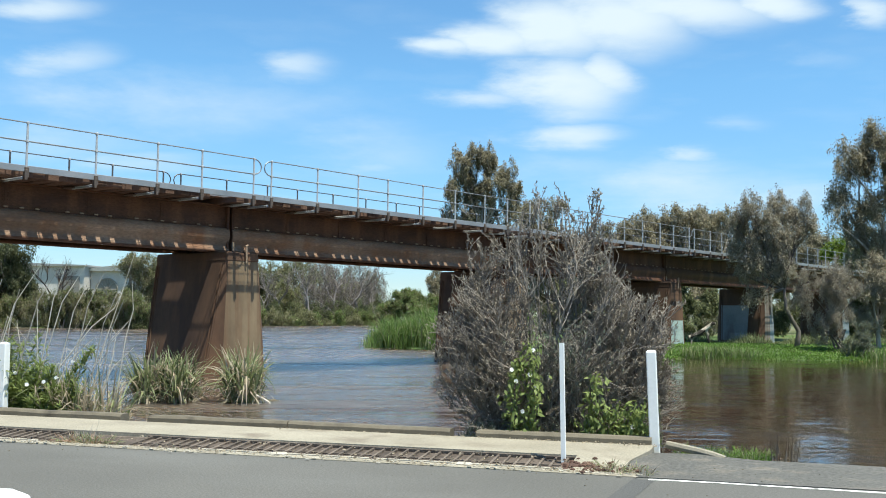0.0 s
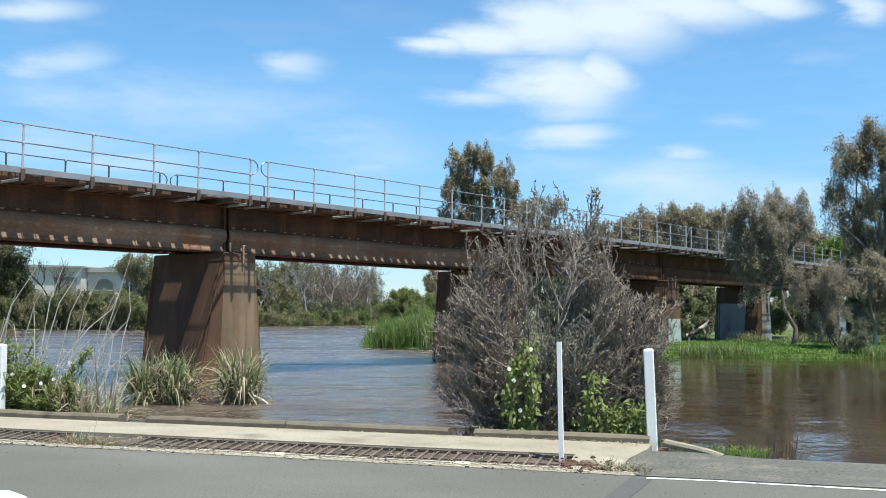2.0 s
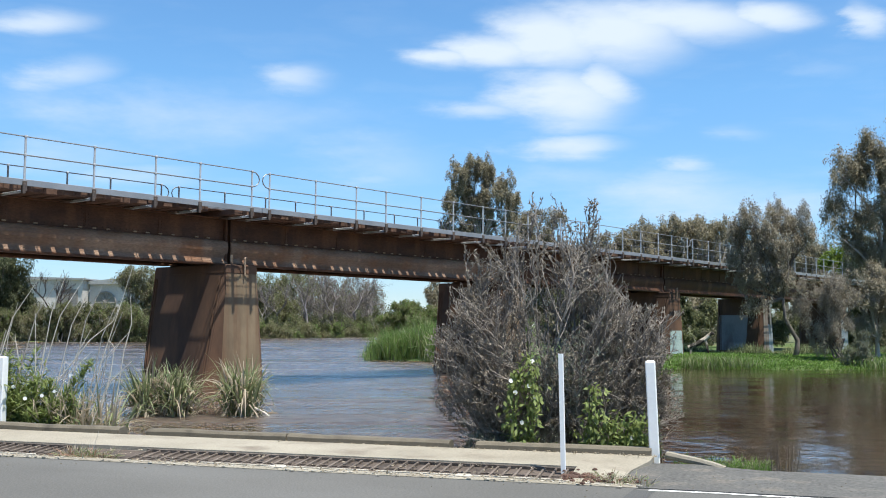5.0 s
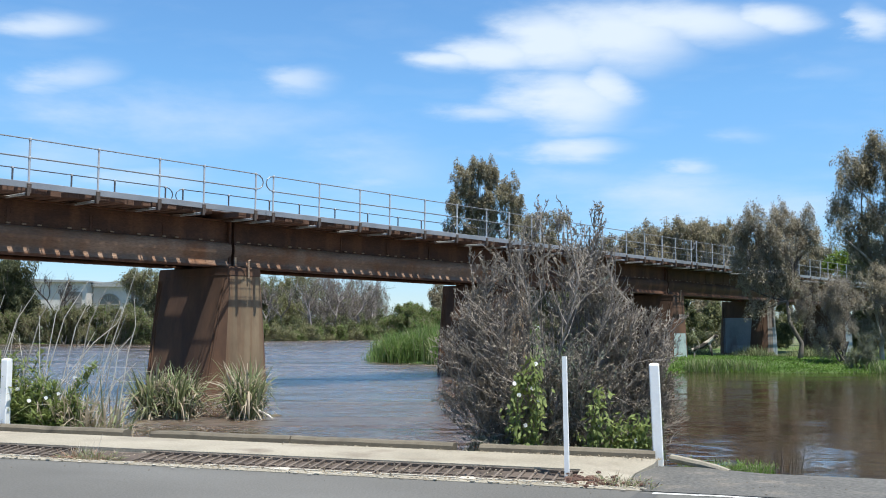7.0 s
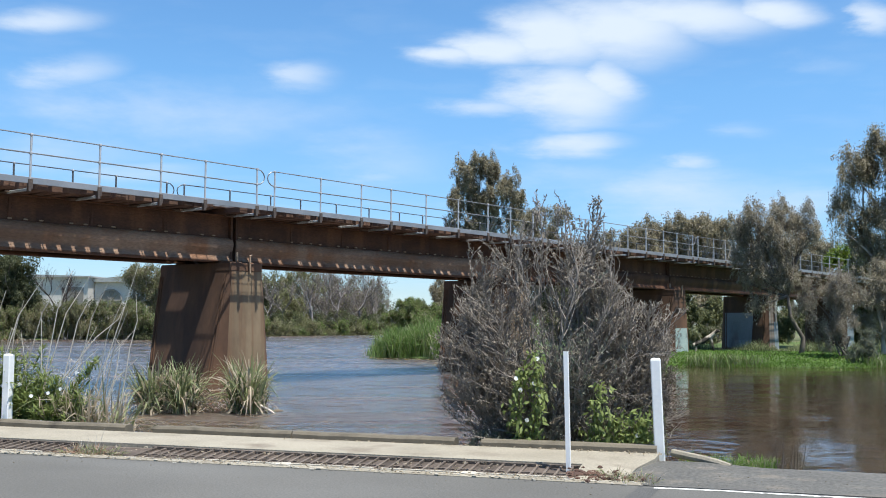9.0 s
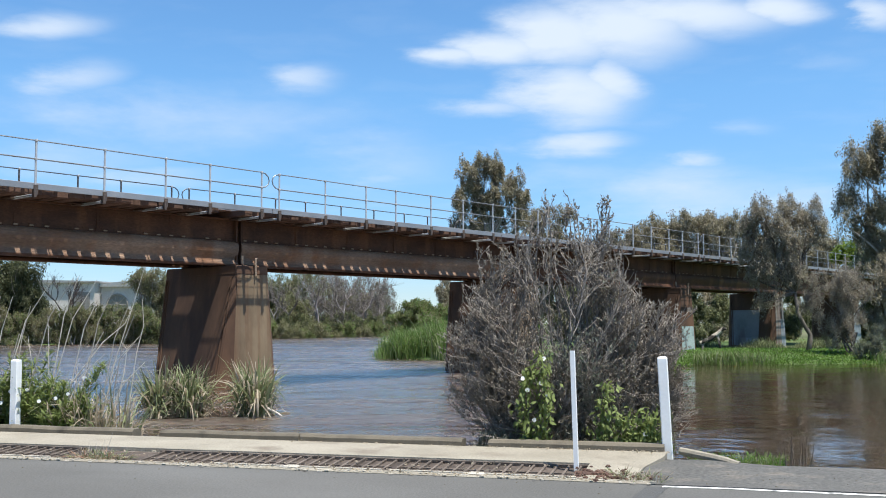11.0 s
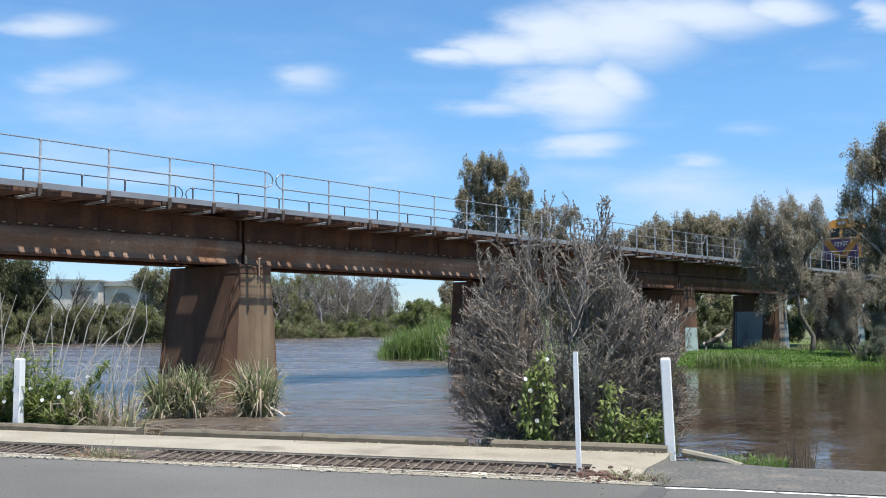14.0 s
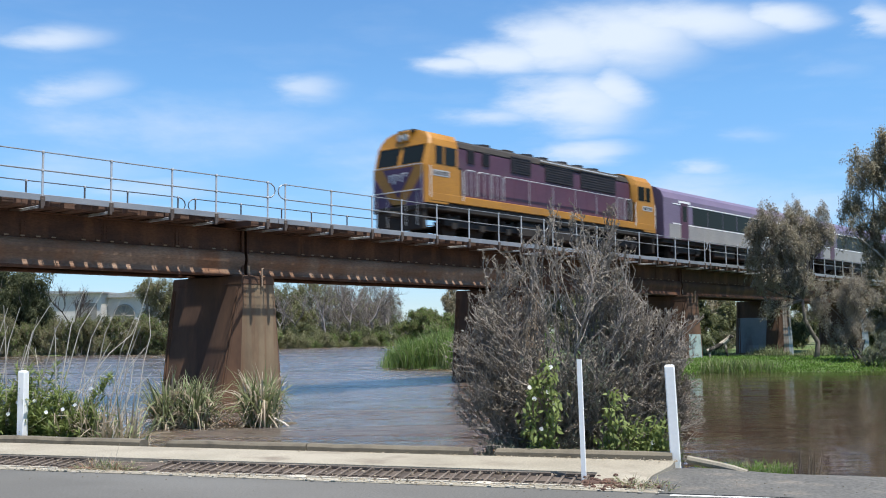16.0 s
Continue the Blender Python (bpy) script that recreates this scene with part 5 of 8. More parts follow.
def ribbon_mesh(name, groups):
    """groups: (rows from ribbons, material)."""
    me = bpy.data.meshes.new(name)
    verts, faces, idx, mats, k0 = [], [], [], [], 0
    for r, m in groups:
        n, c, _ = r.shape
        if m not in mats:
            mats.append(m)
        verts.append(r.reshape(-1, 3))
        start = k0 + np.arange(n)[:, None] * c
        for j in range(0, c - 2, 2):
            faces.append(np.concatenate([start + j, start + j + 1, start + j + 3, start + j + 2], 1))
            idx += [mats.index(m)] * n
        k0 += n * c
    verts, faces = np.concatenate(verts), np.concatenate(faces)
    me.vertices.add(len(verts))
    me.vertices.foreach_set("co", verts.ravel().astype(np.float32))
    me.loops.add(faces.size)
    me.loops.foreach_set("vertex_index", faces.ravel().astype(np.int32))
    me.polygons.add(len(faces))
    me.polygons.foreach_set("loop_start", np.arange(0, faces.size, 4, dtype=np.int32))
    for m in mats:
        me.materials.append(m)
    me.polygons.foreach_set("material_index", np.array(idx, dtype=np.int32))
    me.update(calc_edges=True)
    me.validate()
    return me


def sedge(spots, count, spread, tall, wide, bend, mats, segs=5, kink=0.0, rise=(0.9, 1.5)):
    """Arching leaves from many footholds, shared out between materials."""
    groups = []
    c = np.asarray(spots, float)
    for m, share, limp in mats:
        n = int(count * share)
        b = c[RNG.integers(0, len(c), n)] + np.stack([RNG.normal(size=n) * spread, RNG.normal(size=n) * spread, np.zeros(n)], 1)
        groups.append((ribbons(b, RNG.uniform(0, 2 * np.pi, n), RNG.uniform(*rise, n), tall * RNG.uniform(0.45, 1.15, n), wide * RNG.uniform(0.5, 1.3, n), bend * limp * RNG.uniform(0.1, 1.4, n), segs, kink), m))
    return groups


def floor_z(x, y):
    return float(ground_height(np.array([x]), np.array([y]))[0])


# ---- things on the banks ----
def grown(name, label, x, y, blobs, *args, **kw):
    """A tree whose crown masses are given in heights over the road; its foot stands on the ground."""
    z = floor_z(x, y)
    sway = kw.pop("sway", 0)
    ob = tree(name, label, pose(x, y, z), [(a, b, c - z, d, e, f) for a, b, c, d, e, f in blobs], *args, **kw)
    if sway:
        SWAY[ob] = (x, y, z, sway)
    return ob


SWAY = {}

grown("gum_tree", "tall river gum with loose olive-brown crown behind the bridge", 3.12, 85.00, [(-1.65, -0.6, 14.08, 1.04, 1.21, 1.51), (-0.24, -0.16, 14.85, 1.13, 0.98, 1.23), (0.76, 0.2, 14.20, 0.94, 1.21, 1.51), (-0.71, 0.64, 12.20, 1.61, 1.28, 1.51), (1.18, -0.4, 12.22, 1.51, 1.21, 1.51), (2.36, 0.0, 13.42, 1.04, 1.06, 1.32), (2.98, 0.35, 11.77, 0.66, 1.06, 1.32), (-2.36, -0.6, 11.47, 0.85, 1.21, 1.51), (-2.6, -0.15, 9.58, 0.94, 0.91, 1.13), (-0.94, 0.18, 9.84, 1.32, 1.06, 1.32), (0.94, 0.57, 10.10, 1.42, 1.13, 1.32), (2.6, -0.3, 9.88, 0.85, 0.91, 1.13)],
      950, 75, 0.21, ((GUM_LEAF, 0.8), (GREY_LEAF, 0.2)), trunk_r=0.2, droop=2.2, spread=0.42, boughs=18, tuft=(0.14, 0.33))
grown("gum_tree", "rounded olive gum tree behind the bridge", 10.76, 110.00, [(-0.31, -1.03, 12.08, 2.57, 2.05, 1.83), (1.83, -0.16, 13.20, 1.22, 0.98, 1.1), (-1.96, 0.15, 12.85, 1.1, 0.88, 0.98), (0.0, 1.22, 9.94, 3.06, 2.44, 1.83)],
      600, 75, 0.27, ((GUM_LEAF, 0.8), (GREY_LEAF, 0.2)), trunk_r=0.3, droop=1.0)
grown("gum_tree", "small far gum tree beyond the bridge", 18.40, 120.00, [(0.13, -0.64, 11.59, 1.6, 1.28, 1.33), (-0.67, -0.36, 9.45, 2.67, 2.13, 2.0)],
      200, 60, 0.32, ((GUM_LEAF, 0.8), (GREY_LEAF, 0.2)))
grown("gum_tree", "olive gum in a row of trees beyond the bridge", 23.99, 118.00, [(-1.64, -0.68, 12.13, 1.7, 1.36, 1.57), (-0.66, -0.23, 12.80, 1.7, 1.36, 1.44), (0.98, 0.23, 12.82, 1.7, 1.36, 1.44), (1.84, 0.66, 12.04, 1.44, 1.31, 1.64), (0.0, -0.79, 9.72, 2.95, 2.36, 2.29), (0.0, 0.0, 5.46, 2.95, 2.36, 2.62)],
      225, 62, 0.34, ((GUM_LEAF, 0.8), (GREY_LEAF, 0.2)))
grown("gum_tree", "olive gum in a row of trees beyond the bridge", 27.60, 118.00, [(-0.66, -0.68, 13.17, 1.7, 1.36, 1.44), (0.66, -0.19, 13.38, 1.44, 1.15, 1.31), (1.11, 0.22, 12.40, 1.57, 1.31, 1.64), (0.0, 1.1, 10.10, 2.75, 2.2, 2.62), (0.66, -0.7, 4.20, 2.62, 2.1, 2.62)],
      225, 62, 0.34, ((GUM_LEAF, 0.8), (GREY_LEAF, 0.2)))
grown("gum_tree", "olive gum in a row of trees beyond the bridge", 31.34, 118.00, [(-1.11, -0.68, 13.41, 1.57, 1.36, 1.7), (0.85, -0.23, 12.97, 1.7, 1.36, 1.57), (2.16, 0.21, 12.46, 1.31, 1.26, 1.57), (0.2, 1.1, 9.49, 2.75, 2.2, 2.62), (-0.79, -0.7, 4.23, 2.62, 2.1, 2.62)],
      225, 62, 0.34, ((GUM_LEAF, 0.8), (GREY_LEAF, 0.2)))
grown("gum_tree", "olive gum in a row of trees beyond the bridge", 27.28, 124.00, [(0.0, -0.83, 12.58, 2.07, 1.65, 1.79), (-0.69, -0.37, 9.82, 2.76, 2.2, 2.07), (0.69, 0.37, 9.14, 2.76, 2.2, 2.07)],
      225, 60, 0.33, ((GUM_LEAF, 0.8), (GREY_LEAF, 0.2)))
grown("gum_tree", "olive gum in a row of trees beyond the bridge", 30.86, 124.00, [(0.0, -0.77, 12.90, 1.93, 1.54, 1.79), (-0.48, -0.37, 9.86, 2.76, 2.2, 2.07), (0.9, 0.37, 9.19, 2.76, 2.2, 2.07)],
      225, 60, 0.33, ((GUM_LEAF, 0.8), (GREY_LEAF, 0.2)))
grown("gum_tree", "olive gum in a row of trees beyond the bridge", 22.46, 124.00, [(-0.34, -0.5, 12.17, 1.24, 0.99, 1.1), (-0.69, -0.28, 9.76, 2.07, 1.65, 1.79)],
      225, 60, 0.33, ((GUM_LEAF, 0.8), (GREY_LEAF, 0.2)))
grown("gum_tree", "drooping grey-green gum with crooked trunk on the bank", 19.41, 56.00,
      [(-2.6, -0.4, 7.85, 0.7, 0.7, 0.85), (-2.98, 0.2, 6.65, 0.75, 0.7, 0.95), (-1.65, -0.1, 7.25, 0.9, 0.8, 0.95), (-0.96, 0.1, 7.85, 0.65, 0.65, 0.75), (0.37, 0.4, 7.4, 0.85, 0.8, 0.95), (-0.3, 0.0, 7.6, 0.6, 0.6, 0.7), (0.7, -0.1, 6.5, 0.5, 0.6, 0.7), (-1.65, -0.3, 5.9, 1.15, 1.0, 1.0), (-2.8, 0.2, 5.3, 0.8, 0.7, 0.9), (-0.4, 0.0, 5.7, 0.75, 0.8, 0.8), (-2.8, 0.2, 4.1, 0.7, 0.6, 0.55), (-1.5, -0.4, 4.1, 0.95, 0.8, 0.6), (-0.4, 0.1, 4.3, 0.5, 0.5, 0.6), (-2.4, 0.0, 2.8, 0.5, 0.5, 0.5), (-1.6, -0.2, 3.1, 0.45, 0.4, 0.45), (-2.1, 0.1, 7.0, 0.6, 0.6, 0.8), (-0.7, 0.2, 6.8, 0.7, 0.6, 0.8), (0.05, 0.0, 6.4, 0.65, 0.6, 0.75), (-1.1, -0.2, 5.0, 0.7, 0.6, 0.7), (-2.2, -0.2, 4.7, 0.7, 0.6, 0.6)],
      1000, 60, 0.135, ((GREY_LEAF, 0.75), (GUM_LEAF, 0.25)), trunk_r=0.13, stems=1, trunk=[(0, 0, -0.4), (0.14, 0, 0.5), (0.16, 0, 0.9), (-0.2, 0, 1.5), (-0.5, 0, 2.1), (-0.62, 0, 3.2)], bark=DARK_BARK, droop=2.4, spread=0.5, sway=0.5, boughs=12, tuft=(0.2, 0.42), bow=0.2)
grown("grey_shrub_tree", "bushy grey-leaved small tree at the water's edge", 20.79, 53.00, [(-1.18, -0.52, 3.09, 1.3, 1.04, 0.94), (-0.15, -0.1, 3.70, 0.77, 0.61, 0.77), (-1.91, 0.13, 2.35, 0.77, 0.8, 1.0), (0.06, 0.47, 2.08, 0.77, 0.94, 1.18), (-0.82, -0.31, 1.18, 1.12, 0.94, 1.18), (0.74, 0.0, 2.97, 0.41, 0.57, 0.71), (-2.06, 0.16, 3.38, 0.41, 0.47, 0.59)],
      520, 75, 0.1, ((GREY_LEAF, 0.6), (SHRUB_LEAF, 0.4)), trunk_r=0.06, stems=6, bark=DARK_BARK, lean=(-0.3, 0, 1.1), droop=-1.5, spread=0.5, sway=0.4)
grown("gum_tree", "tall dense gum with hanging olive foliage on the bank", 26.25, 59.00, [(-1.21, -0.42, 12.65, 0.85, 0.84, 1.05), (-3.05, -0.14, 11.09, 0.79, 0.84, 1.05), (-1.8, 0.18, 11.01, 1.38, 1.1, 1.38), (-2.95, 0.47, 9.19, 1.05, 0.94, 1.18), (-1.31, -0.44, 8.72, 1.48, 1.31, 1.64), (-3.38, 0.0, 7.38, 0.52, 0.58, 0.72), (-2.13, 0.28, 7.17, 1.05, 0.84, 0.85), (0.16, -1.05, 10.54, 1.64, 2.1, 2.62), (-0.82, -0.19, 5.94, 1.44, 1.15, 1.18), (-1.97, 0.15, 5.99, 0.85, 0.89, 1.11), (-2.39, 0.37, 5.10, 0.59, 0.73, 0.92), (0.82, -0.52, 6.94, 1.64, 1.57, 1.97), (1.47, 0.0, 12.85, 1.64, 1.31, 1.64)],
      1250, 75, 0.18, ((GUM_LEAF, 0.8), (GREY_LEAF, 0.2)), trunk_r=0.18, droop=2.6, spread=0.45, sway=0.4, boughs=14, tuft=(0.13, 0.3))
grown("gum_tree", "low brown-grey gum beneath the taller one", 24.41, 57.00, [(-0.32, -0.43, 3.57, 1.08, 0.86, 0.95), (0.48, -0.17, 2.63, 0.95, 1.01, 1.27), (-0.63, 0.13, 1.66, 0.82, 0.76, 0.95), (0.16, 0.43, 4.52, 1.08, 0.86, 0.63)],
      320, 70, 0.16, ((GREY_LEAF, 0.7), (GUM_LEAF, 0.3)), trunk_r=0.15, droop=1.2)
grown("gum_tree", "dense olive gum in the thicket beyond the bridge", 21.76, 128.00, [(0.0, -0.85, 11.08, 2.13, 1.71, 2.13), (0.85, -0.3, 8.96, 2.28, 1.82, 1.85), (-0.71, 0.28, 7.16, 2.13, 1.71, 1.85)],
      140, 60, 0.42, ((GUM_LEAF, 0.8), (GREY_LEAF, 0.2)), trunk_r=0.25)
grown("gum_tree", "dense olive gum in the thicket beyond the bridge", 24.46, 128.00, [(0.0, -0.85, 10.26, 2.13, 1.71, 2.13), (0.85, -0.3, 8.99, 2.28, 1.82, 1.85), (-0.71, 0.28, 7.19, 2.13, 1.71, 1.85)],
      140, 60, 0.42, ((GUM_LEAF, 0.8), (GREY_LEAF, 0.2)), trunk_r=0.25)
grown("gum_tree", "dense olive gum in the thicket beyond the bridge", 27.16, 128.00, [(0.0, -0.85, 10.86, 2.13, 1.71, 2.13), (0.85, -0.3, 9.02, 2.28, 1.82, 1.85), (-0.71, 0.28, 7.23, 2.13, 1.71, 1.85)],
      140, 60, 0.42, ((GUM_LEAF, 0.8), (GREY_LEAF, 0.2)), trunk_r=0.25)
grown("gum_tree", "dense olive gum in the thicket beyond the bridge", 29.87, 128.00, [(0.0, -0.85, 10.04, 2.13, 1.71, 2.13), (0.85, -0.3, 9.06, 2.28, 1.82, 1.85), (-0.71, 0.28, 7.26, 2.13, 1.71, 1.85)],
      140, 60, 0.42, ((GUM_LEAF, 0.8), (GREY_LEAF, 0.2)), trunk_r=0.25)
grown("gum_tree", "dense olive gum in the thicket beyond the bridge", 32.57, 128.00, [(0.0, -0.85, 10.64, 2.13, 1.71, 2.13), (0.85, -0.3, 9.09, 2.28, 1.82, 1.85), (-0.71, 0.28, 7.29, 2.13, 1.71, 1.85)],
      140, 60, 0.42, ((GUM_LEAF, 0.8), (GREY_LEAF, 0.2)), trunk_r=0.25)
grown("gum_tree", "dense olive gum in the thicket beyond the bridge", 35.27, 128.00, [(0.0, -0.85, 11.25, 2.13, 1.71, 2.13), (0.85, -0.3, 9.12, 2.28, 1.82, 1.85), (-0.71, 0.28, 7.33, 2.13, 1.71, 1.85)],
      140, 60, 0.42, ((GUM_LEAF, 0.8), (GREY_LEAF, 0.2)), trunk_r=0.25)
grown("gum_tree", "dense olive gum in the thicket beyond the bridge", 37.97, 128.00, [(0.0, -0.85, 10.43, 2.13, 1.71, 2.13), (0.85, -0.3, 9.16, 2.28, 1.82, 1.85), (-0.71, 0.28, 7.36, 2.13, 1.71, 1.85)],
      140, 60, 0.42, ((GUM_LEAF, 0.8), (GREY_LEAF, 0.2)), trunk_r=0.25)
grown("gum_tree", "dense olive gum in the thicket beyond the bridge", 40.68, 128.00, [(0.0, -0.85, 11.03, 2.13, 1.71, 2.13), (0.85, -0.3, 9.19, 2.28, 1.82, 1.85), (-0.71, 0.28, 7.39, 2.13, 1.71, 1.85)],
      140, 60, 0.42, ((GUM_LEAF, 0.8), (GREY_LEAF, 0.2)), trunk_r=0.25)
grown("gum_tree", "dense olive gum in the thicket beyond the bridge", 43.38, 128.00, [(0.0, -0.85, 10.21, 2.13, 1.71, 2.13), (0.85, -0.3, 9.22, 2.28, 1.82, 1.85), (-0.71, 0.28, 7.42, 2.13, 1.71, 1.85)],
      140, 60, 0.42, ((GUM_LEAF, 0.8), (GREY_LEAF, 0.2)), trunk_r=0.25)
grown("gum_tree", "dense olive gum in the thicket beyond the bridge", 46.08, 128.00, [(0.0, -0.85, 10.81, 2.13, 1.71, 2.13), (0.85, -0.3, 9.25, 2.28, 1.82, 1.85), (-0.71, 0.28, 7.46, 2.13, 1.71, 1.85)],
      140, 60, 0.42, ((GUM_LEAF, 0.8), (GREY_LEAF, 0.2)), trunk_r=0.25)
grown("gum_tree", "soft olive gum closing the row of trees beyond the bridge", 23.12, 121.00, [(-1.08, -0.65, 11.45, 1.61, 1.29, 1.34), (0.47, -0.22, 12.07, 1.61, 1.29, 1.34), (-0.2, 0.3, 9.91, 2.29, 1.83, 1.75)],
      420, 65, 0.27, ((GUM_LEAF, 0.8), (GREY_LEAF, 0.2)), trunk_r=0.25)
grown("gum_tree", "soft olive gum closing the row of trees beyond the bridge", 26.08, 121.00, [(-0.81, -0.65, 12.43, 1.61, 1.29, 1.34), (0.87, -0.22, 12.72, 1.61, 1.29, 1.34), (0.0, 0.32, 10.29, 2.42, 1.94, 1.88)],
      420, 65, 0.27, ((GUM_LEAF, 0.8), (GREY_LEAF, 0.2)), trunk_r=0.25)
grown("gum_tree", "soft olive gum closing the row of trees beyond the bridge", 30.65, 121.00, [(-0.94, -0.7, 13.16, 1.75, 1.4, 1.48), (1.01, -0.23, 13.05, 1.75, 1.4, 1.48), (0.0, 0.34, 10.68, 2.55, 2.04, 1.88)],
      420, 65, 0.27, ((GUM_LEAF, 0.8), (GREY_LEAF, 0.2)), trunk_r=0.25)
grown("gum_tree", "soft olive gum closing the row of trees beyond the bridge", 34.01, 121.00, [(-0.34, -0.65, 12.94, 1.61, 1.29, 1.34), (1.01, -0.2, 12.28, 1.48, 1.18, 1.48), (0.13, 0.3, 10.39, 2.29, 1.83, 1.88)],
      420, 65, 0.27, ((GUM_LEAF, 0.8), (GREY_LEAF, 0.2)), trunk_r=0.25)
# half the leaves are dark, which puts the thicket's shade into the crowns
grown("gum_tree", "olive gum with shade-darkened leaves in the thicket behind the bridge", 6.99, 104.00, [(0.0, -0.6, 7.25, 1.5, 1.2, 1.5), (0.58, -0.23, 5.41, 1.73, 1.39, 1.73), (-0.46, 0.23, 3.08, 1.73, 1.39, 1.62)],
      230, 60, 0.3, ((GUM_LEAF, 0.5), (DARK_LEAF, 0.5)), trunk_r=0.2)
grown("gum_tree", "olive gum with shade-darkened leaves in the thicket behind the bridge", 9.07, 104.00, [(0.0, -0.6, 7.10, 1.5, 1.2, 1.5), (0.58, -0.23, 5.43, 1.73, 1.39, 1.73), (-0.46, 0.23, 3.11, 1.73, 1.39, 1.62)],
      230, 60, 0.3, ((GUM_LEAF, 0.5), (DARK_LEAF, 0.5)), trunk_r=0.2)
grown("gum_tree", "olive gum with shade-darkened leaves in the thicket behind the bridge", 11.15, 104.00, [(0.0, -0.6, 6.95, 1.5, 1.2, 1.5), (0.58, -0.23, 5.46, 1.73, 1.39, 1.73), (-0.46, 0.23, 3.13, 1.73, 1.39, 1.62)],
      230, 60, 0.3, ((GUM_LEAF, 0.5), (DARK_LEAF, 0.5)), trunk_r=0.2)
grown("gum_tree", "olive gum with shade-darkened leaves in the thicket behind the bridge", 13.23, 104.00, [(0.0, -0.6, 6.80, 1.5, 1.2, 1.5), (0.58, -0.23, 5.48, 1.73, 1.39, 1.73), (-0.46, 0.23, 3.16, 1.73, 1.39, 1.62)],
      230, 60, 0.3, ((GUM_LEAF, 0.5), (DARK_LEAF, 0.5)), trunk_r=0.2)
grown("gum_tree", "olive gum with shade-darkened leaves in the thicket behind the bridge", 15.31, 104.00, [(0.0, -0.6, 6.66, 1.5, 1.2, 1.5), (0.58, -0.23, 5.51, 1.73, 1.39, 1.73), (-0.46, 0.23, 3.18, 1.73, 1.39, 1.62)],
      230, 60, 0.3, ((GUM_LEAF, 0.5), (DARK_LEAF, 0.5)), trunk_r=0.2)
grown("gum_tree", "olive gum with shade-darkened leaves in the thicket behind the bridge", 17.39, 104.00, [(0.0, -0.6, 7.72, 1.5, 1.2, 1.5), (0.58, -0.23, 5.53, 1.73, 1.39, 1.73), (-0.46, 0.23, 3.21, 1.73, 1.39, 1.62)],
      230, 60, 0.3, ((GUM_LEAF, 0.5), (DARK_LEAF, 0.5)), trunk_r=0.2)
grown("lime_green_tree", "bright lime-green tree behind the railway", 38.94, 100.00, [(-0.28, -0.58, 8.42, 1.44, 1.16, 1.11), (0.83, -0.18, 7.60, 1.33, 1.07, 1.11)],
      90, 60, 0.4, ((LIME_LEAF, 1.0),))
grown("gum_tree", "olive gum beyond the railway embankment", 39.48, 110.00, [(-0.31, -0.73, 9.07, 1.83, 1.47, 1.59), (1.22, -0.16, 9.70, 1.1, 0.98, 1.22), (0.61, 0.33, 6.63, 2.44, 1.96, 1.83)],
      380, 60, 0.3, ((GUM_LEAF, 0.8), (GREY_LEAF, 0.2)))
grown("gum_tree", "olive gum beyond the railway embankment", 46.79, 116.00, [(-0.64, -0.77, 10.51, 1.93, 1.55, 1.68), (1.29, -0.22, 11.17, 1.68, 1.34, 1.55), (0.32, 0.34, 7.94, 2.58, 2.06, 1.93), (2.26, 0.88, 8.93, 2.19, 1.75, 2.19)],
      420, 60, 0.3, ((GUM_LEAF, 0.5), (DARK_LEAF, 0.5)))
grown("bank_shrub", "low dense brush along the far water's edge", -32.54, 112.22, [(-0.75, -0.55, 0.10, 1.37, 1.1, 0.94), (0.75, -0.17, 0.49, 1.25, 1.0, 1.0), (0.0, 0.13, 1.23, 1.0, 0.8, 0.87)],
      105, 60, 0.25, ((DARK_LEAF, 0.7), (BANK_LEAF, 0.3)), droop=1.0, category="shrub", stems=3, trunk_r=0.08)
grown("bank_shrub", "low dense brush along the far water's edge", -35.37, 131.53, [(-0.88, -0.64, 0.37, 1.6, 1.29, 1.1), (0.88, -0.19, 0.82, 1.46, 1.16, 1.16), (0.0, 0.16, 1.67, 1.16, 0.94, 1.03)],
      105, 60, 0.25, ((BANK_LEAF, 0.65), (DARK_LEAF, 0.35)), droop=1.0, category="shrub", stems=3, trunk_r=0.08)
grown("bank_shrub", "low dense brush along the far water's edge", -33.90, 135.88, [(-0.9, -0.67, 0.22, 1.66, 1.33, 1.13), (0.9, -0.2, 0.68, 1.51, 1.21, 1.21), (0.0, 0.16, 1.55, 1.21, 0.97, 1.06)],
      105, 60, 0.25, ((DARK_LEAF, 0.7), (BANK_LEAF, 0.3)), droop=1.0, category="shrub", stems=3, trunk_r=0.08)
grown("bank_shrub", "low dense brush along the far water's edge", -32.25, 140.23, [(-0.94, -0.69, 0.19, 1.72, 1.37, 1.16), (0.94, -0.2, 0.67, 1.56, 1.24, 1.24), (0.0, 0.17, 1.57, 1.24, 0.99, 1.1)],
      105, 60, 0.25, ((DARK_LEAF, 0.7), (BANK_LEAF, 0.3)), droop=1.0, category="shrub", stems=3, trunk_r=0.08)
grown("bank_shrub", "low dense brush along the far water's edge", -30.17, 145.20, [(-0.97, -0.71, 0.33, 1.77, 1.42, 1.21), (0.97, -0.21, 0.82, 1.62, 1.29, 1.29), (0.0, 0.17, 1.76, 1.29, 1.03, 1.13)],
      105, 60, 0.25, ((BANK_LEAF, 0.65), (DARK_LEAF, 0.35)), droop=1.0, category="shrub", stems=3, trunk_r=0.08)
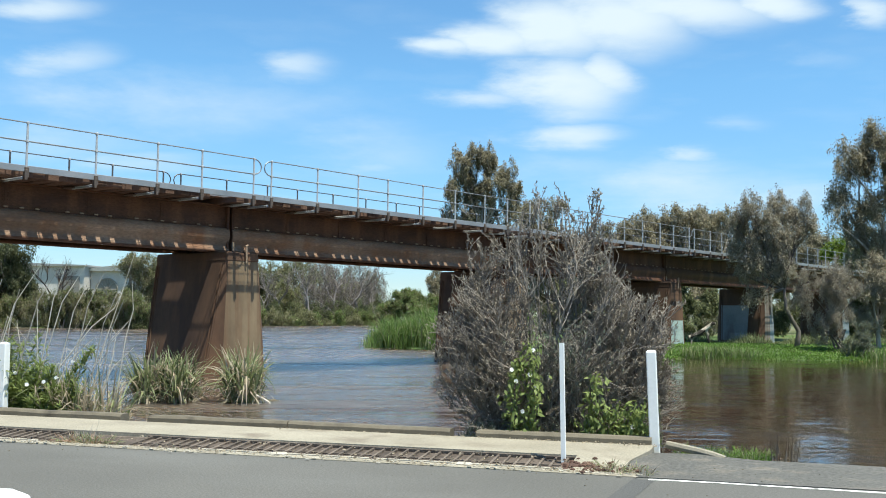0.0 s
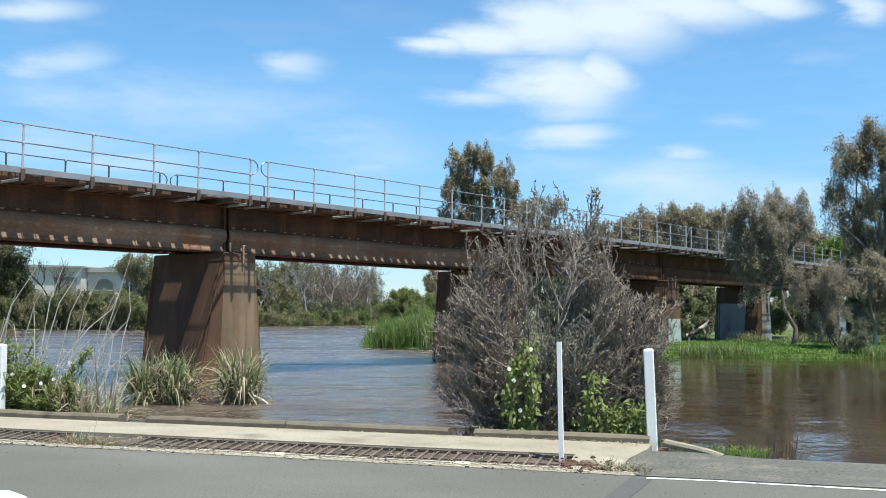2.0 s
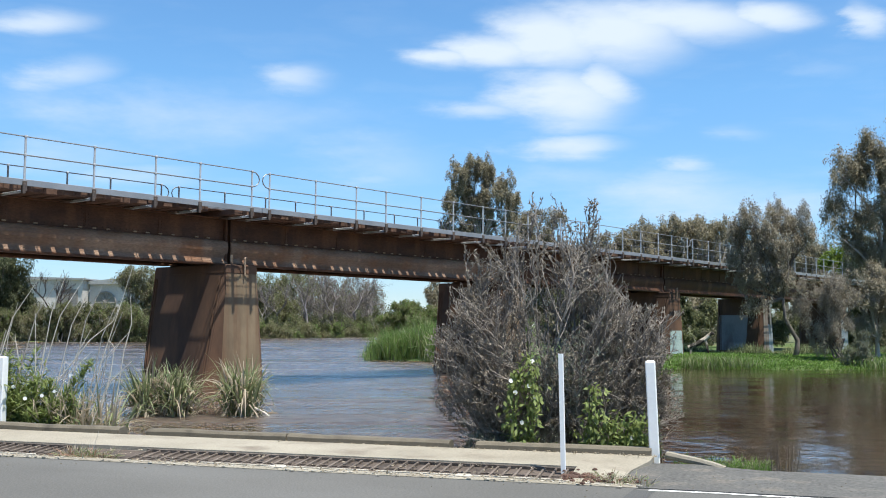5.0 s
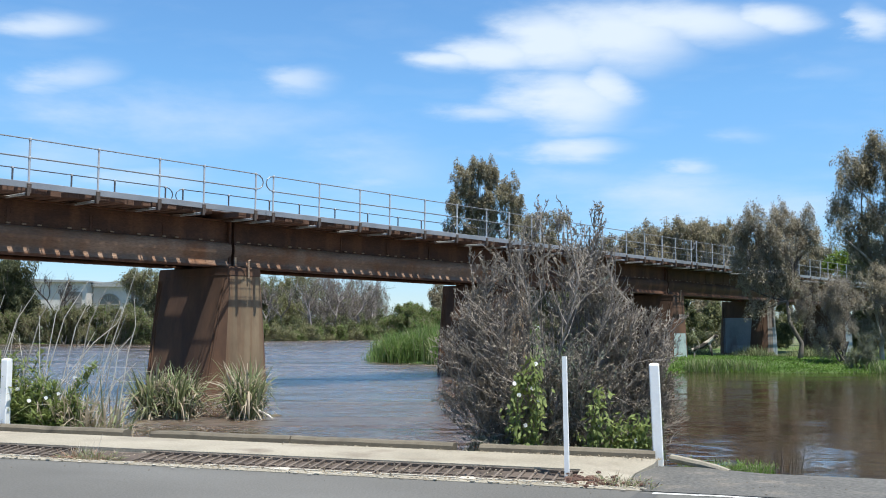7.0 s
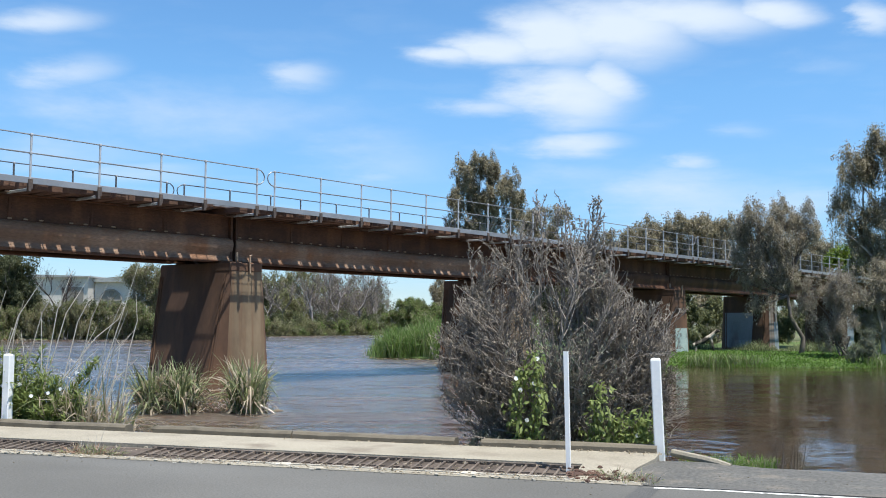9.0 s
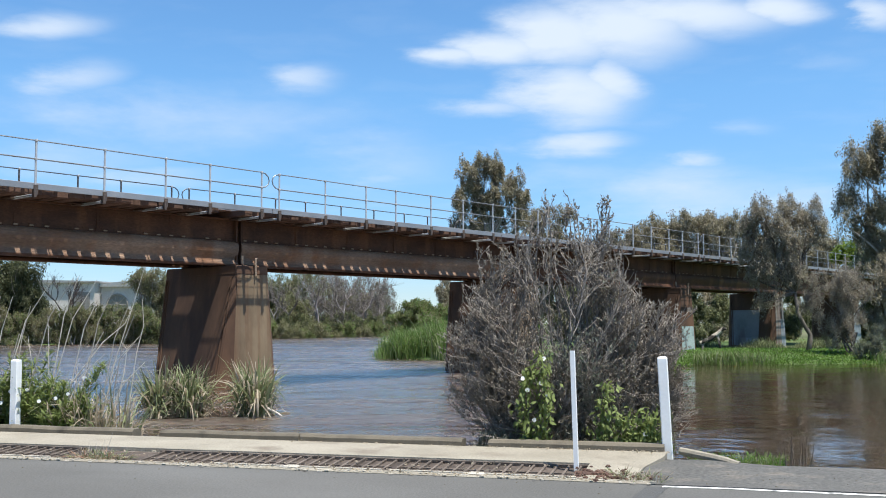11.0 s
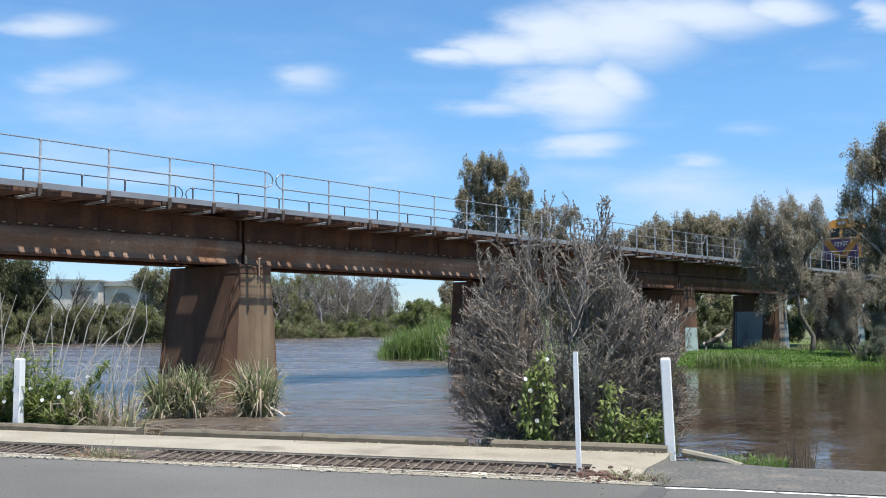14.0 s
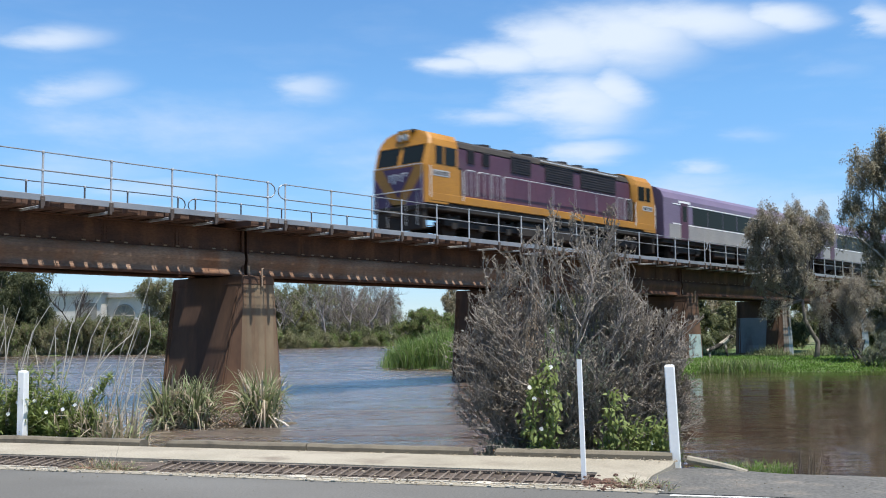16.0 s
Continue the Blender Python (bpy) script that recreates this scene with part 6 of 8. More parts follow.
grown("bank_shrub", "low dense brush along the far water's edge", -28.17, 149.56, [(-0.99, -0.73, 0.48, 1.83, 1.46, 1.24), (0.99, -0.23, 1.0, 1.66, 1.33, 1.33), (0.0, 0.18, 1.95, 1.33, 1.06, 1.16)],
      105, 60, 0.25, ((DARK_LEAF, 0.7), (BANK_LEAF, 0.3)), droop=1.0, category="shrub", stems=3, trunk_r=0.08)
grown("bank_shrub", "low dense brush along the far water's edge", -25.99, 153.91, [(-1.03, -0.76, 0.48, 1.88, 1.5, 1.28), (1.03, -0.23, 1.01, 1.71, 1.37, 1.37), (0.0, 0.18, 1.99, 1.37, 1.1, 1.2)],
      105, 60, 0.25, ((DARK_LEAF, 0.7), (BANK_LEAF, 0.3)), droop=1.0, category="shrub", stems=3, trunk_r=0.08)
grown("bank_shrub", "low dense brush along the far water's edge", -23.30, 158.88, [(-1.06, -0.78, 0.66, 1.94, 1.55, 1.32), (1.06, -0.24, 1.19, 1.76, 1.41, 1.41), (0.0, 0.19, 2.21, 1.41, 1.13, 1.23)],
      105, 60, 0.25, ((BANK_LEAF, 0.65), (DARK_LEAF, 0.35)), droop=1.0, category="shrub", stems=3, trunk_r=0.08)
grown("bank_shrub", "low dense brush along the far water's edge", -20.39, 163.85, [(-1.1, -0.8, 0.83, 2.0, 1.6, 1.37), (1.1, -0.24, 1.39, 1.82, 1.46, 1.46), (0.0, 0.19, 2.45, 1.46, 1.16, 1.28)],
      105, 60, 0.25, ((DARK_LEAF, 0.7), (BANK_LEAF, 0.3)), droop=1.0, category="shrub", stems=3, trunk_r=0.08)
grown("bank_shrub", "low dense brush along the far water's edge", -17.26, 168.82, [(-1.13, -0.82, 1.03, 2.07, 1.65, 1.41), (1.13, -0.25, 1.61, 1.88, 1.5, 1.5), (0.0, 0.2, 2.69, 1.5, 1.2, 1.31)],
      105, 60, 0.25, ((DARK_LEAF, 0.7), (BANK_LEAF, 0.3)), droop=1.0, category="shrub", stems=3, trunk_r=0.08)
grown("bank_shrub", "low dense brush along the far water's edge", -13.90, 173.79, [(-1.16, -0.85, 1.25, 2.12, 1.69, 1.45), (1.16, -0.26, 1.83, 1.93, 1.55, 1.55), (0.0, 0.2, 2.96, 1.55, 1.23, 1.36)],
      105, 60, 0.25, ((BANK_LEAF, 0.65), (DARK_LEAF, 0.35)), droop=1.0, category="shrub", stems=3, trunk_r=0.08)
grown("bank_shrub", "low dense brush along the far water's edge", -11.06, 177.77, [(-1.19, -0.87, 1.66, 2.17, 1.74, 1.48), (1.19, -0.26, 2.26, 1.98, 1.58, 1.58), (0.0, 0.21, 3.4, 1.58, 1.27, 1.38)],
      105, 60, 0.25, ((DARK_LEAF, 0.7), (BANK_LEAF, 0.3)), droop=1.0, category="shrub", stems=3, trunk_r=0.08)
grown("gum_tree", "dark green tree on the far bank", -47.54, 112.00, [(0.31, -0.85, 7.21, 2.12, 1.69, 1.99), (-0.62, -0.33, 4.40, 2.24, 1.99, 2.49), (1.24, 0.33, 3.18, 1.87, 1.99, 2.49), (-2.49, 1.24, 6.24, 2.49, 2.49, 3.11), (-1.24, -0.66, 1.28, 2.49, 1.99, 1.87)],
      850, 65, 0.36, ((DARK_LEAF, 0.95), (BANK_LEAF, 0.05)), trunk_r=0.4, boughs=30, tuft=(0.22, 0.42))
grown("gum_tree", "grey-green gum on the far bank", -35.66, 118.00, [(-0.52, -0.63, 7.22, 1.57, 1.26, 1.57), (0.79, -0.3, 6.06, 1.84, 1.78, 2.23), (0.33, 0.26, 3.43, 1.97, 1.57, 1.97), (2.29, 1.05, 4.76, 1.97, 2.1, 2.62)],
      560, 60, 0.26, ((GUM_LEAF, 0.5), (BANK_LEAF, 0.5)), boughs=14, tuft=(0.2, 0.4))
grown("bank_shrub", "dense green shrub on the far bank", -50.79, 113.00, [(-0.5, -0.6, 0.62, 1.51, 1.21, 1.38), (0.75, -0.17, 1.39, 1.26, 1.0, 1.26), (0.0, 0.22, -0.63, 1.63, 1.31, 1.0)],
      150, 58, 0.27, ((BANK_LEAF, 0.65), (DARK_LEAF, 0.35)), droop=1.2, category="shrub", stems=3, trunk_r=0.1)
grown("bank_shrub", "dense green shrub on the far bank", -43.25, 113.00, [(-0.5, -0.6, -0.04, 1.51, 1.21, 1.38), (0.75, -0.17, 0.73, 1.26, 1.0, 1.26), (0.0, 0.22, -1.29, 1.63, 1.31, 1.0)],
      150, 58, 0.27, ((DARK_LEAF, 0.7), (BANK_LEAF, 0.3)), droop=1.2, category="shrub", stems=3, trunk_r=0.1)
grown("bank_shrub", "dense green shrub on the far bank", -36.66, 113.00, [(-0.5, -0.6, 0.04, 1.51, 1.21, 1.38), (0.75, -0.17, 0.81, 1.26, 1.0, 1.26), (0.0, 0.22, -1.21, 1.63, 1.31, 1.0)],
      150, 58, 0.27, ((BANK_LEAF, 0.65), (DARK_LEAF, 0.35)), droop=1.2, category="shrub", stems=3, trunk_r=0.1)
grown("bank_shrub", "dense green shrub on the far bank", -40.43, 113.00, [(-0.5, -0.6, 2.01, 1.51, 1.21, 1.38), (0.75, -0.17, 2.77, 1.26, 1.0, 1.26), (0.0, 0.22, 0.76, 1.63, 1.31, 1.0)],
      150, 58, 0.27, ((DARK_LEAF, 0.7), (BANK_LEAF, 0.3)), droop=1.2, category="shrub", stems=3, trunk_r=0.1)
grown("bank_shrub", "dense green shrub on the far bank", -34.46, 113.00, [(-0.5, -0.6, 1.32, 1.51, 1.21, 1.38), (0.75, -0.17, 2.09, 1.26, 1.0, 1.26), (0.0, 0.22, 0.08, 1.63, 1.31, 1.0)],
      150, 58, 0.27, ((BANK_LEAF, 0.65), (DARK_LEAF, 0.35)), droop=1.2, category="shrub", stems=3, trunk_r=0.1)
grown("bank_shrub", "dense green shrub on the far bank", -30.92, 115.00, [(-0.51, -0.61, 1.82, 1.53, 1.23, 1.41), (0.77, -0.17, 2.60, 1.28, 1.02, 1.28), (0.0, 0.22, 0.55, 1.66, 1.33, 1.02)],
      150, 58, 0.27, ((DARK_LEAF, 0.7), (BANK_LEAF, 0.3)), droop=1.2, category="shrub", stems=3, trunk_r=0.1)
grown("bank_shrub", "dense green shrub on the far bank", -28.21, 117.00, [(-0.52, -0.62, 1.86, 1.56, 1.25, 1.43), (0.78, -0.17, 2.66, 1.3, 1.04, 1.3), (0.0, 0.23, 0.57, 1.69, 1.35, 1.04)],
      150, 58, 0.27, ((BANK_LEAF, 0.65), (DARK_LEAF, 0.35)), droop=1.2, category="shrub", stems=3, trunk_r=0.1)
grown("bank_shrub", "dense green shrub on the far bank", -24.11, 113.00, [(-0.5, -0.6, 1.89, 1.51, 1.21, 1.38), (0.75, -0.17, 2.66, 1.26, 1.0, 1.26), (0.0, 0.22, 0.64, 1.63, 1.31, 1.0)],
      150, 58, 0.27, ((DARK_LEAF, 0.7), (BANK_LEAF, 0.3)), droop=1.2, category="shrub", stems=3, trunk_r=0.1)
grown("gum_tree", "grey-brown bare-twigged tree on the far bank", -28.41, 171.00, [(-0.95, -0.99, 7.99, 2.28, 1.97, 2.47), (1.33, -0.33, 7.25, 2.09, 1.97, 2.47), (0.0, 0.41, 4.86, 3.04, 2.43, 2.28), (0.38, 0.6, 8.94, 1.52, 1.22, 1.52)],
      260, 60, 0.36, ((GUM_LEAF, 0.3), (BANK_LEAF, 0.5), (DARK_LEAF, 0.2)), trunk_r=0.2, droop=1.6, boughs=22, tuft=(0.16, 0.34), bark=GREY_BARK)
grown("gum_tree", "grey-brown bare-twigged tree on the far bank", -25.42, 180.12, [(-1.0, -1.04, 8.98, 2.41, 2.09, 2.6), (1.4, -0.34, 8.21, 2.2, 2.09, 2.6), (0.0, 0.42, 5.7, 3.2, 2.56, 2.41), (0.4, 0.64, 10.0, 1.6, 1.28, 1.6)],
      260, 60, 0.36, ((GUM_LEAF, 0.35), (BANK_LEAF, 0.65)), trunk_r=0.2, droop=1.6, boughs=22, tuft=(0.16, 0.34), bark=GREY_BARK)
grown("gum_tree", "grey-brown bare-twigged tree on the far bank", -21.84, 188.10, [(-1.05, -1.08, 8.96, 2.51, 2.18, 2.71), (1.46, -0.36, 8.15, 2.3, 2.18, 2.71), (0.0, 0.44, 5.51, 3.34, 2.68, 2.51), (0.42, 0.67, 10.02, 1.68, 1.33, 1.68)],
      190, 60, 0.36, ((TWIG_LEAF, 0.8), (BANK_LEAF, 0.2)), trunk_r=0.2, droop=1.6, boughs=22, tuft=(0.12, 0.28), bark=GREY_BARK)
grown("gum_tree", "grey-brown bare-twigged tree on the far bank", -17.86, 196.08, [(-1.09, -1.13, 9.12, 2.61, 2.27, 2.83), (1.53, -0.38, 8.27, 2.39, 2.27, 2.83), (0.0, 0.47, 5.54, 3.49, 2.79, 2.61), (0.43, 0.7, 10.22, 1.74, 1.39, 1.74)],
      190, 60, 0.36, ((TWIG_LEAF, 0.8), (BANK_LEAF, 0.2)), trunk_r=0.2, droop=1.6, boughs=22, tuft=(0.12, 0.28), bark=GREY_BARK)
grown("gum_tree", "grey-brown bare-twigged tree on the far bank", -14.55, 202.92, [(-1.13, -1.17, 7.85, 2.7, 2.35, 2.93), (1.57, -0.39, 6.98, 2.49, 2.35, 2.93), (0.0, 0.48, 4.14, 3.6, 2.88, 2.7), (0.46, 0.72, 8.99, 1.8, 1.45, 1.8)],
      190, 60, 0.36, ((TWIG_LEAF, 0.8), (BANK_LEAF, 0.2)), trunk_r=0.2, droop=1.6, boughs=22, tuft=(0.12, 0.28), bark=GREY_BARK)
grown("gum_tree", "grey-brown bare-twigged tree on the far bank", -25.87, 168.72, [(-0.93, -0.98, 4.36, 2.25, 1.95, 2.44), (1.31, -0.33, 3.63, 2.06, 1.95, 2.44), (0.0, 0.4, 1.28, 3.0, 2.39, 2.25), (0.38, 0.6, 5.31, 1.5, 1.2, 1.5)],
      260, 60, 0.36, ((GUM_LEAF, 0.35), (BANK_LEAF, 0.65)), trunk_r=0.2, droop=1.6, boughs=22, tuft=(0.16, 0.34), bark=GREY_BARK)
grown("gum_tree", "grey-brown bare-twigged tree on the far bank", -21.57, 173.28, [(-0.96, -1.0, 4.02, 2.31, 2.01, 2.51), (1.35, -0.33, 3.28, 2.12, 2.01, 2.51), (0.0, 0.41, 0.85, 3.08, 2.46, 2.31), (0.39, 0.62, 5.0, 1.54, 1.23, 1.54)],
      190, 60, 0.36, ((TWIG_LEAF, 0.8), (BANK_LEAF, 0.2)), trunk_r=0.2, droop=1.6, boughs=22, tuft=(0.12, 0.28), bark=GREY_BARK)
grown("gum_tree", "grey-brown bare-twigged tree on the far bank", -18.18, 188.10, [(-1.05, -1.08, 4.29, 2.51, 2.18, 2.71), (1.46, -0.36, 3.5, 2.3, 2.18, 2.71), (0.0, 0.44, 0.86, 3.34, 2.68, 2.51), (0.42, 0.67, 5.35, 1.68, 1.33, 1.68)],
      190, 60, 0.36, ((TWIG_LEAF, 0.8), (BANK_LEAF, 0.2)), trunk_r=0.2, droop=1.6, boughs=22, tuft=(0.12, 0.28), bark=GREY_BARK)
grown("gum_tree", "grey-brown bare-twigged tree on the far bank", -31.59, 165.30, [(-0.92, -0.96, 7.9, 2.2, 1.92, 2.38), (1.29, -0.32, 7.19, 2.02, 1.92, 2.38), (0.0, 0.39, 4.87, 2.94, 2.35, 2.2), (0.36, 0.59, 8.83, 1.47, 1.17, 1.47)],
      260, 60, 0.36, ((GUM_LEAF, 0.3), (BANK_LEAF, 0.5), (DARK_LEAF, 0.2)), trunk_r=0.2, droop=1.6, boughs=22, tuft=(0.16, 0.34), bark=GREY_BARK)
grown("gum_tree", "grey-brown bare-twigged tree on the far bank", -34.93, 159.60, [(-0.89, -0.92, 7.62, 2.13, 1.85, 2.3), (1.24, -0.31, 6.94, 1.95, 1.85, 2.3), (0.0, 0.38, 4.71, 2.84, 2.27, 2.13), (0.35, 0.57, 8.52, 1.41, 1.14, 1.41)],
      260, 60, 0.36, ((GUM_LEAF, 0.35), (BANK_LEAF, 0.65)), trunk_r=0.2, droop=1.6, boughs=22, tuft=(0.16, 0.34), bark=GREY_BARK)
grown("gum_tree", "grey-brown bare-twigged tree on the far bank", -29.49, 166.44, [(-0.92, -0.96, 5.19, 2.22, 1.93, 2.41), (1.3, -0.32, 4.49, 2.03, 1.93, 2.41), (0.0, 0.4, 2.16, 2.96, 2.37, 2.22), (0.36, 0.59, 6.14, 1.48, 1.19, 1.48)],
      260, 60, 0.36, ((GUM_LEAF, 0.3), (BANK_LEAF, 0.5), (DARK_LEAF, 0.2)), trunk_r=0.2, droop=1.6, boughs=22, tuft=(0.16, 0.34), bark=GREY_BARK)
grown("gum_tree", "grey-brown bare-twigged tree on the far bank", -19.65, 182.40, [(-1.01, -1.05, 6.21, 2.43, 2.11, 2.63), (1.41, -0.35, 5.43, 2.23, 2.11, 2.63), (0.0, 0.43, 2.88, 3.24, 2.6, 2.43), (0.41, 0.65, 7.25, 1.62, 1.3, 1.62)],
      190, 60, 0.36, ((TWIG_LEAF, 0.8), (BANK_LEAF, 0.2)), trunk_r=0.2, droop=1.6, boughs=22, tuft=(0.12, 0.28), bark=GREY_BARK)
grown("gum_tree", "grey-brown bare-twigged tree on the far bank", -15.32, 191.52, [(-1.06, -1.11, 5.44, 2.55, 2.21, 2.77), (1.49, -0.36, 4.63, 2.34, 2.21, 2.77), (0.0, 0.46, 1.96, 3.41, 2.72, 2.55), (0.42, 0.68, 6.53, 1.7, 1.36, 1.7)],
      190, 60, 0.36, ((TWIG_LEAF, 0.8), (BANK_LEAF, 0.2)), trunk_r=0.2, droop=1.6, boughs=22, tuft=(0.12, 0.28), bark=GREY_BARK)
grown("gum_tree", "olive tree by the far bend of the river", -0.75, 112.00, [(-0.12, -0.55, 5.60, 1.0, 1.1, 1.37), (0.37, -0.25, 3.74, 1.49, 1.49, 1.87), (-0.44, 0.17, 2.17, 1.24, 1.0, 1.24)],
      260, 60, 0.26, ((GUM_LEAF, 0.8), (GREY_LEAF, 0.2)))
grown("bank_shrub", "green shrub behind the reed bed", -4.17, 95.00, [(-0.42, -0.51, 1.66, 1.27, 1.01, 0.95), (0.63, -0.14, 2.09, 1.06, 0.84, 0.9), (0.0, 0.13, 2.29, 0.95, 0.76, 0.74)],
      260, 60, 0.2, ((BANK_LEAF, 0.75), (GRASS_LEAF, 0.25)), droop=0.6, category="shrub", stems=3, trunk_r=0.1)
grown("bank_shrub", "green shrub behind the reed bed", -2.59, 95.00, [(-0.42, -0.51, 2.10, 1.27, 1.01, 0.95), (0.63, -0.14, 2.53, 1.06, 0.84, 0.9), (0.0, 0.13, 2.74, 0.95, 0.76, 0.74)],
      260, 60, 0.2, ((BANK_LEAF, 0.75), (GRASS_LEAF, 0.25)), droop=0.6, category="shrub", stems=3, trunk_r=0.1)
grown("bank_shrub", "green shrub behind the reed bed", -1.00, 95.00, [(-0.42, -0.51, 1.85, 1.27, 1.01, 0.95), (0.63, -0.14, 2.29, 1.06, 0.84, 0.9), (0.0, 0.13, 2.49, 0.95, 0.76, 0.74)],
      260, 60, 0.2, ((BANK_LEAF, 0.75), (GRASS_LEAF, 0.25)), droop=0.6, category="shrub", stems=3, trunk_r=0.1)
grown("bank_shrub", "green shrub behind the reed bed", 0.84, 95.00, [(-0.42, -0.51, 2.14, 1.27, 1.01, 0.95), (0.63, -0.14, 2.57, 1.06, 0.84, 0.9), (0.0, 0.13, 2.78, 0.95, 0.76, 0.74)],
      260, 60, 0.2, ((BANK_LEAF, 0.75), (GRASS_LEAF, 0.25)), droop=0.6, category="shrub", stems=3, trunk_r=0.1)
grown("bank_shrub", "green shrub behind the reed bed", -3.38, 95.00, [(-0.42, -0.51, 2.61, 1.27, 1.01, 0.95), (0.63, -0.14, 3.05, 1.06, 0.84, 0.9), (0.0, 0.13, 3.25, 0.95, 0.76, 0.74)],
      260, 60, 0.2, ((BANK_LEAF, 0.75), (GRASS_LEAF, 0.25)), droop=0.6, category="shrub", stems=3, trunk_r=0.1)
grown("bank_shrub", "green shrub in the scrub beyond the bridge", 11.04, 92.00, [(-0.31, -0.53, 1.84, 1.12, 1.06, 1.33), (0.72, -0.16, 3.07, 1.02, 0.98, 1.23), (0.0, 0.14, 4.50, 0.92, 0.82, 1.02)],
      100, 60, 0.34, ((BANK_LEAF, 0.6), (DARK_LEAF, 0.4)), droop=1.0, category="shrub", stems=3, trunk_r=0.1)
grown("bank_shrub", "green shrub in the scrub beyond the bridge", 13.76, 96.00, [(-0.32, -0.55, 1.88, 1.17, 1.11, 1.39), (0.75, -0.17, 2.80, 1.07, 1.02, 1.28), (0.0, 0.14, 4.39, 0.96, 0.85, 1.07)],
      100, 60, 0.34, ((DARK_LEAF, 0.7), (BANK_LEAF, 0.3)), droop=1.0, category="shrub", stems=3, trunk_r=0.1)
grown("bank_shrub", "green shrub in the scrub beyond the bridge", 16.67, 100.00, [(-0.33, -0.58, 1.92, 1.22, 1.16, 1.44), (0.78, -0.18, 2.49, 1.11, 1.07, 1.33), (0.0, 0.15, 4.26, 1.0, 0.89, 1.11)],
      100, 60, 0.34, ((DARK_LEAF, 0.7), (BANK_LEAF, 0.3)), droop=1.0, category="shrub", stems=3, trunk_r=0.1)
grown("bank_shrub", "green shrub in the scrub beyond the bridge", 19.76, 104.00, [(-0.35, -0.6, 1.97, 1.27, 1.2, 1.5), (0.81, -0.18, 3.31, 1.16, 1.11, 1.39), (0.0, 0.15, 4.11, 1.04, 0.92, 1.16)],
      100, 60, 0.34, ((BANK_LEAF, 0.6), (DARK_LEAF, 0.4)), droop=1.0, category="shrub", stems=3, trunk_r=0.1)
grown("bank_shrub", "green shrub in the scrub beyond the bridge", 19.63, 92.00, [(-0.31, -0.53, 1.94, 1.12, 1.06, 1.33), (0.72, -0.16, 2.77, 1.02, 0.98, 1.23), (0.0, 0.14, 4.50, 0.92, 0.82, 1.02)],
      100, 60, 0.34, ((DARK_LEAF, 0.7), (BANK_LEAF, 0.3)), droop=1.0, category="shrub", stems=3, trunk_r=0.1)
grown("bank_shrub", "green shrub in the scrub beyond the bridge", 22.72, 96.00, [(-0.32, -0.55, 1.99, 1.17, 1.11, 1.39), (0.75, -0.17, 2.48, 1.07, 1.02, 1.28), (0.0, 0.14, 4.39, 0.96, 0.85, 1.07)],
      100, 60, 0.34, ((DARK_LEAF, 0.7), (BANK_LEAF, 0.3)), droop=1.0, category="shrub", stems=3, trunk_r=0.1)
grown("bank_shrub", "green shrub in the scrub beyond the bridge", 26.00, 100.00, [(-0.33, -0.58, 2.04, 1.22, 1.16, 1.44), (0.78, -0.18, 3.27, 1.11, 1.07, 1.33), (0.0, 0.15, 4.26, 1.0, 0.89, 1.11)],
      100, 60, 0.34, ((BANK_LEAF, 0.6), (DARK_LEAF, 0.4)), droop=1.0, category="shrub", stems=3, trunk_r=0.1)
grown("bank_shrub", "green shrub in the scrub beyond the bridge", 29.47, 104.00, [(-0.35, -0.6, 2.09, 1.27, 1.2, 1.5), (0.81, -0.18, 2.97, 1.16, 1.11, 1.39), (0.0, 0.15, 4.11, 1.04, 0.92, 1.16)],
      100, 60, 0.34, ((DARK_LEAF, 0.7), (BANK_LEAF, 0.3)), droop=1.0, category="shrub", stems=3, trunk_r=0.1)
grown("bank_shrub", "green shrub in the scrub beyond the bridge", 28.21, 92.00, [(-0.31, -0.53, 2.04, 1.12, 1.06, 1.33), (0.72, -0.16, 2.47, 1.02, 0.98, 1.23), (0.0, 0.14, 4.50, 0.92, 0.82, 1.02)],
      100, 60, 0.34, ((DARK_LEAF, 0.7), (BANK_LEAF, 0.3)), droop=1.0, category="shrub", stems=3, trunk_r=0.1)
grown("bank_shrub", "green shrub in the scrub beyond the bridge", 31.68, 96.00, [(-0.32, -0.55, 2.10, 1.17, 1.11, 1.39), (0.75, -0.17, 3.23, 1.07, 1.02, 1.28), (0.0, 0.14, 4.39, 0.96, 0.85, 1.07)],
      100, 60, 0.34, ((BANK_LEAF, 0.6), (DARK_LEAF, 0.4)), droop=1.0, category="shrub", stems=3, trunk_r=0.1)
grown("bank_shrub", "green shrub in the scrub beyond the bridge", 35.33, 100.00, [(-0.33, -0.58, 2.15, 1.22, 1.16, 1.44), (0.78, -0.18, 2.94, 1.11, 1.07, 1.33), (0.0, 0.15, 4.26, 1.0, 0.89, 1.11)],
      100, 60, 0.34, ((DARK_LEAF, 0.7), (BANK_LEAF, 0.3)), droop=1.0, category="shrub", stems=3, trunk_r=0.1)
grown("bank_shrub", "green shrub in the scrub beyond the bridge", 39.17, 104.00, [(-0.35, -0.6, 2.20, 1.27, 1.2, 1.5), (0.81, -0.18, 2.62, 1.16, 1.11, 1.39), (0.0, 0.15, 5.16, 1.04, 0.92, 1.16)],
      100, 60, 0.34, ((DARK_LEAF, 0.7), (BANK_LEAF, 0.3)), droop=1.0, category="shrub", stems=3, trunk_r=0.1)
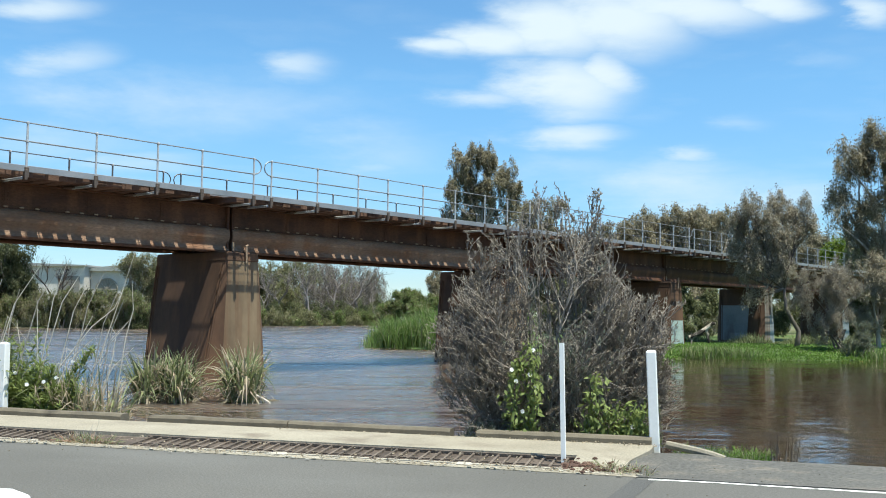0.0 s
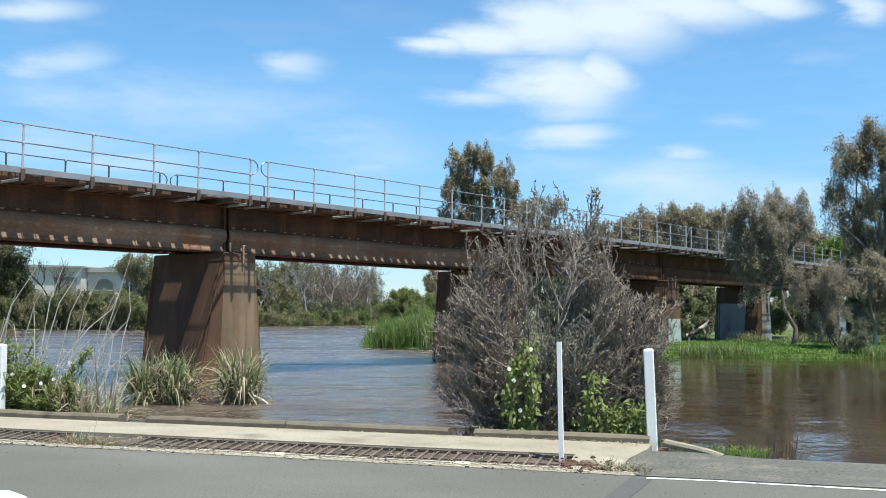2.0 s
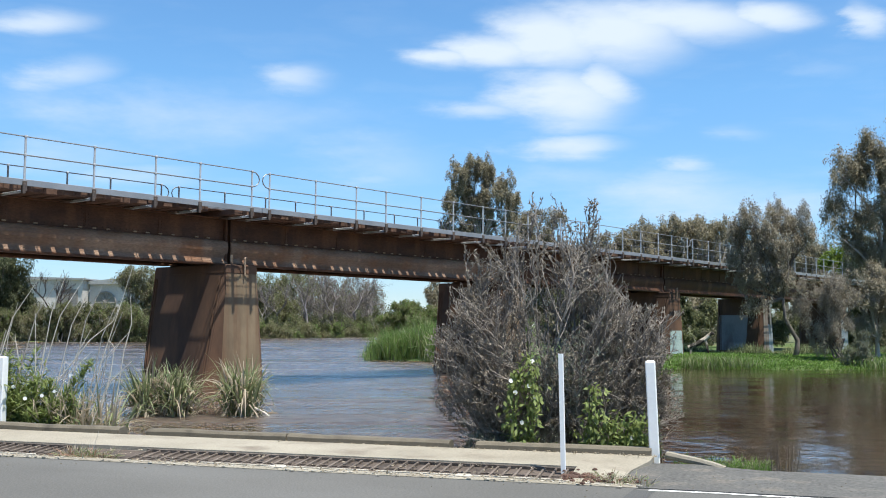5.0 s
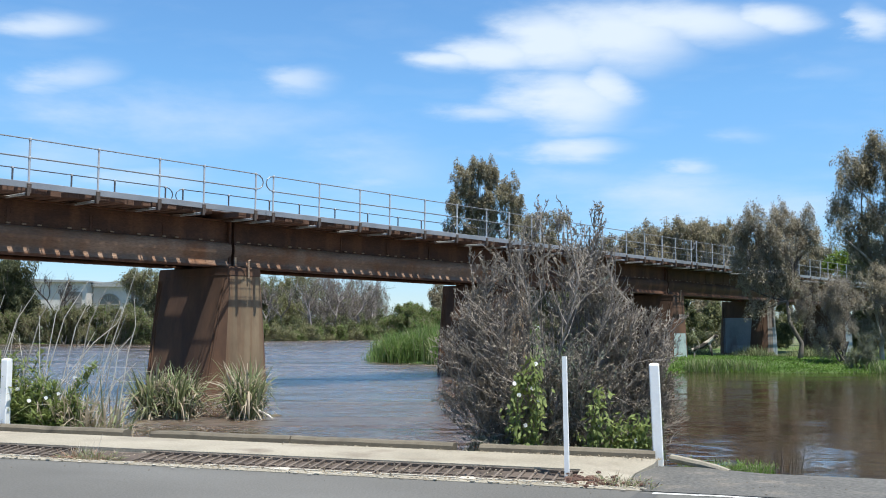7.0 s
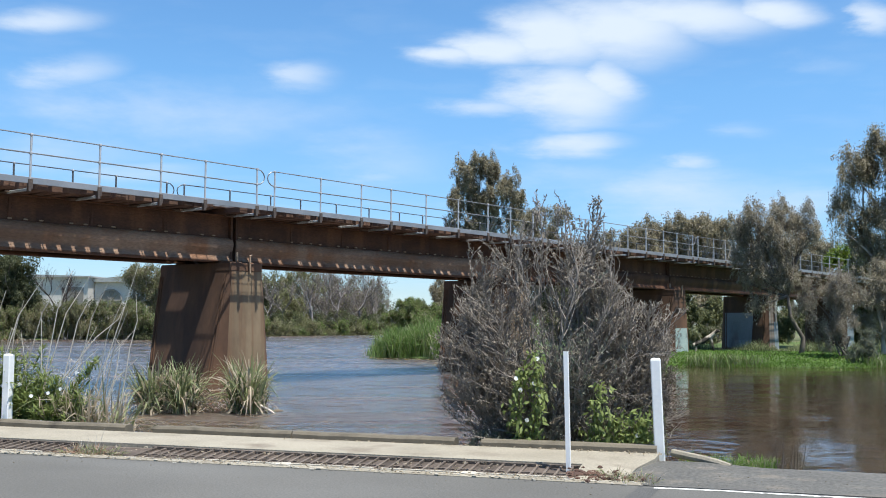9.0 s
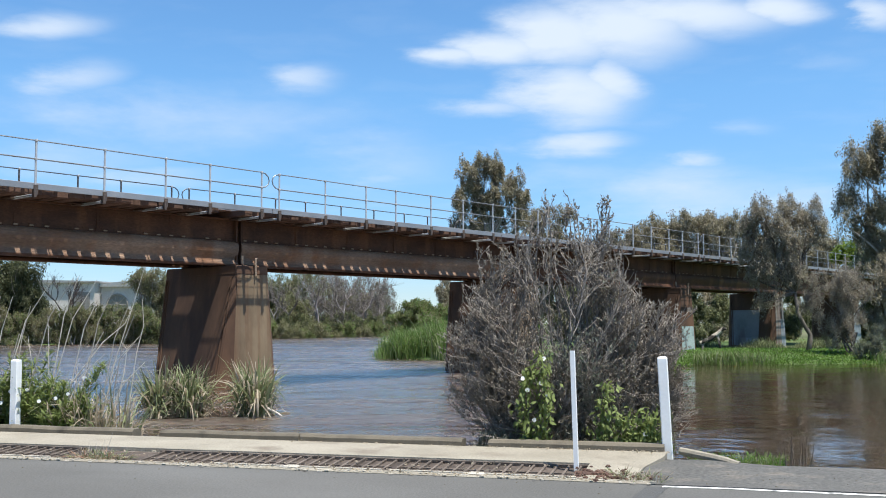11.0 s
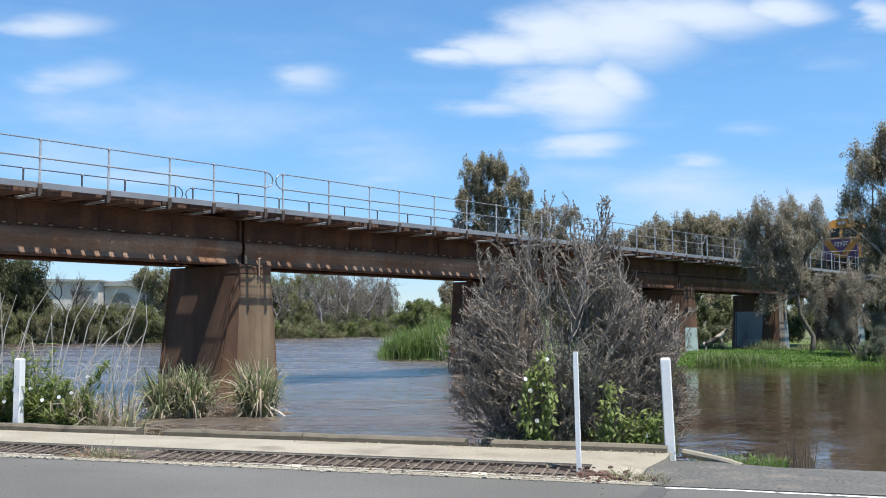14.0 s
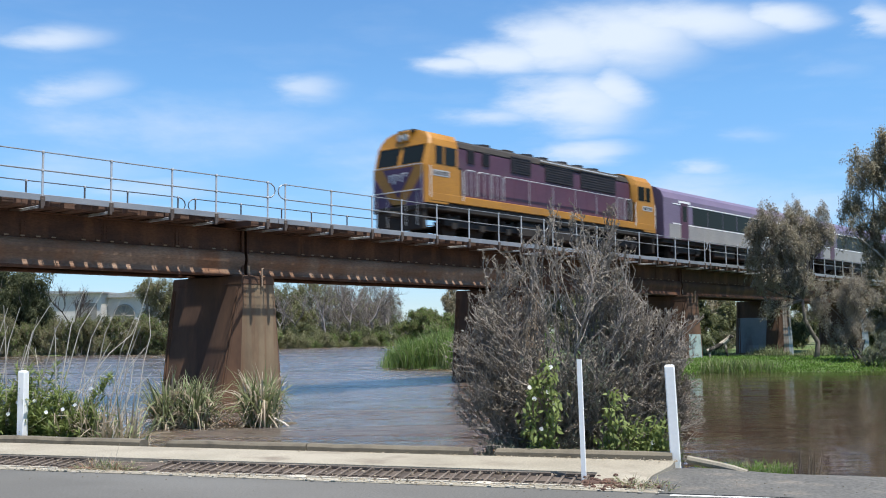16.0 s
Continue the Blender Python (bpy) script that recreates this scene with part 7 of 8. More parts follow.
grown("bank_shrub", "green shrub in the scrub beyond the bridge", 36.80, 92.00, [(-0.31, -0.53, 2.15, 1.12, 1.06, 1.33), (0.72, -0.16, 3.18, 1.02, 0.98, 1.23), (0.0, 0.14, 4.50, 0.92, 0.82, 1.02)],
      100, 60, 0.34, ((BANK_LEAF, 0.6), (DARK_LEAF, 0.4)), droop=1.0, category="shrub", stems=3, trunk_r=0.1)
grown("bank_shrub", "green shrub in the scrub beyond the bridge", 40.64, 96.00, [(-0.32, -0.55, 2.21, 1.17, 1.11, 1.39), (0.75, -0.17, 2.91, 1.07, 1.02, 1.28), (0.0, 0.14, 4.40, 0.96, 0.85, 1.07)],
      100, 60, 0.34, ((DARK_LEAF, 0.7), (BANK_LEAF, 0.3)), droop=1.0, category="shrub", stems=3, trunk_r=0.1)
grown("bank_shrub", "green shrub in the scrub beyond the bridge", 44.67, 100.00, [(-0.33, -0.58, 2.26, 1.22, 1.16, 1.44), (0.78, -0.18, 2.61, 1.11, 1.07, 1.33), (0.0, 0.15, 4.27, 1.0, 0.89, 1.11)],
      100, 60, 0.34, ((DARK_LEAF, 0.7), (BANK_LEAF, 0.3)), droop=1.0, category="shrub", stems=3, trunk_r=0.1)


def build_woods():
    # far woods that close the horizon
    n = 420
    a = RNG.uniform(-0.9, 0.9, n)
    r = RNG.uniform(262, 330, n)
    c = np.stack([r * np.sin(a), r * np.cos(a), RNG.uniform(1.5, 5.5, n)], 1)
    per = 130
    cs = np.repeat(c, per, 0)
    off = np.clip(RNG.normal(size=cs.shape), -1.7, 1.7) * np.array([4.0, 4.0, 1.5])
    L = RNG.uniform(0.4, 0.9, len(cs))
    g = darts(cs + off, RNG.normal(size=cs.shape) + np.array([0, 0, -0.4]), L, L * 0.5)
    ob = part("far_woods", leaf_mesh("far_woods", [(g, DARK_LEAF)], 3), None)
    tagged(ob, "dark green woods along the horizon", "woods", kind="stuff")


def bare_tree(label, x, y, height, width, bark, seed):
    """A leafless tree: limbs fork again and again into fine twigs."""
    rnd = random.Random(seed)
    z = floor_z(x, y)
    t = thing("bare_tree", label, "tree", pose(x, y, z))
    trunk, twigs = Shape(), Shape()

    def fork(p, d, length, r, level):
        end = p + d * length
        mid = p.lerp(end, 0.5) + Vector((rnd.gauss(0, 1), rnd.gauss(0, 1), rnd.gauss(0, 0.5))) * length * 0.07
        (trunk if level < 2 else twigs).tube([p, mid, end], [r, r * 0.85, r * 0.7], 6 if level < 2 else 4, cap=False)
        if level > 5:
            return
        for _ in range(3 if level < 5 else 2):
            way = d + Vector((rnd.gauss(0, 1) * width, rnd.gauss(0, 1) * width, rnd.gauss(0.25, 0.25)))
            fork(end if rnd.random() < 0.6 else mid, way.normalized(), length * rnd.uniform(0.55, 0.85), r * 0.6, level + 1)

    fork(Vector((0, 0, -0.3)), Vector((0, 0, 1)), height * 0.27, height * 0.015, 0)
    part("trunk", trunk, bark, t, smooth=True, fix=False)
    part("branchwork", twigs, bark if bark is WET_BARK else DUN_TWIG, t, "fine leafless twigs", smooth=True, fix=False)


def build_bare_trees():
    for i, (x, y, h, w, bark) in enumerate(((-43.3, 114, 10.6, 0.46, WET_BARK), (-25.2, 157, 13.0, 0.5, GREY_BARK), (-27.0, 154, 12.0, 0.5, GREY_BARK), (-15.0, 175, 15.5, 0.62, LILAC_BARK), (-12.6, 178, 14.0, 0.62, LILAC_BARK), (-18.0, 169, 15.0, 0.6, LILAC_BARK), (-21.5, 163, 14.0, 0.55, LILAC_BARK))):
        bare_tree("dark leafless tree on the far bank" if bark is WET_BARK else "pale grey leafless tree on the far bank", x, y, h, w, bark, 40 + i)


def build_brush():
    # close undergrowth under the far trees
    rnd = random.Random(5)
    for i in range(26):
        u = i / 25
        x, y = -36 + 27.5 * u, 127 + 52 * u + rnd.uniform(-1, 3)
        z = floor_z(x, y)
        h = rnd.uniform(1.8, 3.8)
        blobs = [(rnd.uniform(-1, 1), rnd.uniform(-0.6, 0.6), h * rnd.uniform(0.35, 0.85), rnd.uniform(1.0, 1.8), 1.0, h * rnd.uniform(0.35, 0.5)) for _ in range(4)]
        leafy = ((BANK_LEAF, 0.65), (GUM_LEAF, 0.35)) if i % 3 else ((GRASS_LEAF, 0.3), (BANK_LEAF, 0.7))
        tree("bank_shrub", "close olive undergrowth below the far trees", pose(x, y, z), blobs, 120, 60, 0.24, leafy, droop=0.8, category="shrub", stems=3, trunk_r=0.07, twigs=False)


def build_shore_brush():
    # tall olive brush that overhangs the far water's edge
    rnd = random.Random(12)
    for i in range(16):
        x = -57.0 + 1.55 * i
        y = 110.9 + min(0, x + 41) * 0.36 + rnd.uniform(0, 1.8)
        h = rnd.uniform(3.3, 4.5) * (1.0 if i != 9 else 0.85)
        blobs = [(rnd.uniform(-0.9, 0.9), rnd.uniform(-0.6, 0.6), WATER_Z + h * f, rnd.uniform(1.1, 1.6), 1.0, h * rnd.uniform(0.16, 0.24)) for f in (0.15, 0.3, 0.45, 0.6, 0.75, 0.85)]
        leafy = (((BANK_LEAF, 0.55), (GUM_LEAF, 0.3), (GRASS_LEAF, 0.15)), ((BANK_LEAF, 0.6), (DARK_LEAF, 0.25), (GUM_LEAF, 0.15)), ((BANK_LEAF, 0.45), (GUM_LEAF, 0.55)))[i % 3]
        grown("bank_shrub", "tall olive brush overhanging the far water's edge", x, y, blobs, 190, 60, 0.2, leafy, droop=1.4, category="shrub", stems=3, trunk_r=0.07, twigs=False, boughs=10, tuft=(0.26, 0.5))
    # green bushes that close the reed bed to landward
    for i in range(6):
        x, y = -1.6 + 1.35 * i, 71 + rnd.uniform(0, 5)
        h = rnd.uniform(2.4, 3.3)
        blobs = [(rnd.uniform(-0.7, 0.7), rnd.uniform(-0.5, 0.5), WATER_Z + h * f, rnd.uniform(0.8, 1.1), 0.8, h * rnd.uniform(0.16, 0.24)) for f in (0.2, 0.45, 0.65, 0.85)]
        grown("bank_shrub", "soft green bush behind the reed bed", x, y, blobs, 150, 60, 0.15, ((BANK_LEAF, 0.5), (GRASS_LEAF, 0.3), (GUM_LEAF, 0.2)), droop=1.0, category="shrub", stems=3, trunk_r=0.06, twigs=False, boughs=10, tuft=(0.26, 0.5))


def build_scrub():
    # dark low scrub beyond the bridge, over the lawn
    rnd = random.Random(8)
    for i in range(16):
        x, y = 9 + 2.3 * i, 80 + rnd.uniform(-2, 6)
        z = floor_z(x, y)
        h = rnd.uniform(1.3, 2.4)
        blobs = [(rnd.uniform(-1, 1), rnd.uniform(-0.6, 0.6), h * rnd.uniform(0.3, 0.8), rnd.uniform(0.9, 1.4), 0.9, h * rnd.uniform(0.35, 0.5)) for _ in range(4)]
        leafy = ((BANK_LEAF, 0.5), (DARK_LEAF, 0.5)) if i % 3 else ((DARK_LEAF, 0.6), (GUM_LEAF, 0.4))
        tree("bank_shrub", "dark low scrub on the bank beyond the bridge", pose(x, y, z), blobs, 120, 60, 0.2, leafy, droop=0.8, category="shrub", stems=3, trunk_r=0.06, twigs=False)


def build_shrub():
    """The big half-bare shrub behind the kerb: a fan of stems that fork into twigs with leafy tips."""
    x0, y0 = 1.47, 13.2
    z0 = floor_z(x0, y0)
    shrub = thing("grey_shrub", "large grey half-bare shrub growing behind the kerb", "shrub", pose(x0, y0, z0))
    rnd = random.Random(31)
    wood, fine = Shape(), Shape()
    fingers = []
    levels = (-0.6, 0.0, 0.4, 0.87, 1.3, 1.5, 1.7, 1.85, 2.1, 2.3, 2.55, 2.7, 3.3)
    west = (1.2, 1.38, 1.42, 1.64, 1.6, 1.5, 1.34, 1.24, 1.2, 1.2, 1.12, 0.5, 0.42)
    east = (1.5, 1.6, 1.54, 1.42, 1.36, 1.52, 1.6, 1.08, 0.66, 0.52, 0.46, 0.46, 0.55)

    def room(p, slack=1.0):
        """Whether a tip keeps to the lobed outline of the bush."""
        z = p.z + z0
        half = float(np.interp(z, levels, west if p.x < 0 else east))
        half *= slack * (1 + 0.07 * math.sin(9 * z + p.x * 2) + 0.05 * math.sin(23 * z))
        return abs(p.x) < half and -0.95 < p.y < 1.0

    def bent(a, b, sag, n):
        a, b = Vector(a), Vector(b)
        d = (b - a).length
        w = [Vector((rnd.gauss(0, 1), rnd.gauss(0, 1), rnd.gauss(0, 0.6))) * sag * d for _ in range(2)]
        out = []
        for i in range(n):
            t = i / (n - 1)
            out.append(a.lerp(b, t) + w[0] * math.sin(math.pi * t) + w[1] * math.sin(2 * math.pi * t) * 0.6)
        return out

    def shoot(path, lo, reach, wide):
        """A side branch that leaves a path past its share lo."""
        t = rnd.uniform(lo, 0.98) * (len(path) - 1)
        i = min(int(t), len(path) - 2)
        s = path[i].lerp(path[i + 1], t - i)
        along = (path[i + 1] - path[i]).normalized()
        out = along + Vector((rnd.gauss(0, wide), rnd.gauss(0, wide), rnd.gauss(0.12, wide * 0.6)))
        out.normalize()
        return bent(s, s + out * reach * rnd.uniform(0.55, 1.25), 0.08, 5)

    tips = []
    for i in range(58):
        z = rnd.choice((0.45, 0.75, 1.0, 1.2, 1.4, 1.55, 1.65, 1.8, 1.95, 2.1, 2.25, 2.4, 2.5)) + rnd.uniform(-0.1, 0.1)
        half_w, half_e = float(np.interp(z, levels, west)), float(np.interp(z, levels, east))
        x = rnd.uniform(-half_w, half_e) if i % 2 else rnd.choice((-half_w, half_e)) * rnd.uniform(0.8, 0.97)
        deep = 0.85 * math.sqrt(max(0.05, 1 - (x / (half_w if x < 0 else half_e)) ** 2))
        tips.append((x, rnd.uniform(-deep, deep * 0.6), z))
    # low growth spreads towards the kerb
    for _ in range(20):
        z = rnd.uniform(0.1, 1.15)
        x = rnd.uniform(-1.25, 1.4)
        tips.append((x, -0.85 * math.sqrt(max(0.1, 1 - (x / 1.55) ** 2)) * rnd.uniform(0.7, 1.0), z))
    # bare shoots that stand over the crown
    crown = [(-0.42, 0.0, 2.85), (-0.3, -0.1, 2.98), (-0.12, 0.1, 3.2), (-0.02, 0.0, 2.9), (0.1, -0.1, 2.85), (0.3, 0.0, 2.65), (0.38, -0.2, 2.78), (0.46, -0.1, 2.95), (0.55, -0.2, 2.98), (0.5, -0.3, 2.85), (0.62, 0.0, 2.7), (0.42, -0.3, 2.5), (0.7, -0.2, 2.45)]
    for k, (x, y, z) in enumerate(tips + crown):
        tall = k >= len(tips)
        foot = Vector((x * 0.28 + rnd.gauss(0, 0.08), y * 0.25 + rnd.gauss(0, 0.08), -0.1))
        top = Vector((x, y, z - z0))
        knee = Vector((foot.x + (x - foot.x) * 0.42, foot.y + (y - foot.y) * 0.42, (z - z0) * rnd.uniform(0.42, 0.58)))
        path = bent(foot, knee, 0.05, 5) + bent(knee, top, 0.06, 7)[1:]
        n = len(path)
        r = rnd.uniform(0.008, 0.017)
        wood.tube(path, [r * (1 - 0.85 * q / (n - 1)) + 0.0025 for q in range(n)], 5, cap=False)
        if tall:
            fingers += [path[-3:], path[-2:]]
        for _ in range(12 if tall else rnd.choice((12, 16, 20))):
            b1 = shoot(path, 0.5 if tall else 0.22, 0.28 if tall else 0.62, 0.45)
            if not room(b1[-1], 1.7 if tall else 1.0):
                continue
            fine.tube(b1, [0.0085, 0.007, 0.0055, 0.004, 0.003], 4, cap=False)
            bare = rnd.random() < (0.2 if b1[-1].y < -0.35 else 0.06)
            if not bare:
                fingers.append(b1[2:])
            for _ in range(2 if tall else 6):
                b2 = shoot(b1, 0.25, 0.14 if tall else 0.27, 0.5)
                if room(b2[-1], 1.8 if tall else 1.06):
                    fine.tube(b2[::2], [0.0045, 0.0035, 0.0025], 3, cap=False)
                    if not bare:
                        fingers.append(b2)
    # bare pale branches reach across the face of the bush
    for xa, za, xb, zb in ((0.2, 0.2, 1.35, 0.35), (0.4, 0.6, 1.4, 0.85), (0.1, 0.6, 1.1, 1.15), (-0.2, 0.3, -1.2, 0.85), (-0.1, 0.8, -1.1, 1.3), (0.2, 1.0, 0.5, 2.4), (-0.1, 0.9, -0.55, 2.1), (0.35, 0.2, 1.3, -0.05), (0.25, 0.9, 0.75, 2.0), (-0.3, 0.1, -1.2, 0.35), (0.3, 1.2, 0.6, 2.5), (0.0, 0.5, 0.7, 1.4), (0.3, 0.1, 1.45, 0.5), (0.5, 0.0, 1.5, 0.15), (0.4, 0.3, 1.3, 0.65), (0.2, 0.3, 1.15, 0.2), (0.6, 0.4, 1.45, 0.3), (-0.2, 0.0, -1.1, 0.15), (0.0, 0.3, 0.85, 0.6)):
        path = bent((xa, -0.5, za - z0), (xb, -0.72, zb - z0), 0.05, 8)
        wood.tube(path, [0.0085 - 0.0008 * q for q in range(8)], 5, cap=False)
        for _ in range(9):
            tw = shoot(path, 0.3, 0.3, 0.5)
            fine.tube(tw, [0.006, 0.005, 0.004, 0.003, 0.002], 4, cap=False)
    part("stemwork", wood, SHRUB_BARK, shrub, "grey-brown stems", smooth=True, fix=False)
    part("branchwork", fine, GREY_TWIG, shrub, "thin bare grey twigs", smooth=True, fix=False)
    base, way, green = [], [], []
    for f in fingers:
        p = np.array([tuple(q) for q in f])
        n = int(np.interp(p[-1][2] + z0, (0.9, 1.7), (12, 9)))
        t = (len(p) - 1.001) * RNG.beta(1.5, 1.0, n)
        i = t.astype(int)
        d = p[i + 1] - p[i]
        b = p[i] + d * (t - i)[:, None]
        d = d / (np.linalg.norm(d, axis=1, keepdims=True) + 1e-9)
        base.append(b + RNG.normal(size=(n, 3)) * 0.005)
        way.append(d * 0.9 + RNG.normal(size=(n, 3)) * 0.55 + np.array([0, 0, 0.15]))
        c = p[-1]
        inside = math.exp(-((c[0] - 0.1) / 0.5) ** 2 - ((c[2] + z0 - 0.9) / 0.7) ** 2)
        green.append(np.full(n, RNG.uniform() < 0.7 * inside))
    base, way, green = np.concatenate(base), np.concatenate(way), np.concatenate(green)
    L = RNG.uniform(0.026, 0.066, len(base))
    leaf = darts(base, way, L, L * 0.4).reshape(-1, 3, 3)
    part("foliage", leaf_mesh("foliage", [(leaf[~green].reshape(-1, 3), SHRUB_LEAF), (leaf[green].reshape(-1, 3), SAGE_LEAF)], 3), None, shrub, "sparse dull grey-brown leaves")
    SWAY[shrub] = (x0, y0, z0, 0.45)
    return shrub


def flower_mesh():
    s = Shape()
    n = 10
    ring = [(0.027 * math.cos(2 * math.pi * i / n), 0.027 * math.sin(2 * math.pi * i / n), 0.02 + 0.004 * (i % 2)) for i in range(n)]
    inner = [(0.015 * math.cos(2 * math.pi * i / n), 0.012 * math.sin(2 * math.pi * i / n), 0.004) for i in range(n)]
    neck = [(0.006 * math.cos(2 * math.pi * i / n), 0.006 * math.sin(2 * math.pi * i / n), -0.03) for i in range(n)]
    s.loft([ring, inner, neck], cap=True)
    return s.mesh("flower", PETAL)


def build_vines():
    flower = flower_mesh()
    spots = [(0.82, 12.15, 0.85), (0.88, 12.15, 0.72), (1.04, 12.15, 0.80), (1.11, 12.15, 0.67), (0.95, 12.15, 0.37), (1.83, 12.15, 0.37), (2.26, 12.15, 0.2), (1.08, 12.17, 1.08)]
    runs = [([(0.88, 12.20, -0.1), (0.86, 12.15, 0.35), (0.85, 12.15, 0.7), (0.95, 12.20, 0.95)], 0.09, 330), ([(1.02, 12.20, -0.1), (1.08, 12.13, 0.3), (1.1, 12.13, 0.7), (1.05, 12.20, 1.15)], 0.1, 420),
            ([(1.62, 12.20, -0.1), (1.75, 12.15, 0.25), (1.82, 12.15, 0.6), (1.86, 12.20, 0.8)], 0.085, 230), ([(1.9, 12.20, -0.1), (2.1, 12.15, 0.12), (2.3, 12.15, 0.25), (2.45, 12.20, 0.1)], 0.15, 420), ([(1.4, 12.20, -0.1), (1.6, 12.15, 0.05), (1.9, 12.15, 0.1), (2.2, 12.20, 0.05)], 0.13, 300), ([(0.7, 12.25, -0.1), (1.2, 12.20, 0.0), (1.6, 12.20, 0.05)], 0.09, 200), ([(1.5, 12.2, -0.1), (1.75, 12.12, 0.15), (2.0, 12.1, 0.35), (2.2, 12.15, 0.36)], 0.17, 300), ([(2.05, 12.2, -0.1), (2.15, 12.1, 0.1), (2.35, 12.1, 0.3), (2.4, 12.15, 0.45)], 0.1, 240)]
    vine = thing("climbing_vine", "green climbing vine with white trumpet flowers in the shrub", "vine", pose(0, 0, 0))
    stem = Shape()
    gs = []
    for path, r, n in runs:
        stem.tube(path, 0.008, 5)
        p = np.array(path)
        t = RNG.uniform(0, len(p) - 1.001, n)
        i = t.astype(int)
        c = p[i] + (p[i + 1] - p[i]) * (t - i)[:, None] + RNG.normal(size=(n, 3)) * np.array([r * 0.6, 0.07, r * 0.5])
        L = RNG.uniform(0.05, 0.11, n)
        gs.append((blades(c, RNG.normal(size=(n, 3)) * 0.6 + np.array([0, -0.3, -0.8]), L, L * 0.42), VINE_LEAF))
    part("stem", stem, VINE_LEAF, vine)
    part("foliage", leaf_mesh("foliage", gs), None, vine)
    for x, y, z in spots:
        part("flower", flower, None, vine, "white trumpet flower", at=pose(x, y - 0.06, z, 80 + random.uniform(-20, 20), 0, random.uniform(-30, 30)))


def build_weeds():
    """Leafy weeds, dry canes and reeds on the bank behind the kerb."""
    clump = thing("weed_clump", "leafy green weeds with white flowers behind the kerb", "weeds", pose(-5.6, 14.78, -0.2))
    # leafy stems lean to one side; long leaves stand along each
    stem, g1, g2 = Shape(), [], []
    for i in range(420):
        x = random.uniform(-2.9, 0.2)
        y = random.uniform(-0.35, 0.45)
        h = (0.72 + 0.42 * math.sin(x * 2.3 + 0.6) ** 2) * random.uniform(0.5, 1.2) * (1 if x < -0.1 else 0.65)
        lean = random.uniform(-0.1, 0.45)
        path = curve((x, y, -0.15), (x + lean * h, y + random.uniform(-0.15, 0.15), h), 0.06, 5)
        stem.tube(path, [0.006, 0.005, 0.005, 0.004, 0.003], 4, cap=False)
        p = np.array([tuple(q) for q in path])
        n = int(40 * h) + 10
        t = RNG.uniform(0.8, 3.999, n)
        k = t.astype(int)
        at = p[k] + (p[k + 1] - p[k]) * (t - k)[:, None]
        rows = ribbons(at, RNG.uniform(0, 2 * np.pi, n), RNG.uniform(-0.2, 1.3, n), RNG.uniform(0.09, 0.19, n), RNG.uniform(0.02, 0.04, n), RNG.uniform(0.2, 1.6, n), 3)
        (g1 if random.random() < 0.72 else g2).append(rows)
    spray = np.array([(0.04 + 0.033 * i, 0.0, 0.42 + 0.046 * i) for i in range(16)])
    at = np.repeat(spray, 14, 0) + RNG.normal(size=(224, 3)) * 0.03
    g1.append(ribbons(at, RNG.uniform(0, 2 * np.pi, 224), RNG.uniform(0.1, 1.4, 224), RNG.uniform(0.07, 0.15, 224), RNG.uniform(0.02, 0.032, 224), RNG.uniform(0.2, 1.2, 224), 3))
    stem.tube([(-0.25, 0, -0.1), (0.06, 0, 0.45), (0.54, 0, 1.12)], [0.01, 0.008, 0.004], 5)
    part("stalkwork", stem, VINE_LEAF, clump, smooth=True, fix=False)
    part("foliage", ribbon_mesh("foliage", [(np.concatenate(g1), WEED_LEAF), (np.concatenate(g2), VINE_LEAF)]), None, clump)
    fm = flower_mesh()
    for x, z in ((-0.62, 0.78), (-0.38, 0.8), (-0.22, 0.64), (0.02, 0.68), (0.2, 0.74), (0.42, 0.97), (-0.05, 0.28), (-0.75, 0.62), (-1.05, 0.75)):
        part("flower", fm, None, clump, "white trumpet flower", at=pose(x, -0.4, z, 80, 0, random.uniform(-30, 30)))

    dry = thing("dry_reed_clump", "pale dry reed canes leaning behind the kerb", "reeds", pose(-4.8, 14.85, -0.4))
    for i in range(36):
        x = -2.6 + 2.5 * ((i * 0.618) % 1.0)
        h = random.uniform(1.3, 2.7) - 0.25 * abs(x + 1.2)
        l = random.uniform(0.1, 0.75) * (1 if i % 5 else -0.3)
        y = random.uniform(-0.2, 0.3)
        p = [(x, y, 0), (x + l * 0.22, y, h * 0.4), (x + l * 0.6, y, h * 0.78), (x + l * 1.1, y, h)]
        if i % 9 == 1:
            # a broken cane hangs over
            p[3] = (x + l * 0.6 + random.uniform(0.15, 0.3), y, h * random.uniform(0.6, 0.7))
        part("cane", Shape().tube(p, [0.0095, 0.0085, 0.0065, 0.0035], 5), DRY_STALK if i % 4 else DRY_GREY, dry)
    # a tall forked pair of canes
    for p in ([(-0.3, 0, 0.5), (-0.12, 0, 1.35), (0.05, 0, 1.9), (0.3, 0, 2.75)], [(-0.75, 0, 1.05), (-0.3, 0, 1.65), (0.02, 0, 1.92), (0.1, 0, 2.1)], [(-0.1, 0, 0.6), (0.02, 0, 1.2), (0.06, 0, 1.55), (-0.02, 0, 1.65)], [(0.1, 0, 0.7), (0.2, 0, 1.5), (0.3, 0, 1.9), (0.27, 0, 2.3)]):
        part("cane", Shape().tube(p, [0.009, 0.008, 0.006, 0.003], 5), DRY_STALK, dry)
    spots = [(-0.95 + 0.12 * i, 0.1 * math.sin(i), 0.05) for i in range(9)]
    g = sedge(spots, 480, 0.1, 1.15, 0.03, 0.9, ((DRY_LEAF, 0.75, 1.2), (TUFT_LEAF, 0.25, 0.8)), 5, 2.0, (0.9, 1.5))
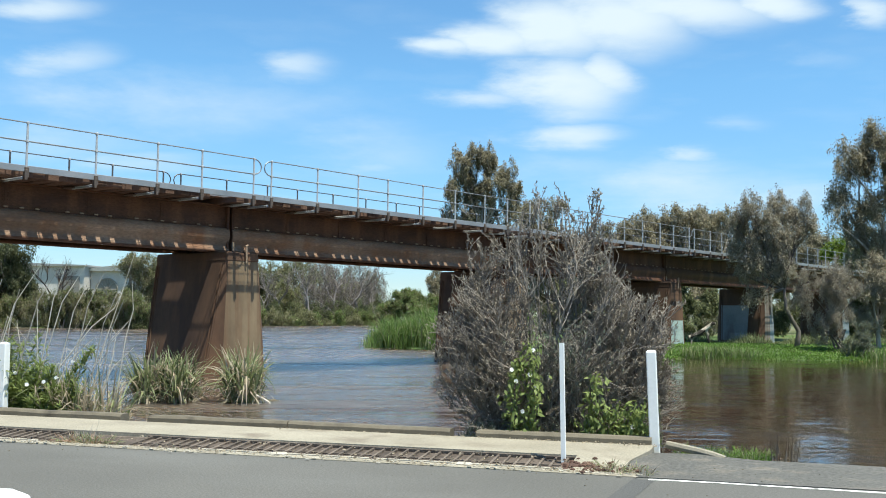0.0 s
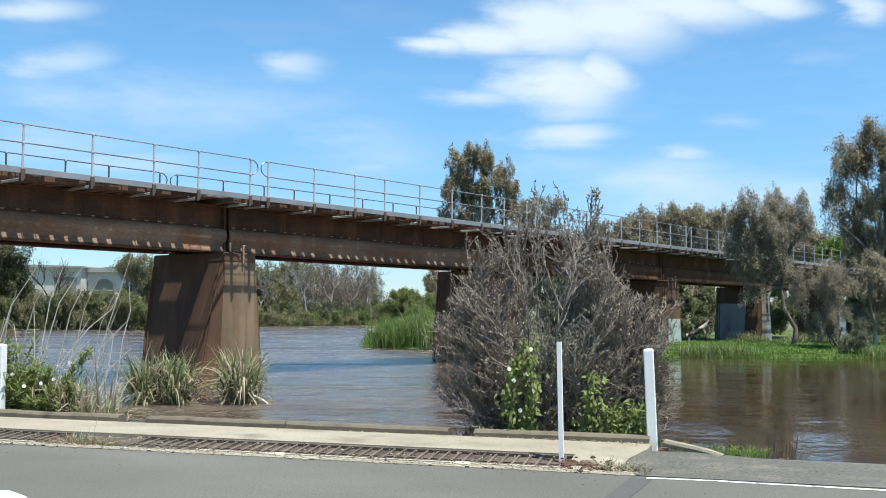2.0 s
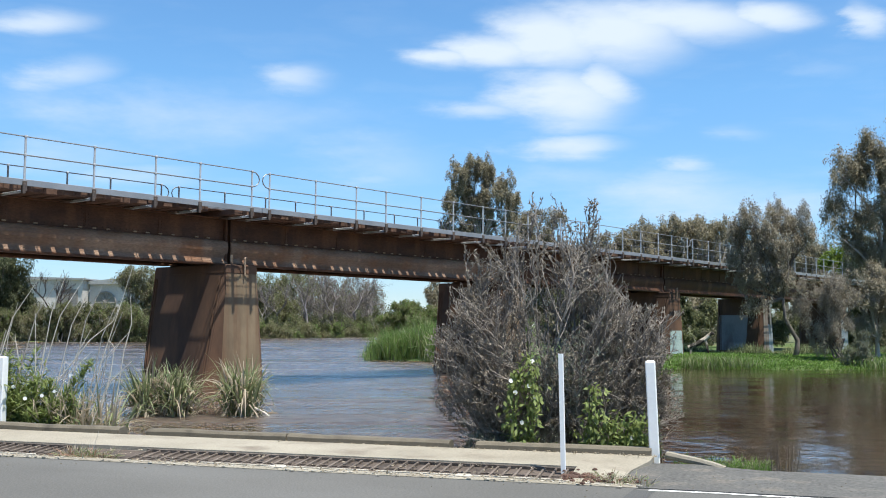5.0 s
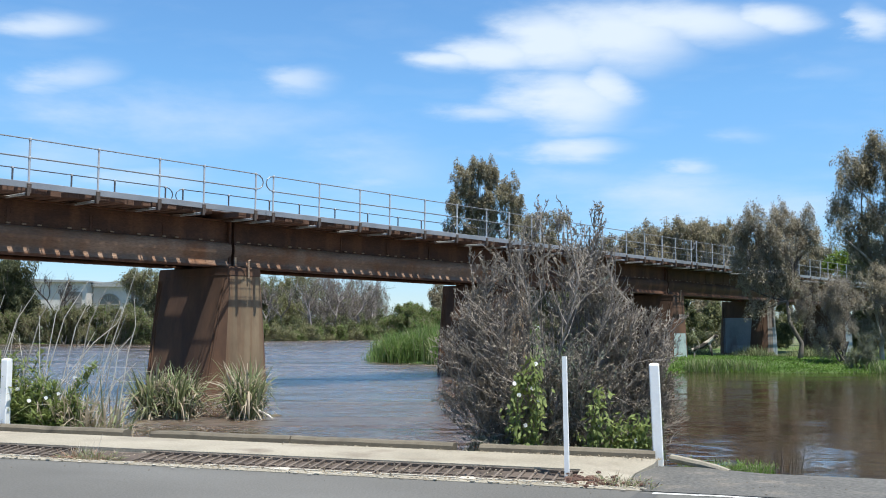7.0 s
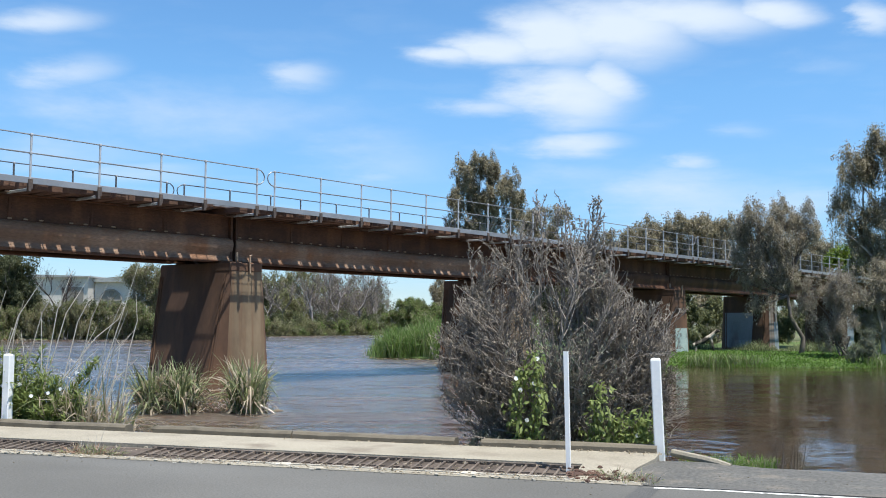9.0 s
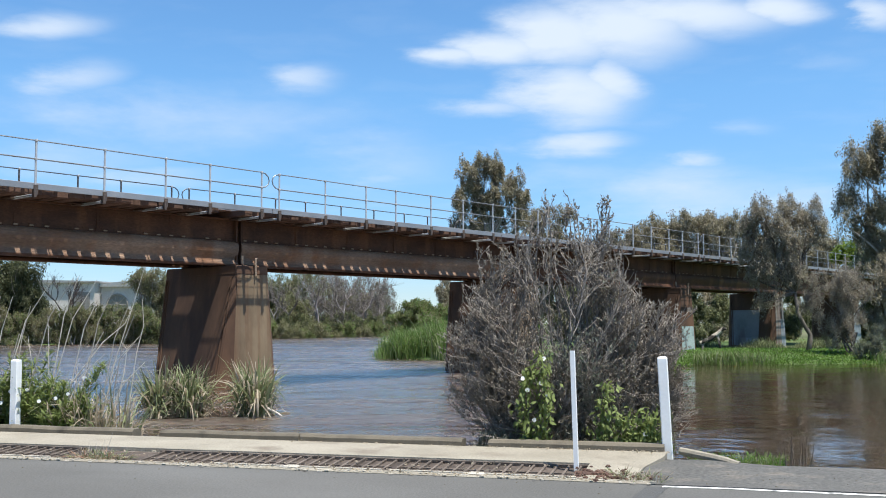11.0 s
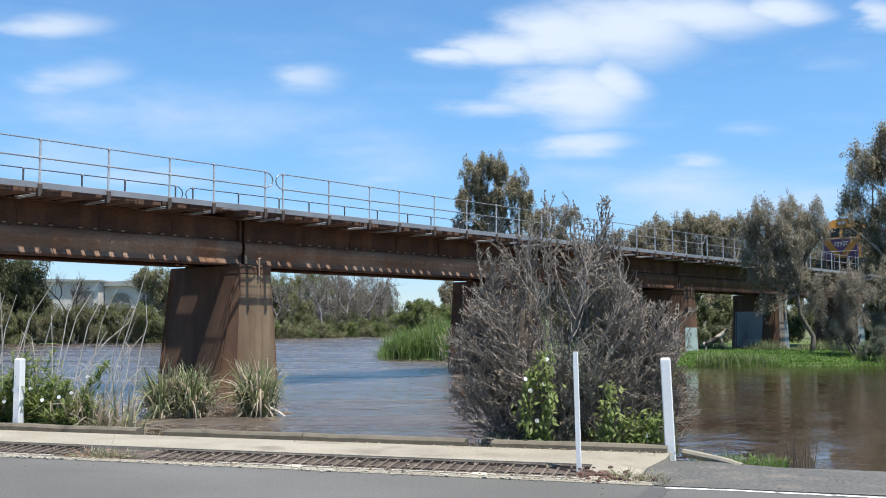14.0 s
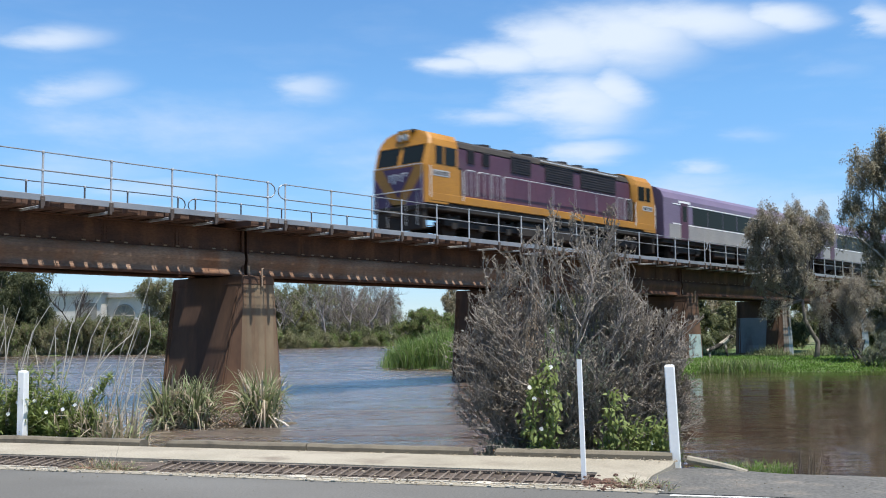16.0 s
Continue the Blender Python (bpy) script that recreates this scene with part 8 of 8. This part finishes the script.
    part("dry_foliage", ribbon_mesh("dry_foliage", g), None, dry)

    for x, y, r, h, n in ((-6.27, 23.1, 0.5, 1.35, 520), (-4.5, 23.3, 0.17, 1.5, 280)):
        s = thing("sedge_clump", "clump of green and straw-coloured sedge in the shallows", "reeds", pose(x, y, WATER_Z - 0.1), "sedge at the pier foot")
        spots = [(random.uniform(-r, r), random.uniform(-0.35, 0.3), 0) for _ in range(9)]
        g = sedge(spots, n, 0.08, h, 0.056, 1.0, ((TUFT_LEAF, 0.7, 1.0), (DRY_LEAF, 0.55, 1.5), (RUSH_LEAF, 0.22, 0.7)), 6, 1.9, (1.1, 1.57))
        part("foliage", ribbon_mesh("foliage", g), None, s)
        low = sedge(spots, n // 3, 0.14, h * 0.6, 0.05, 2.2, ((DRY_LEAF, 1.0, 1.2),), 5, 1.4, (0.5, 1.4))
        part("dead_leaves", ribbon_mesh("dead_leaves", low), None, s, "fallen straw-coloured leaves")
    snag = thing("drift_stick", "bleached stick caught in the sedge", "driftwood", pose(-4.3, 23.0, WATER_Z))
    part("stick", Shape().tube([(-0.25, 0, 0.32), (0.1, 0, 0.2), (0.35, 0, 0.08), (0.55, 0, -0.06)], [0.03, 0.03, 0.026, 0.014], 6), DRY_STALK, snag)

    tuft = thing("grass_tuft", "thin green grass at the water's edge beside the asphalt", "grass", pose(3.18, 11.66, -0.13))
    part("foliage", leaf_mesh("foliage", tufts([(-0.4 + 0.085 * i, 0.1 * math.sin(i * 2.1) - 0.15 * (i / 10), 0) for i in range(11)], 0.1, 0.17, 75, ((GRASS_LEAF, 0.6), (TUFT_LEAF, 0.4)), 0.012, 0.3, 0.2, (0.3, 1.3))), None, tuft)
    sprig = thing("bare_sprig", "bare dark twigs standing at the water's edge", "weeds", pose(3.8, 11.42, -0.2))
    for i in range(9):
        x = -0.11 + 0.03 * i
        part("twig", Shape().tube(curve((x, 0, 0), (x + random.uniform(-0.05, 0.08), 0, random.uniform(0.3, 0.54)), 0.025, 4), [0.008, 0.007, 0.005, 0.003], 5), DARK_BARK, sprig)
    climb = thing("weed_sprig", "dark green weed standing against the bollard", "weeds", ROAD @ pose(-0.84, 11.74, 0.0))
    path = curve((0, 0, -0.02), (-0.09, 0, 0.66), 0.05, 6)
    part("stalk", Shape().tube(path, [0.006, 0.006, 0.005, 0.004, 0.003, 0.002], 5), DARK_BARK, climb)
    p = np.array([tuple(q) for q in path])
    t = RNG.uniform(0, 4.999, 60)
    k = t.astype(int)
    at = p[k] + (p[k + 1] - p[k]) * (t - k)[:, None]
    part("foliage", ribbon_mesh("foliage", [(ribbons(at, RNG.uniform(0, 2 * np.pi, 60), RNG.uniform(0.2, 1.3, 60), RNG.uniform(0.03, 0.07, 60), RNG.uniform(0.008, 0.016, 60), RNG.uniform(0.2, 1.2, 60), 3), RUSH_LEAF)]), None, climb)
    drain = thing("drain_weed", "straw-coloured weeds growing out of the drain", "weeds", ROAD @ pose(-7.15, 10.05, -0.08))
    part("foliage", leaf_mesh("foliage", tufts([(-0.24 + 0.07 * i, 0.05 * math.sin(i), 0) for i in range(8)], 0.12, 0.22, 80, ((RUSTY_LEAF, 0.3), (DRY_LEAF, 0.4), (TUFT_LEAF, 0.3)), 0.014, 0.6, 0.4)), None, drain)
    st = Shape()
    for i in range(4):
        st.tube(curve((-0.05 + 0.04 * i, 0, 0), (-0.1 + 0.1 * i, 0, random.uniform(0.25, 0.4)), 0.05, 4), [0.003, 0.0025, 0.002, 0.001], 4)
    part("stalk", st, DRY_STALK, drain)
    g2 = thing("gutter_weed", "low weeds and litter at the end of the drain", "weeds", ROAD @ pose(-1.1, 10.0, -0.01))
    part("foliage", leaf_mesh("foliage", tufts([(-0.22 + 0.07 * i, 0.12 * math.sin(i * 1.7), 0) for i in range(7)], 0.1, 0.15, 26, ((DRY_LEAF, 0.6), (TUFT_LEAF, 0.4)), 0.012, 0.7, 0.4)), None, g2)


def build_banks():
    """Reed bed in mid-river and the grass of the far bank."""
    reeds = thing("reed_bed", "tall bright green reeds at the river's bend", "reeds", pose(0, 0, WATER_Z))
    n = 130
    x = RNG.uniform(-3.9, 4.5, n)
    y = np.where(x < 0, 60.8 - 0.72 * (x + 3.8) + RNG.uniform(0, 8, n), 58 + RNG.uniform(0, 8, n))
    c = np.stack([x, y, np.zeros(n)], 1)
    c[:, 2] = RNG.uniform(-0.3, 0.0, n)
    tall = np.interp(c[:, 0], (-3.9, -3.0, -1.0, 1.5), (1.3, 1.9, 2.4, 2.6)) * (1 + 0.22 * np.sin(c[:, 0] * 2.9 + 1) * np.sin(c[:, 1] * 1.3))
    g = []
    for m, share, limp in ((REED_LEAF, 0.8, 1.0), (TUFT_LEAF, 0.2, 1.5)):
        k = int(17000 * share)
        pick = RNG.integers(0, n, k)
        b = c[pick] + np.stack([RNG.normal(size=k) * 0.45, RNG.normal(size=k) * 0.45, np.zeros(k)], 1)
        g.append((ribbons(b, RNG.uniform(0, 2 * np.pi, k), RNG.uniform(1.2, 1.57, k), tall[pick] * RNG.uniform(0.35, 1.1, k), RNG.uniform(0.03, 0.07, k), limp * RNG.uniform(0.05, 1.1, k), 4, 1.0), m))
    part("foliage", ribbon_mesh("foliage", g), None, reeds)
    edge = thing("bank_reeds", "green reeds and rushes along the grassy bank", "reeds", pose(0, 0, WATER_Z))
    n = 150
    x = np.where(RNG.uniform(size=n) < 0.5, RNG.uniform(12.2, 15.5, n), RNG.uniform(21.0, 27, n))
    y = 50.0 + RNG.uniform(0, 1.2, n)
    g = []
    for m, share, limp in ((REED_LEAF, 0.55, 0.6), (TUFT_LEAF, 0.45, 1.0)):
        k = int(3400 * share)
        pick = RNG.integers(0, n, k)
        f = np.stack([x, y, np.zeros(n)], 1)[pick] + RNG.normal(size=(k, 3)) * np.array([0.3, 0.3, 0])
        g.append((ribbons(f, RNG.uniform(0, 2 * np.pi, k), RNG.uniform(1.1, 1.57, k), RNG.uniform(0.2, 0.85, k), RNG.uniform(0.02, 0.05, k), limp * RNG.uniform(0.1, 1.2, k), 4, 0.6), m))
    part("foliage", ribbon_mesh("foliage", g), None, edge)
    # a mown-looking flat lawn by the water, longer straw-tipped grass towards the piers
    n = 17000
    x, y = RNG.uniform(8, 36, n), 50.0 + 15 * RNG.uniform(0, 1, n) ** 1.3
    z = ground_height(x, y)
    keep = z > WATER_Z - 0.03
    c = np.stack([x, y, z], 1)[keep]
    ob = part("bank_grass", leaf_mesh("bank_grass", tufts(c, 0.25, 0.13, 3, ((GRASS_LEAF, 0.9), (RUSH_LEAF, 0.1)), 0.06, 0.7, 0.3, (0.4, 1.5))), None)
    tagged(ob, "bright green grass covering the river bank", "grass", kind="stuff")
    k = 9000
    x, y = RNG.uniform(9, 34, k), 62.5 + 3.5 * RNG.uniform(0, 1, k)
    f = np.stack([x, y, ground_height(x, y) - 0.03], 1)
    rows = ribbons(f, RNG.uniform(0, 2 * np.pi, k), RNG.uniform(1.0, 1.57, k), RNG.uniform(0.25, 0.95, k) * (0.75 + 0.4 * np.sin(x * 1.7)), RNG.uniform(0.025, 0.05, k), RNG.uniform(0.2, 1.6, k), 4, 0.6)
    sel = RNG.uniform(size=k) < 0.55
    ob = part("long_grass", ribbon_mesh("long_grass", [(rows[sel], RUSH_LEAF), (rows[~sel], TUFT_LEAF)]), None)
    tagged(ob, "long olive and straw grass round the piers", "grass", kind="stuff")


def build_litter():
    """Dry leaves and grit along the drain and the foot of the kerb."""
    for name, label, n, q0, q1, a0, a1, big in (("leaf_litter", "dry leaves and crumbs lying along the drain", 420, 9.72, 9.92, -12, -1.3, 0.035), ("kerb_grit", "leaf crumbs at the foot of the kerb", 260, 11.5, 11.66, -5.5, -0.9, 0.025), ("drain_litter", "litter caught between the grate bars", 260, 9.9, 10.4, -12, -1.3, 0.03)):
        a = RNG.uniform(a0, a1, n)
        a = np.where(RNG.uniform(size=n) < 0.5, a, a0 + (a1 - a0) * RNG.beta(3, 1, n))
        q = RNG.uniform(q0, q1, n)
        base = np.stack([a, q, 0.016 + np.clip(q - 9.935, 0, 0.61) * 0.095], 1)
        way = np.stack([RNG.normal(size=n), RNG.normal(size=n), RNG.uniform(0, 0.5, n)], 1)
        L = big * RNG.uniform(0.5, 1.5, n)
        ob = part(name, leaf_mesh(name, [(blades(base, way, L, L * 0.6), DRY_LEAF)]), None, at=ROAD.copy())
        tagged(ob, label, "leaf litter", kind="stuff")
    flakes = Shape()
    for _ in range(420):
        a, q = random.uniform(-12.5, -0.9), random.gauss(9.78, 0.06)
        w, l = random.uniform(0.004, 0.014), random.uniform(0.006, 0.026)
        flakes.box(a - l, a + l, q - w, q + w, 0.013, 0.013 + random.uniform(0.002, 0.008))
    tagged(part("concrete_crumbs", flakes, CRUMBS, at=ROAD.copy()), "pale broken concrete crumbs along the drain edge", "rubble", kind="stuff")
    grit = Shape()
    for k in range(110):
        a, q = (random.uniform(-0.6, 5.5), random.uniform(9.85, 11.3)) if k % 4 else (random.uniform(-8, 4), random.uniform(8.8, 9.65))
        r = random.uniform(0.004, 0.011)
        z = 0.0 if q < 9.72 else -0.02 * max(0.0, q - 9.8) / 1.6
        grit.loft([[(a + c * r * math.cos(t), q + c * r * math.sin(t), z + h) for t in (0.3, 1.6, 2.9, 4.4)] for c, h in ((1.0, -0.003), (0.8, r * 0.5), (0.3, r * 0.7))])
    tagged(part("loose_grit", grit, KERB, at=ROAD.copy()), "pale grit scattered over the asphalt", "gravel", kind="stuff")
    clods = Shape()
    for _ in range(90):
        a, q, r = random.gauss(-1.38, 0.16), random.gauss(10.1, 0.12), random.uniform(0.012, 0.035)
        clods.loft([[(a + k * r * math.cos(t), q + k * r * math.sin(t), 0.008 + max(0.0, q - 9.9) * 0.08 + z) for t in (0.3, 1.4, 2.7, 3.6, 5.1)] for k, z in ((1.0, 0.0), (0.85, r * 0.5), (0.4, r * 0.8))])
    tagged(part("dirt_clods", clods, RUST_RED, at=ROAD.copy()), "rust-brown dirt and crumbs at the drain end", "dirt", kind="stuff")
    log = Shape().tube([(-0.4, 0.05, 0.38), (0.3, 0.1, 0.6), (0.75, 0.1, 0.85), (1.15, 0.0, 1.15), (1.3, 0, 1.1)], [0.1, 0.14, 0.13, 0.1, 0.06], 8).tube([(0.75, 0.1, 0.85), (0.85, 0.0, 0.3), (0.95, 0, 0.0)], [0.09, 0.07, 0.04], 6).tube([(-0.2, 0.1, 0.42), (-0.25, 0.0, 0.0)], [0.07, 0.05], 6).tube([(0.2, 0.1, 0.55), (-0.1, -0.1, 0.95)], [0.05, 0.02], 5)
    tagged(part("driftwood", log, DEADWOOD, at=pose(13.9, 56, floor_z(13.9, 56)) @ Matrix.Diagonal((0.85, 1, 1.05, 1))), "bleached and charred driftwood branch lying on the bank", "driftwood")


SHED_WALL = surface("cream_cladding", (0.54, 0.5, 0.46), (0.61, 0.57, 0.53), 0.3, 0.7, 0, 0.05, 6, stain=(0.46, 0.41, 0.36), stain_scale=0.2, stain_at=(0.5, 0.8))
DOOR_GREY = surface("door_grey", (0.22, 0.2, 0.175), (0.28, 0.255, 0.225), 0.5, 0.6)
ARCH_GLASS = glassy("pale_reflecting_glass", (0.2, 0.19, 0.17), 0.2, 0.4)
SHED_ROOF = surface("pale_roof_steel", (0.36, 0.35, 0.33), (0.43, 0.42, 0.4), 0.3, 0.5, 0.3, 0.05, 6)


def build_sheds():
    shed = thing("warehouse", "long cream warehouse with a low grey roof beyond the river", "building", pose(-78, 152, 1.2, 0, 0, -8))
    part("wall", Shape().box(-14, 26, 0, 22, 0, 6.6), SHED_WALL, shed)
    part("roof", Shape().extrude([(-14.4, 6.6), (-14.4, 6.8), (6, 7.35), (26.4, 6.8), (26.4, 6.6)], "y", -0.5, 22.5), SHED_ROOF, shed)
    door = part("roller_door", Shape().slab(21.9, 25.3, -0.06, 0.1, 0.3, 5.2, 0.02), DOOR_GREY, shed, "grey slatted roller door")
    for i in range(12):
        part("slat", Shape().slab(21.95, 25.25, -0.1, -0.062, 0.5 + i * 0.38, 0.76 + i * 0.38, 0.01), DOOR_GREY, door)
    for i in range(14):
        part("cladding_rib", Shape().box(-13 + i * 2.8, -12.92 + i * 2.8, -0.04, -0.002, 0, 6.5), SHED_WALL, shed)
    hall = thing("brick_hall", "pale hall with an arched window and pitched roof", "building", pose(-49.4, 150, 1.3, 0, 0, -5))
    part("wall", Shape().box(-2.5, 9, 0, 14, 0, 5.9), SHED_WALL, hall)
    part("roof", Shape().extrude([(-3.0, 5.9), (-3.0, 6.3), (3.2, 6.9), (9.5, 6.3), (9.5, 5.9)], "y", -0.6, 14.4), SHED_ROOF, hall)
    arch = Shape()
    out = [(1.6 * math.cos(math.pi * i / 12), 3.2 + 1.6 * math.sin(math.pi * i / 12)) for i in range(13)] + [(-1.6, 1.4), (1.6, 1.4)]
    arch.extrude(out, "y", -0.08, -0.01)
    win = part("arched_window", arch, ARCH_GLASS, hall)
    fr = Shape().tube([(1.6 * math.cos(math.pi * i / 12), -0.1, 3.2 + 1.6 * math.sin(math.pi * i / 12)) for i in range(13)], 0.12, 6)
    for i in (3, 5, 7, 9):
        fr.tube([(0, -0.1, 3.2), (1.6 * math.cos(math.pi * i / 12), -0.1, 3.2 + 1.6 * math.sin(math.pi * i / 12))], 0.06, 5)
    fr.tube([(0, -0.1, 1.4), (0, -0.1, 4.8)], 0.06, 5).tube([(-1.6, -0.1, 3.2), (1.6, -0.1, 3.2)], 0.06, 5)
    part("window_frame", fr, DOOR_GREY, win)


build_woods()
build_bare_trees()
build_brush()
build_shore_brush()
build_scrub()
build_banks()
build_sheds()
shrub = build_shrub()
build_vines()
build_weeds()
tree("sage_bush", "low grey-green bush under the grey shrub", pose(0.62, 12.6, floor_z(0.62, 12.6)), [(0.0, 0, 0.38, 0.3, 0.22, 0.36), (0.25, 0.05, 0.3, 0.25, 0.2, 0.3), (-0.2, 0.1, 0.28, 0.2, 0.2, 0.25)], 170, 45, 0.055, ((SAGE_LEAF, 1.0),), trunk_r=0.012, stems=3, droop=-0.8, category="shrub")
tree("sage_bush", "pale grey-green bush at the water's edge below the bank trees", pose(21.0, 51.2, floor_z(21.0, 51.2)), [(0.0, 0, 0.75, 0.65, 0.5, 0.7), (0.5, 0.1, 0.5, 0.5, 0.4, 0.5), (-0.55, 0.1, 0.5, 0.45, 0.4, 0.5), (0.1, 0, 1.35, 0.4, 0.35, 0.4)], 230, 55, 0.09, ((SAGE_LEAF, 0.8), (BANK_LEAF, 0.2)), trunk_r=0.03, stems=4, droop=-0.8, category="shrub")
build_litter()


# ---- what moves ----
def motions():
    # the train comes on at a steady speed
    for ob, back in TRAIN:
        walk(ob, [(t, on_track(FRONT_AT_END + back + SPEED * (16.0 - t))) for t in (0.0, 8.0, 12.0, 14.0, 15.0, 16.0)])
    # plants nod in the breeze
    for i, (ob, (x, y, z, deg)) in enumerate(SWAY.items()):
        rows = []
        for k in range(21):
            t = 0.8 * k
            rows.append((t, pose(x, y, z, deg * 0.6 * math.sin(1.7 * t + i * 1.3), deg * (math.sin(1.25 * t + i * 2.1) + 0.5 * math.sin(2.9 * t + i)), 0)))
        walk(ob, rows)
    # the stream carries its ripples slowly to the right
    walk(water, [(t, pose(0.1 * t, -0.06 * t, WATER_Z)) for t in (0.0, 8.0, 16.0)])


motions()
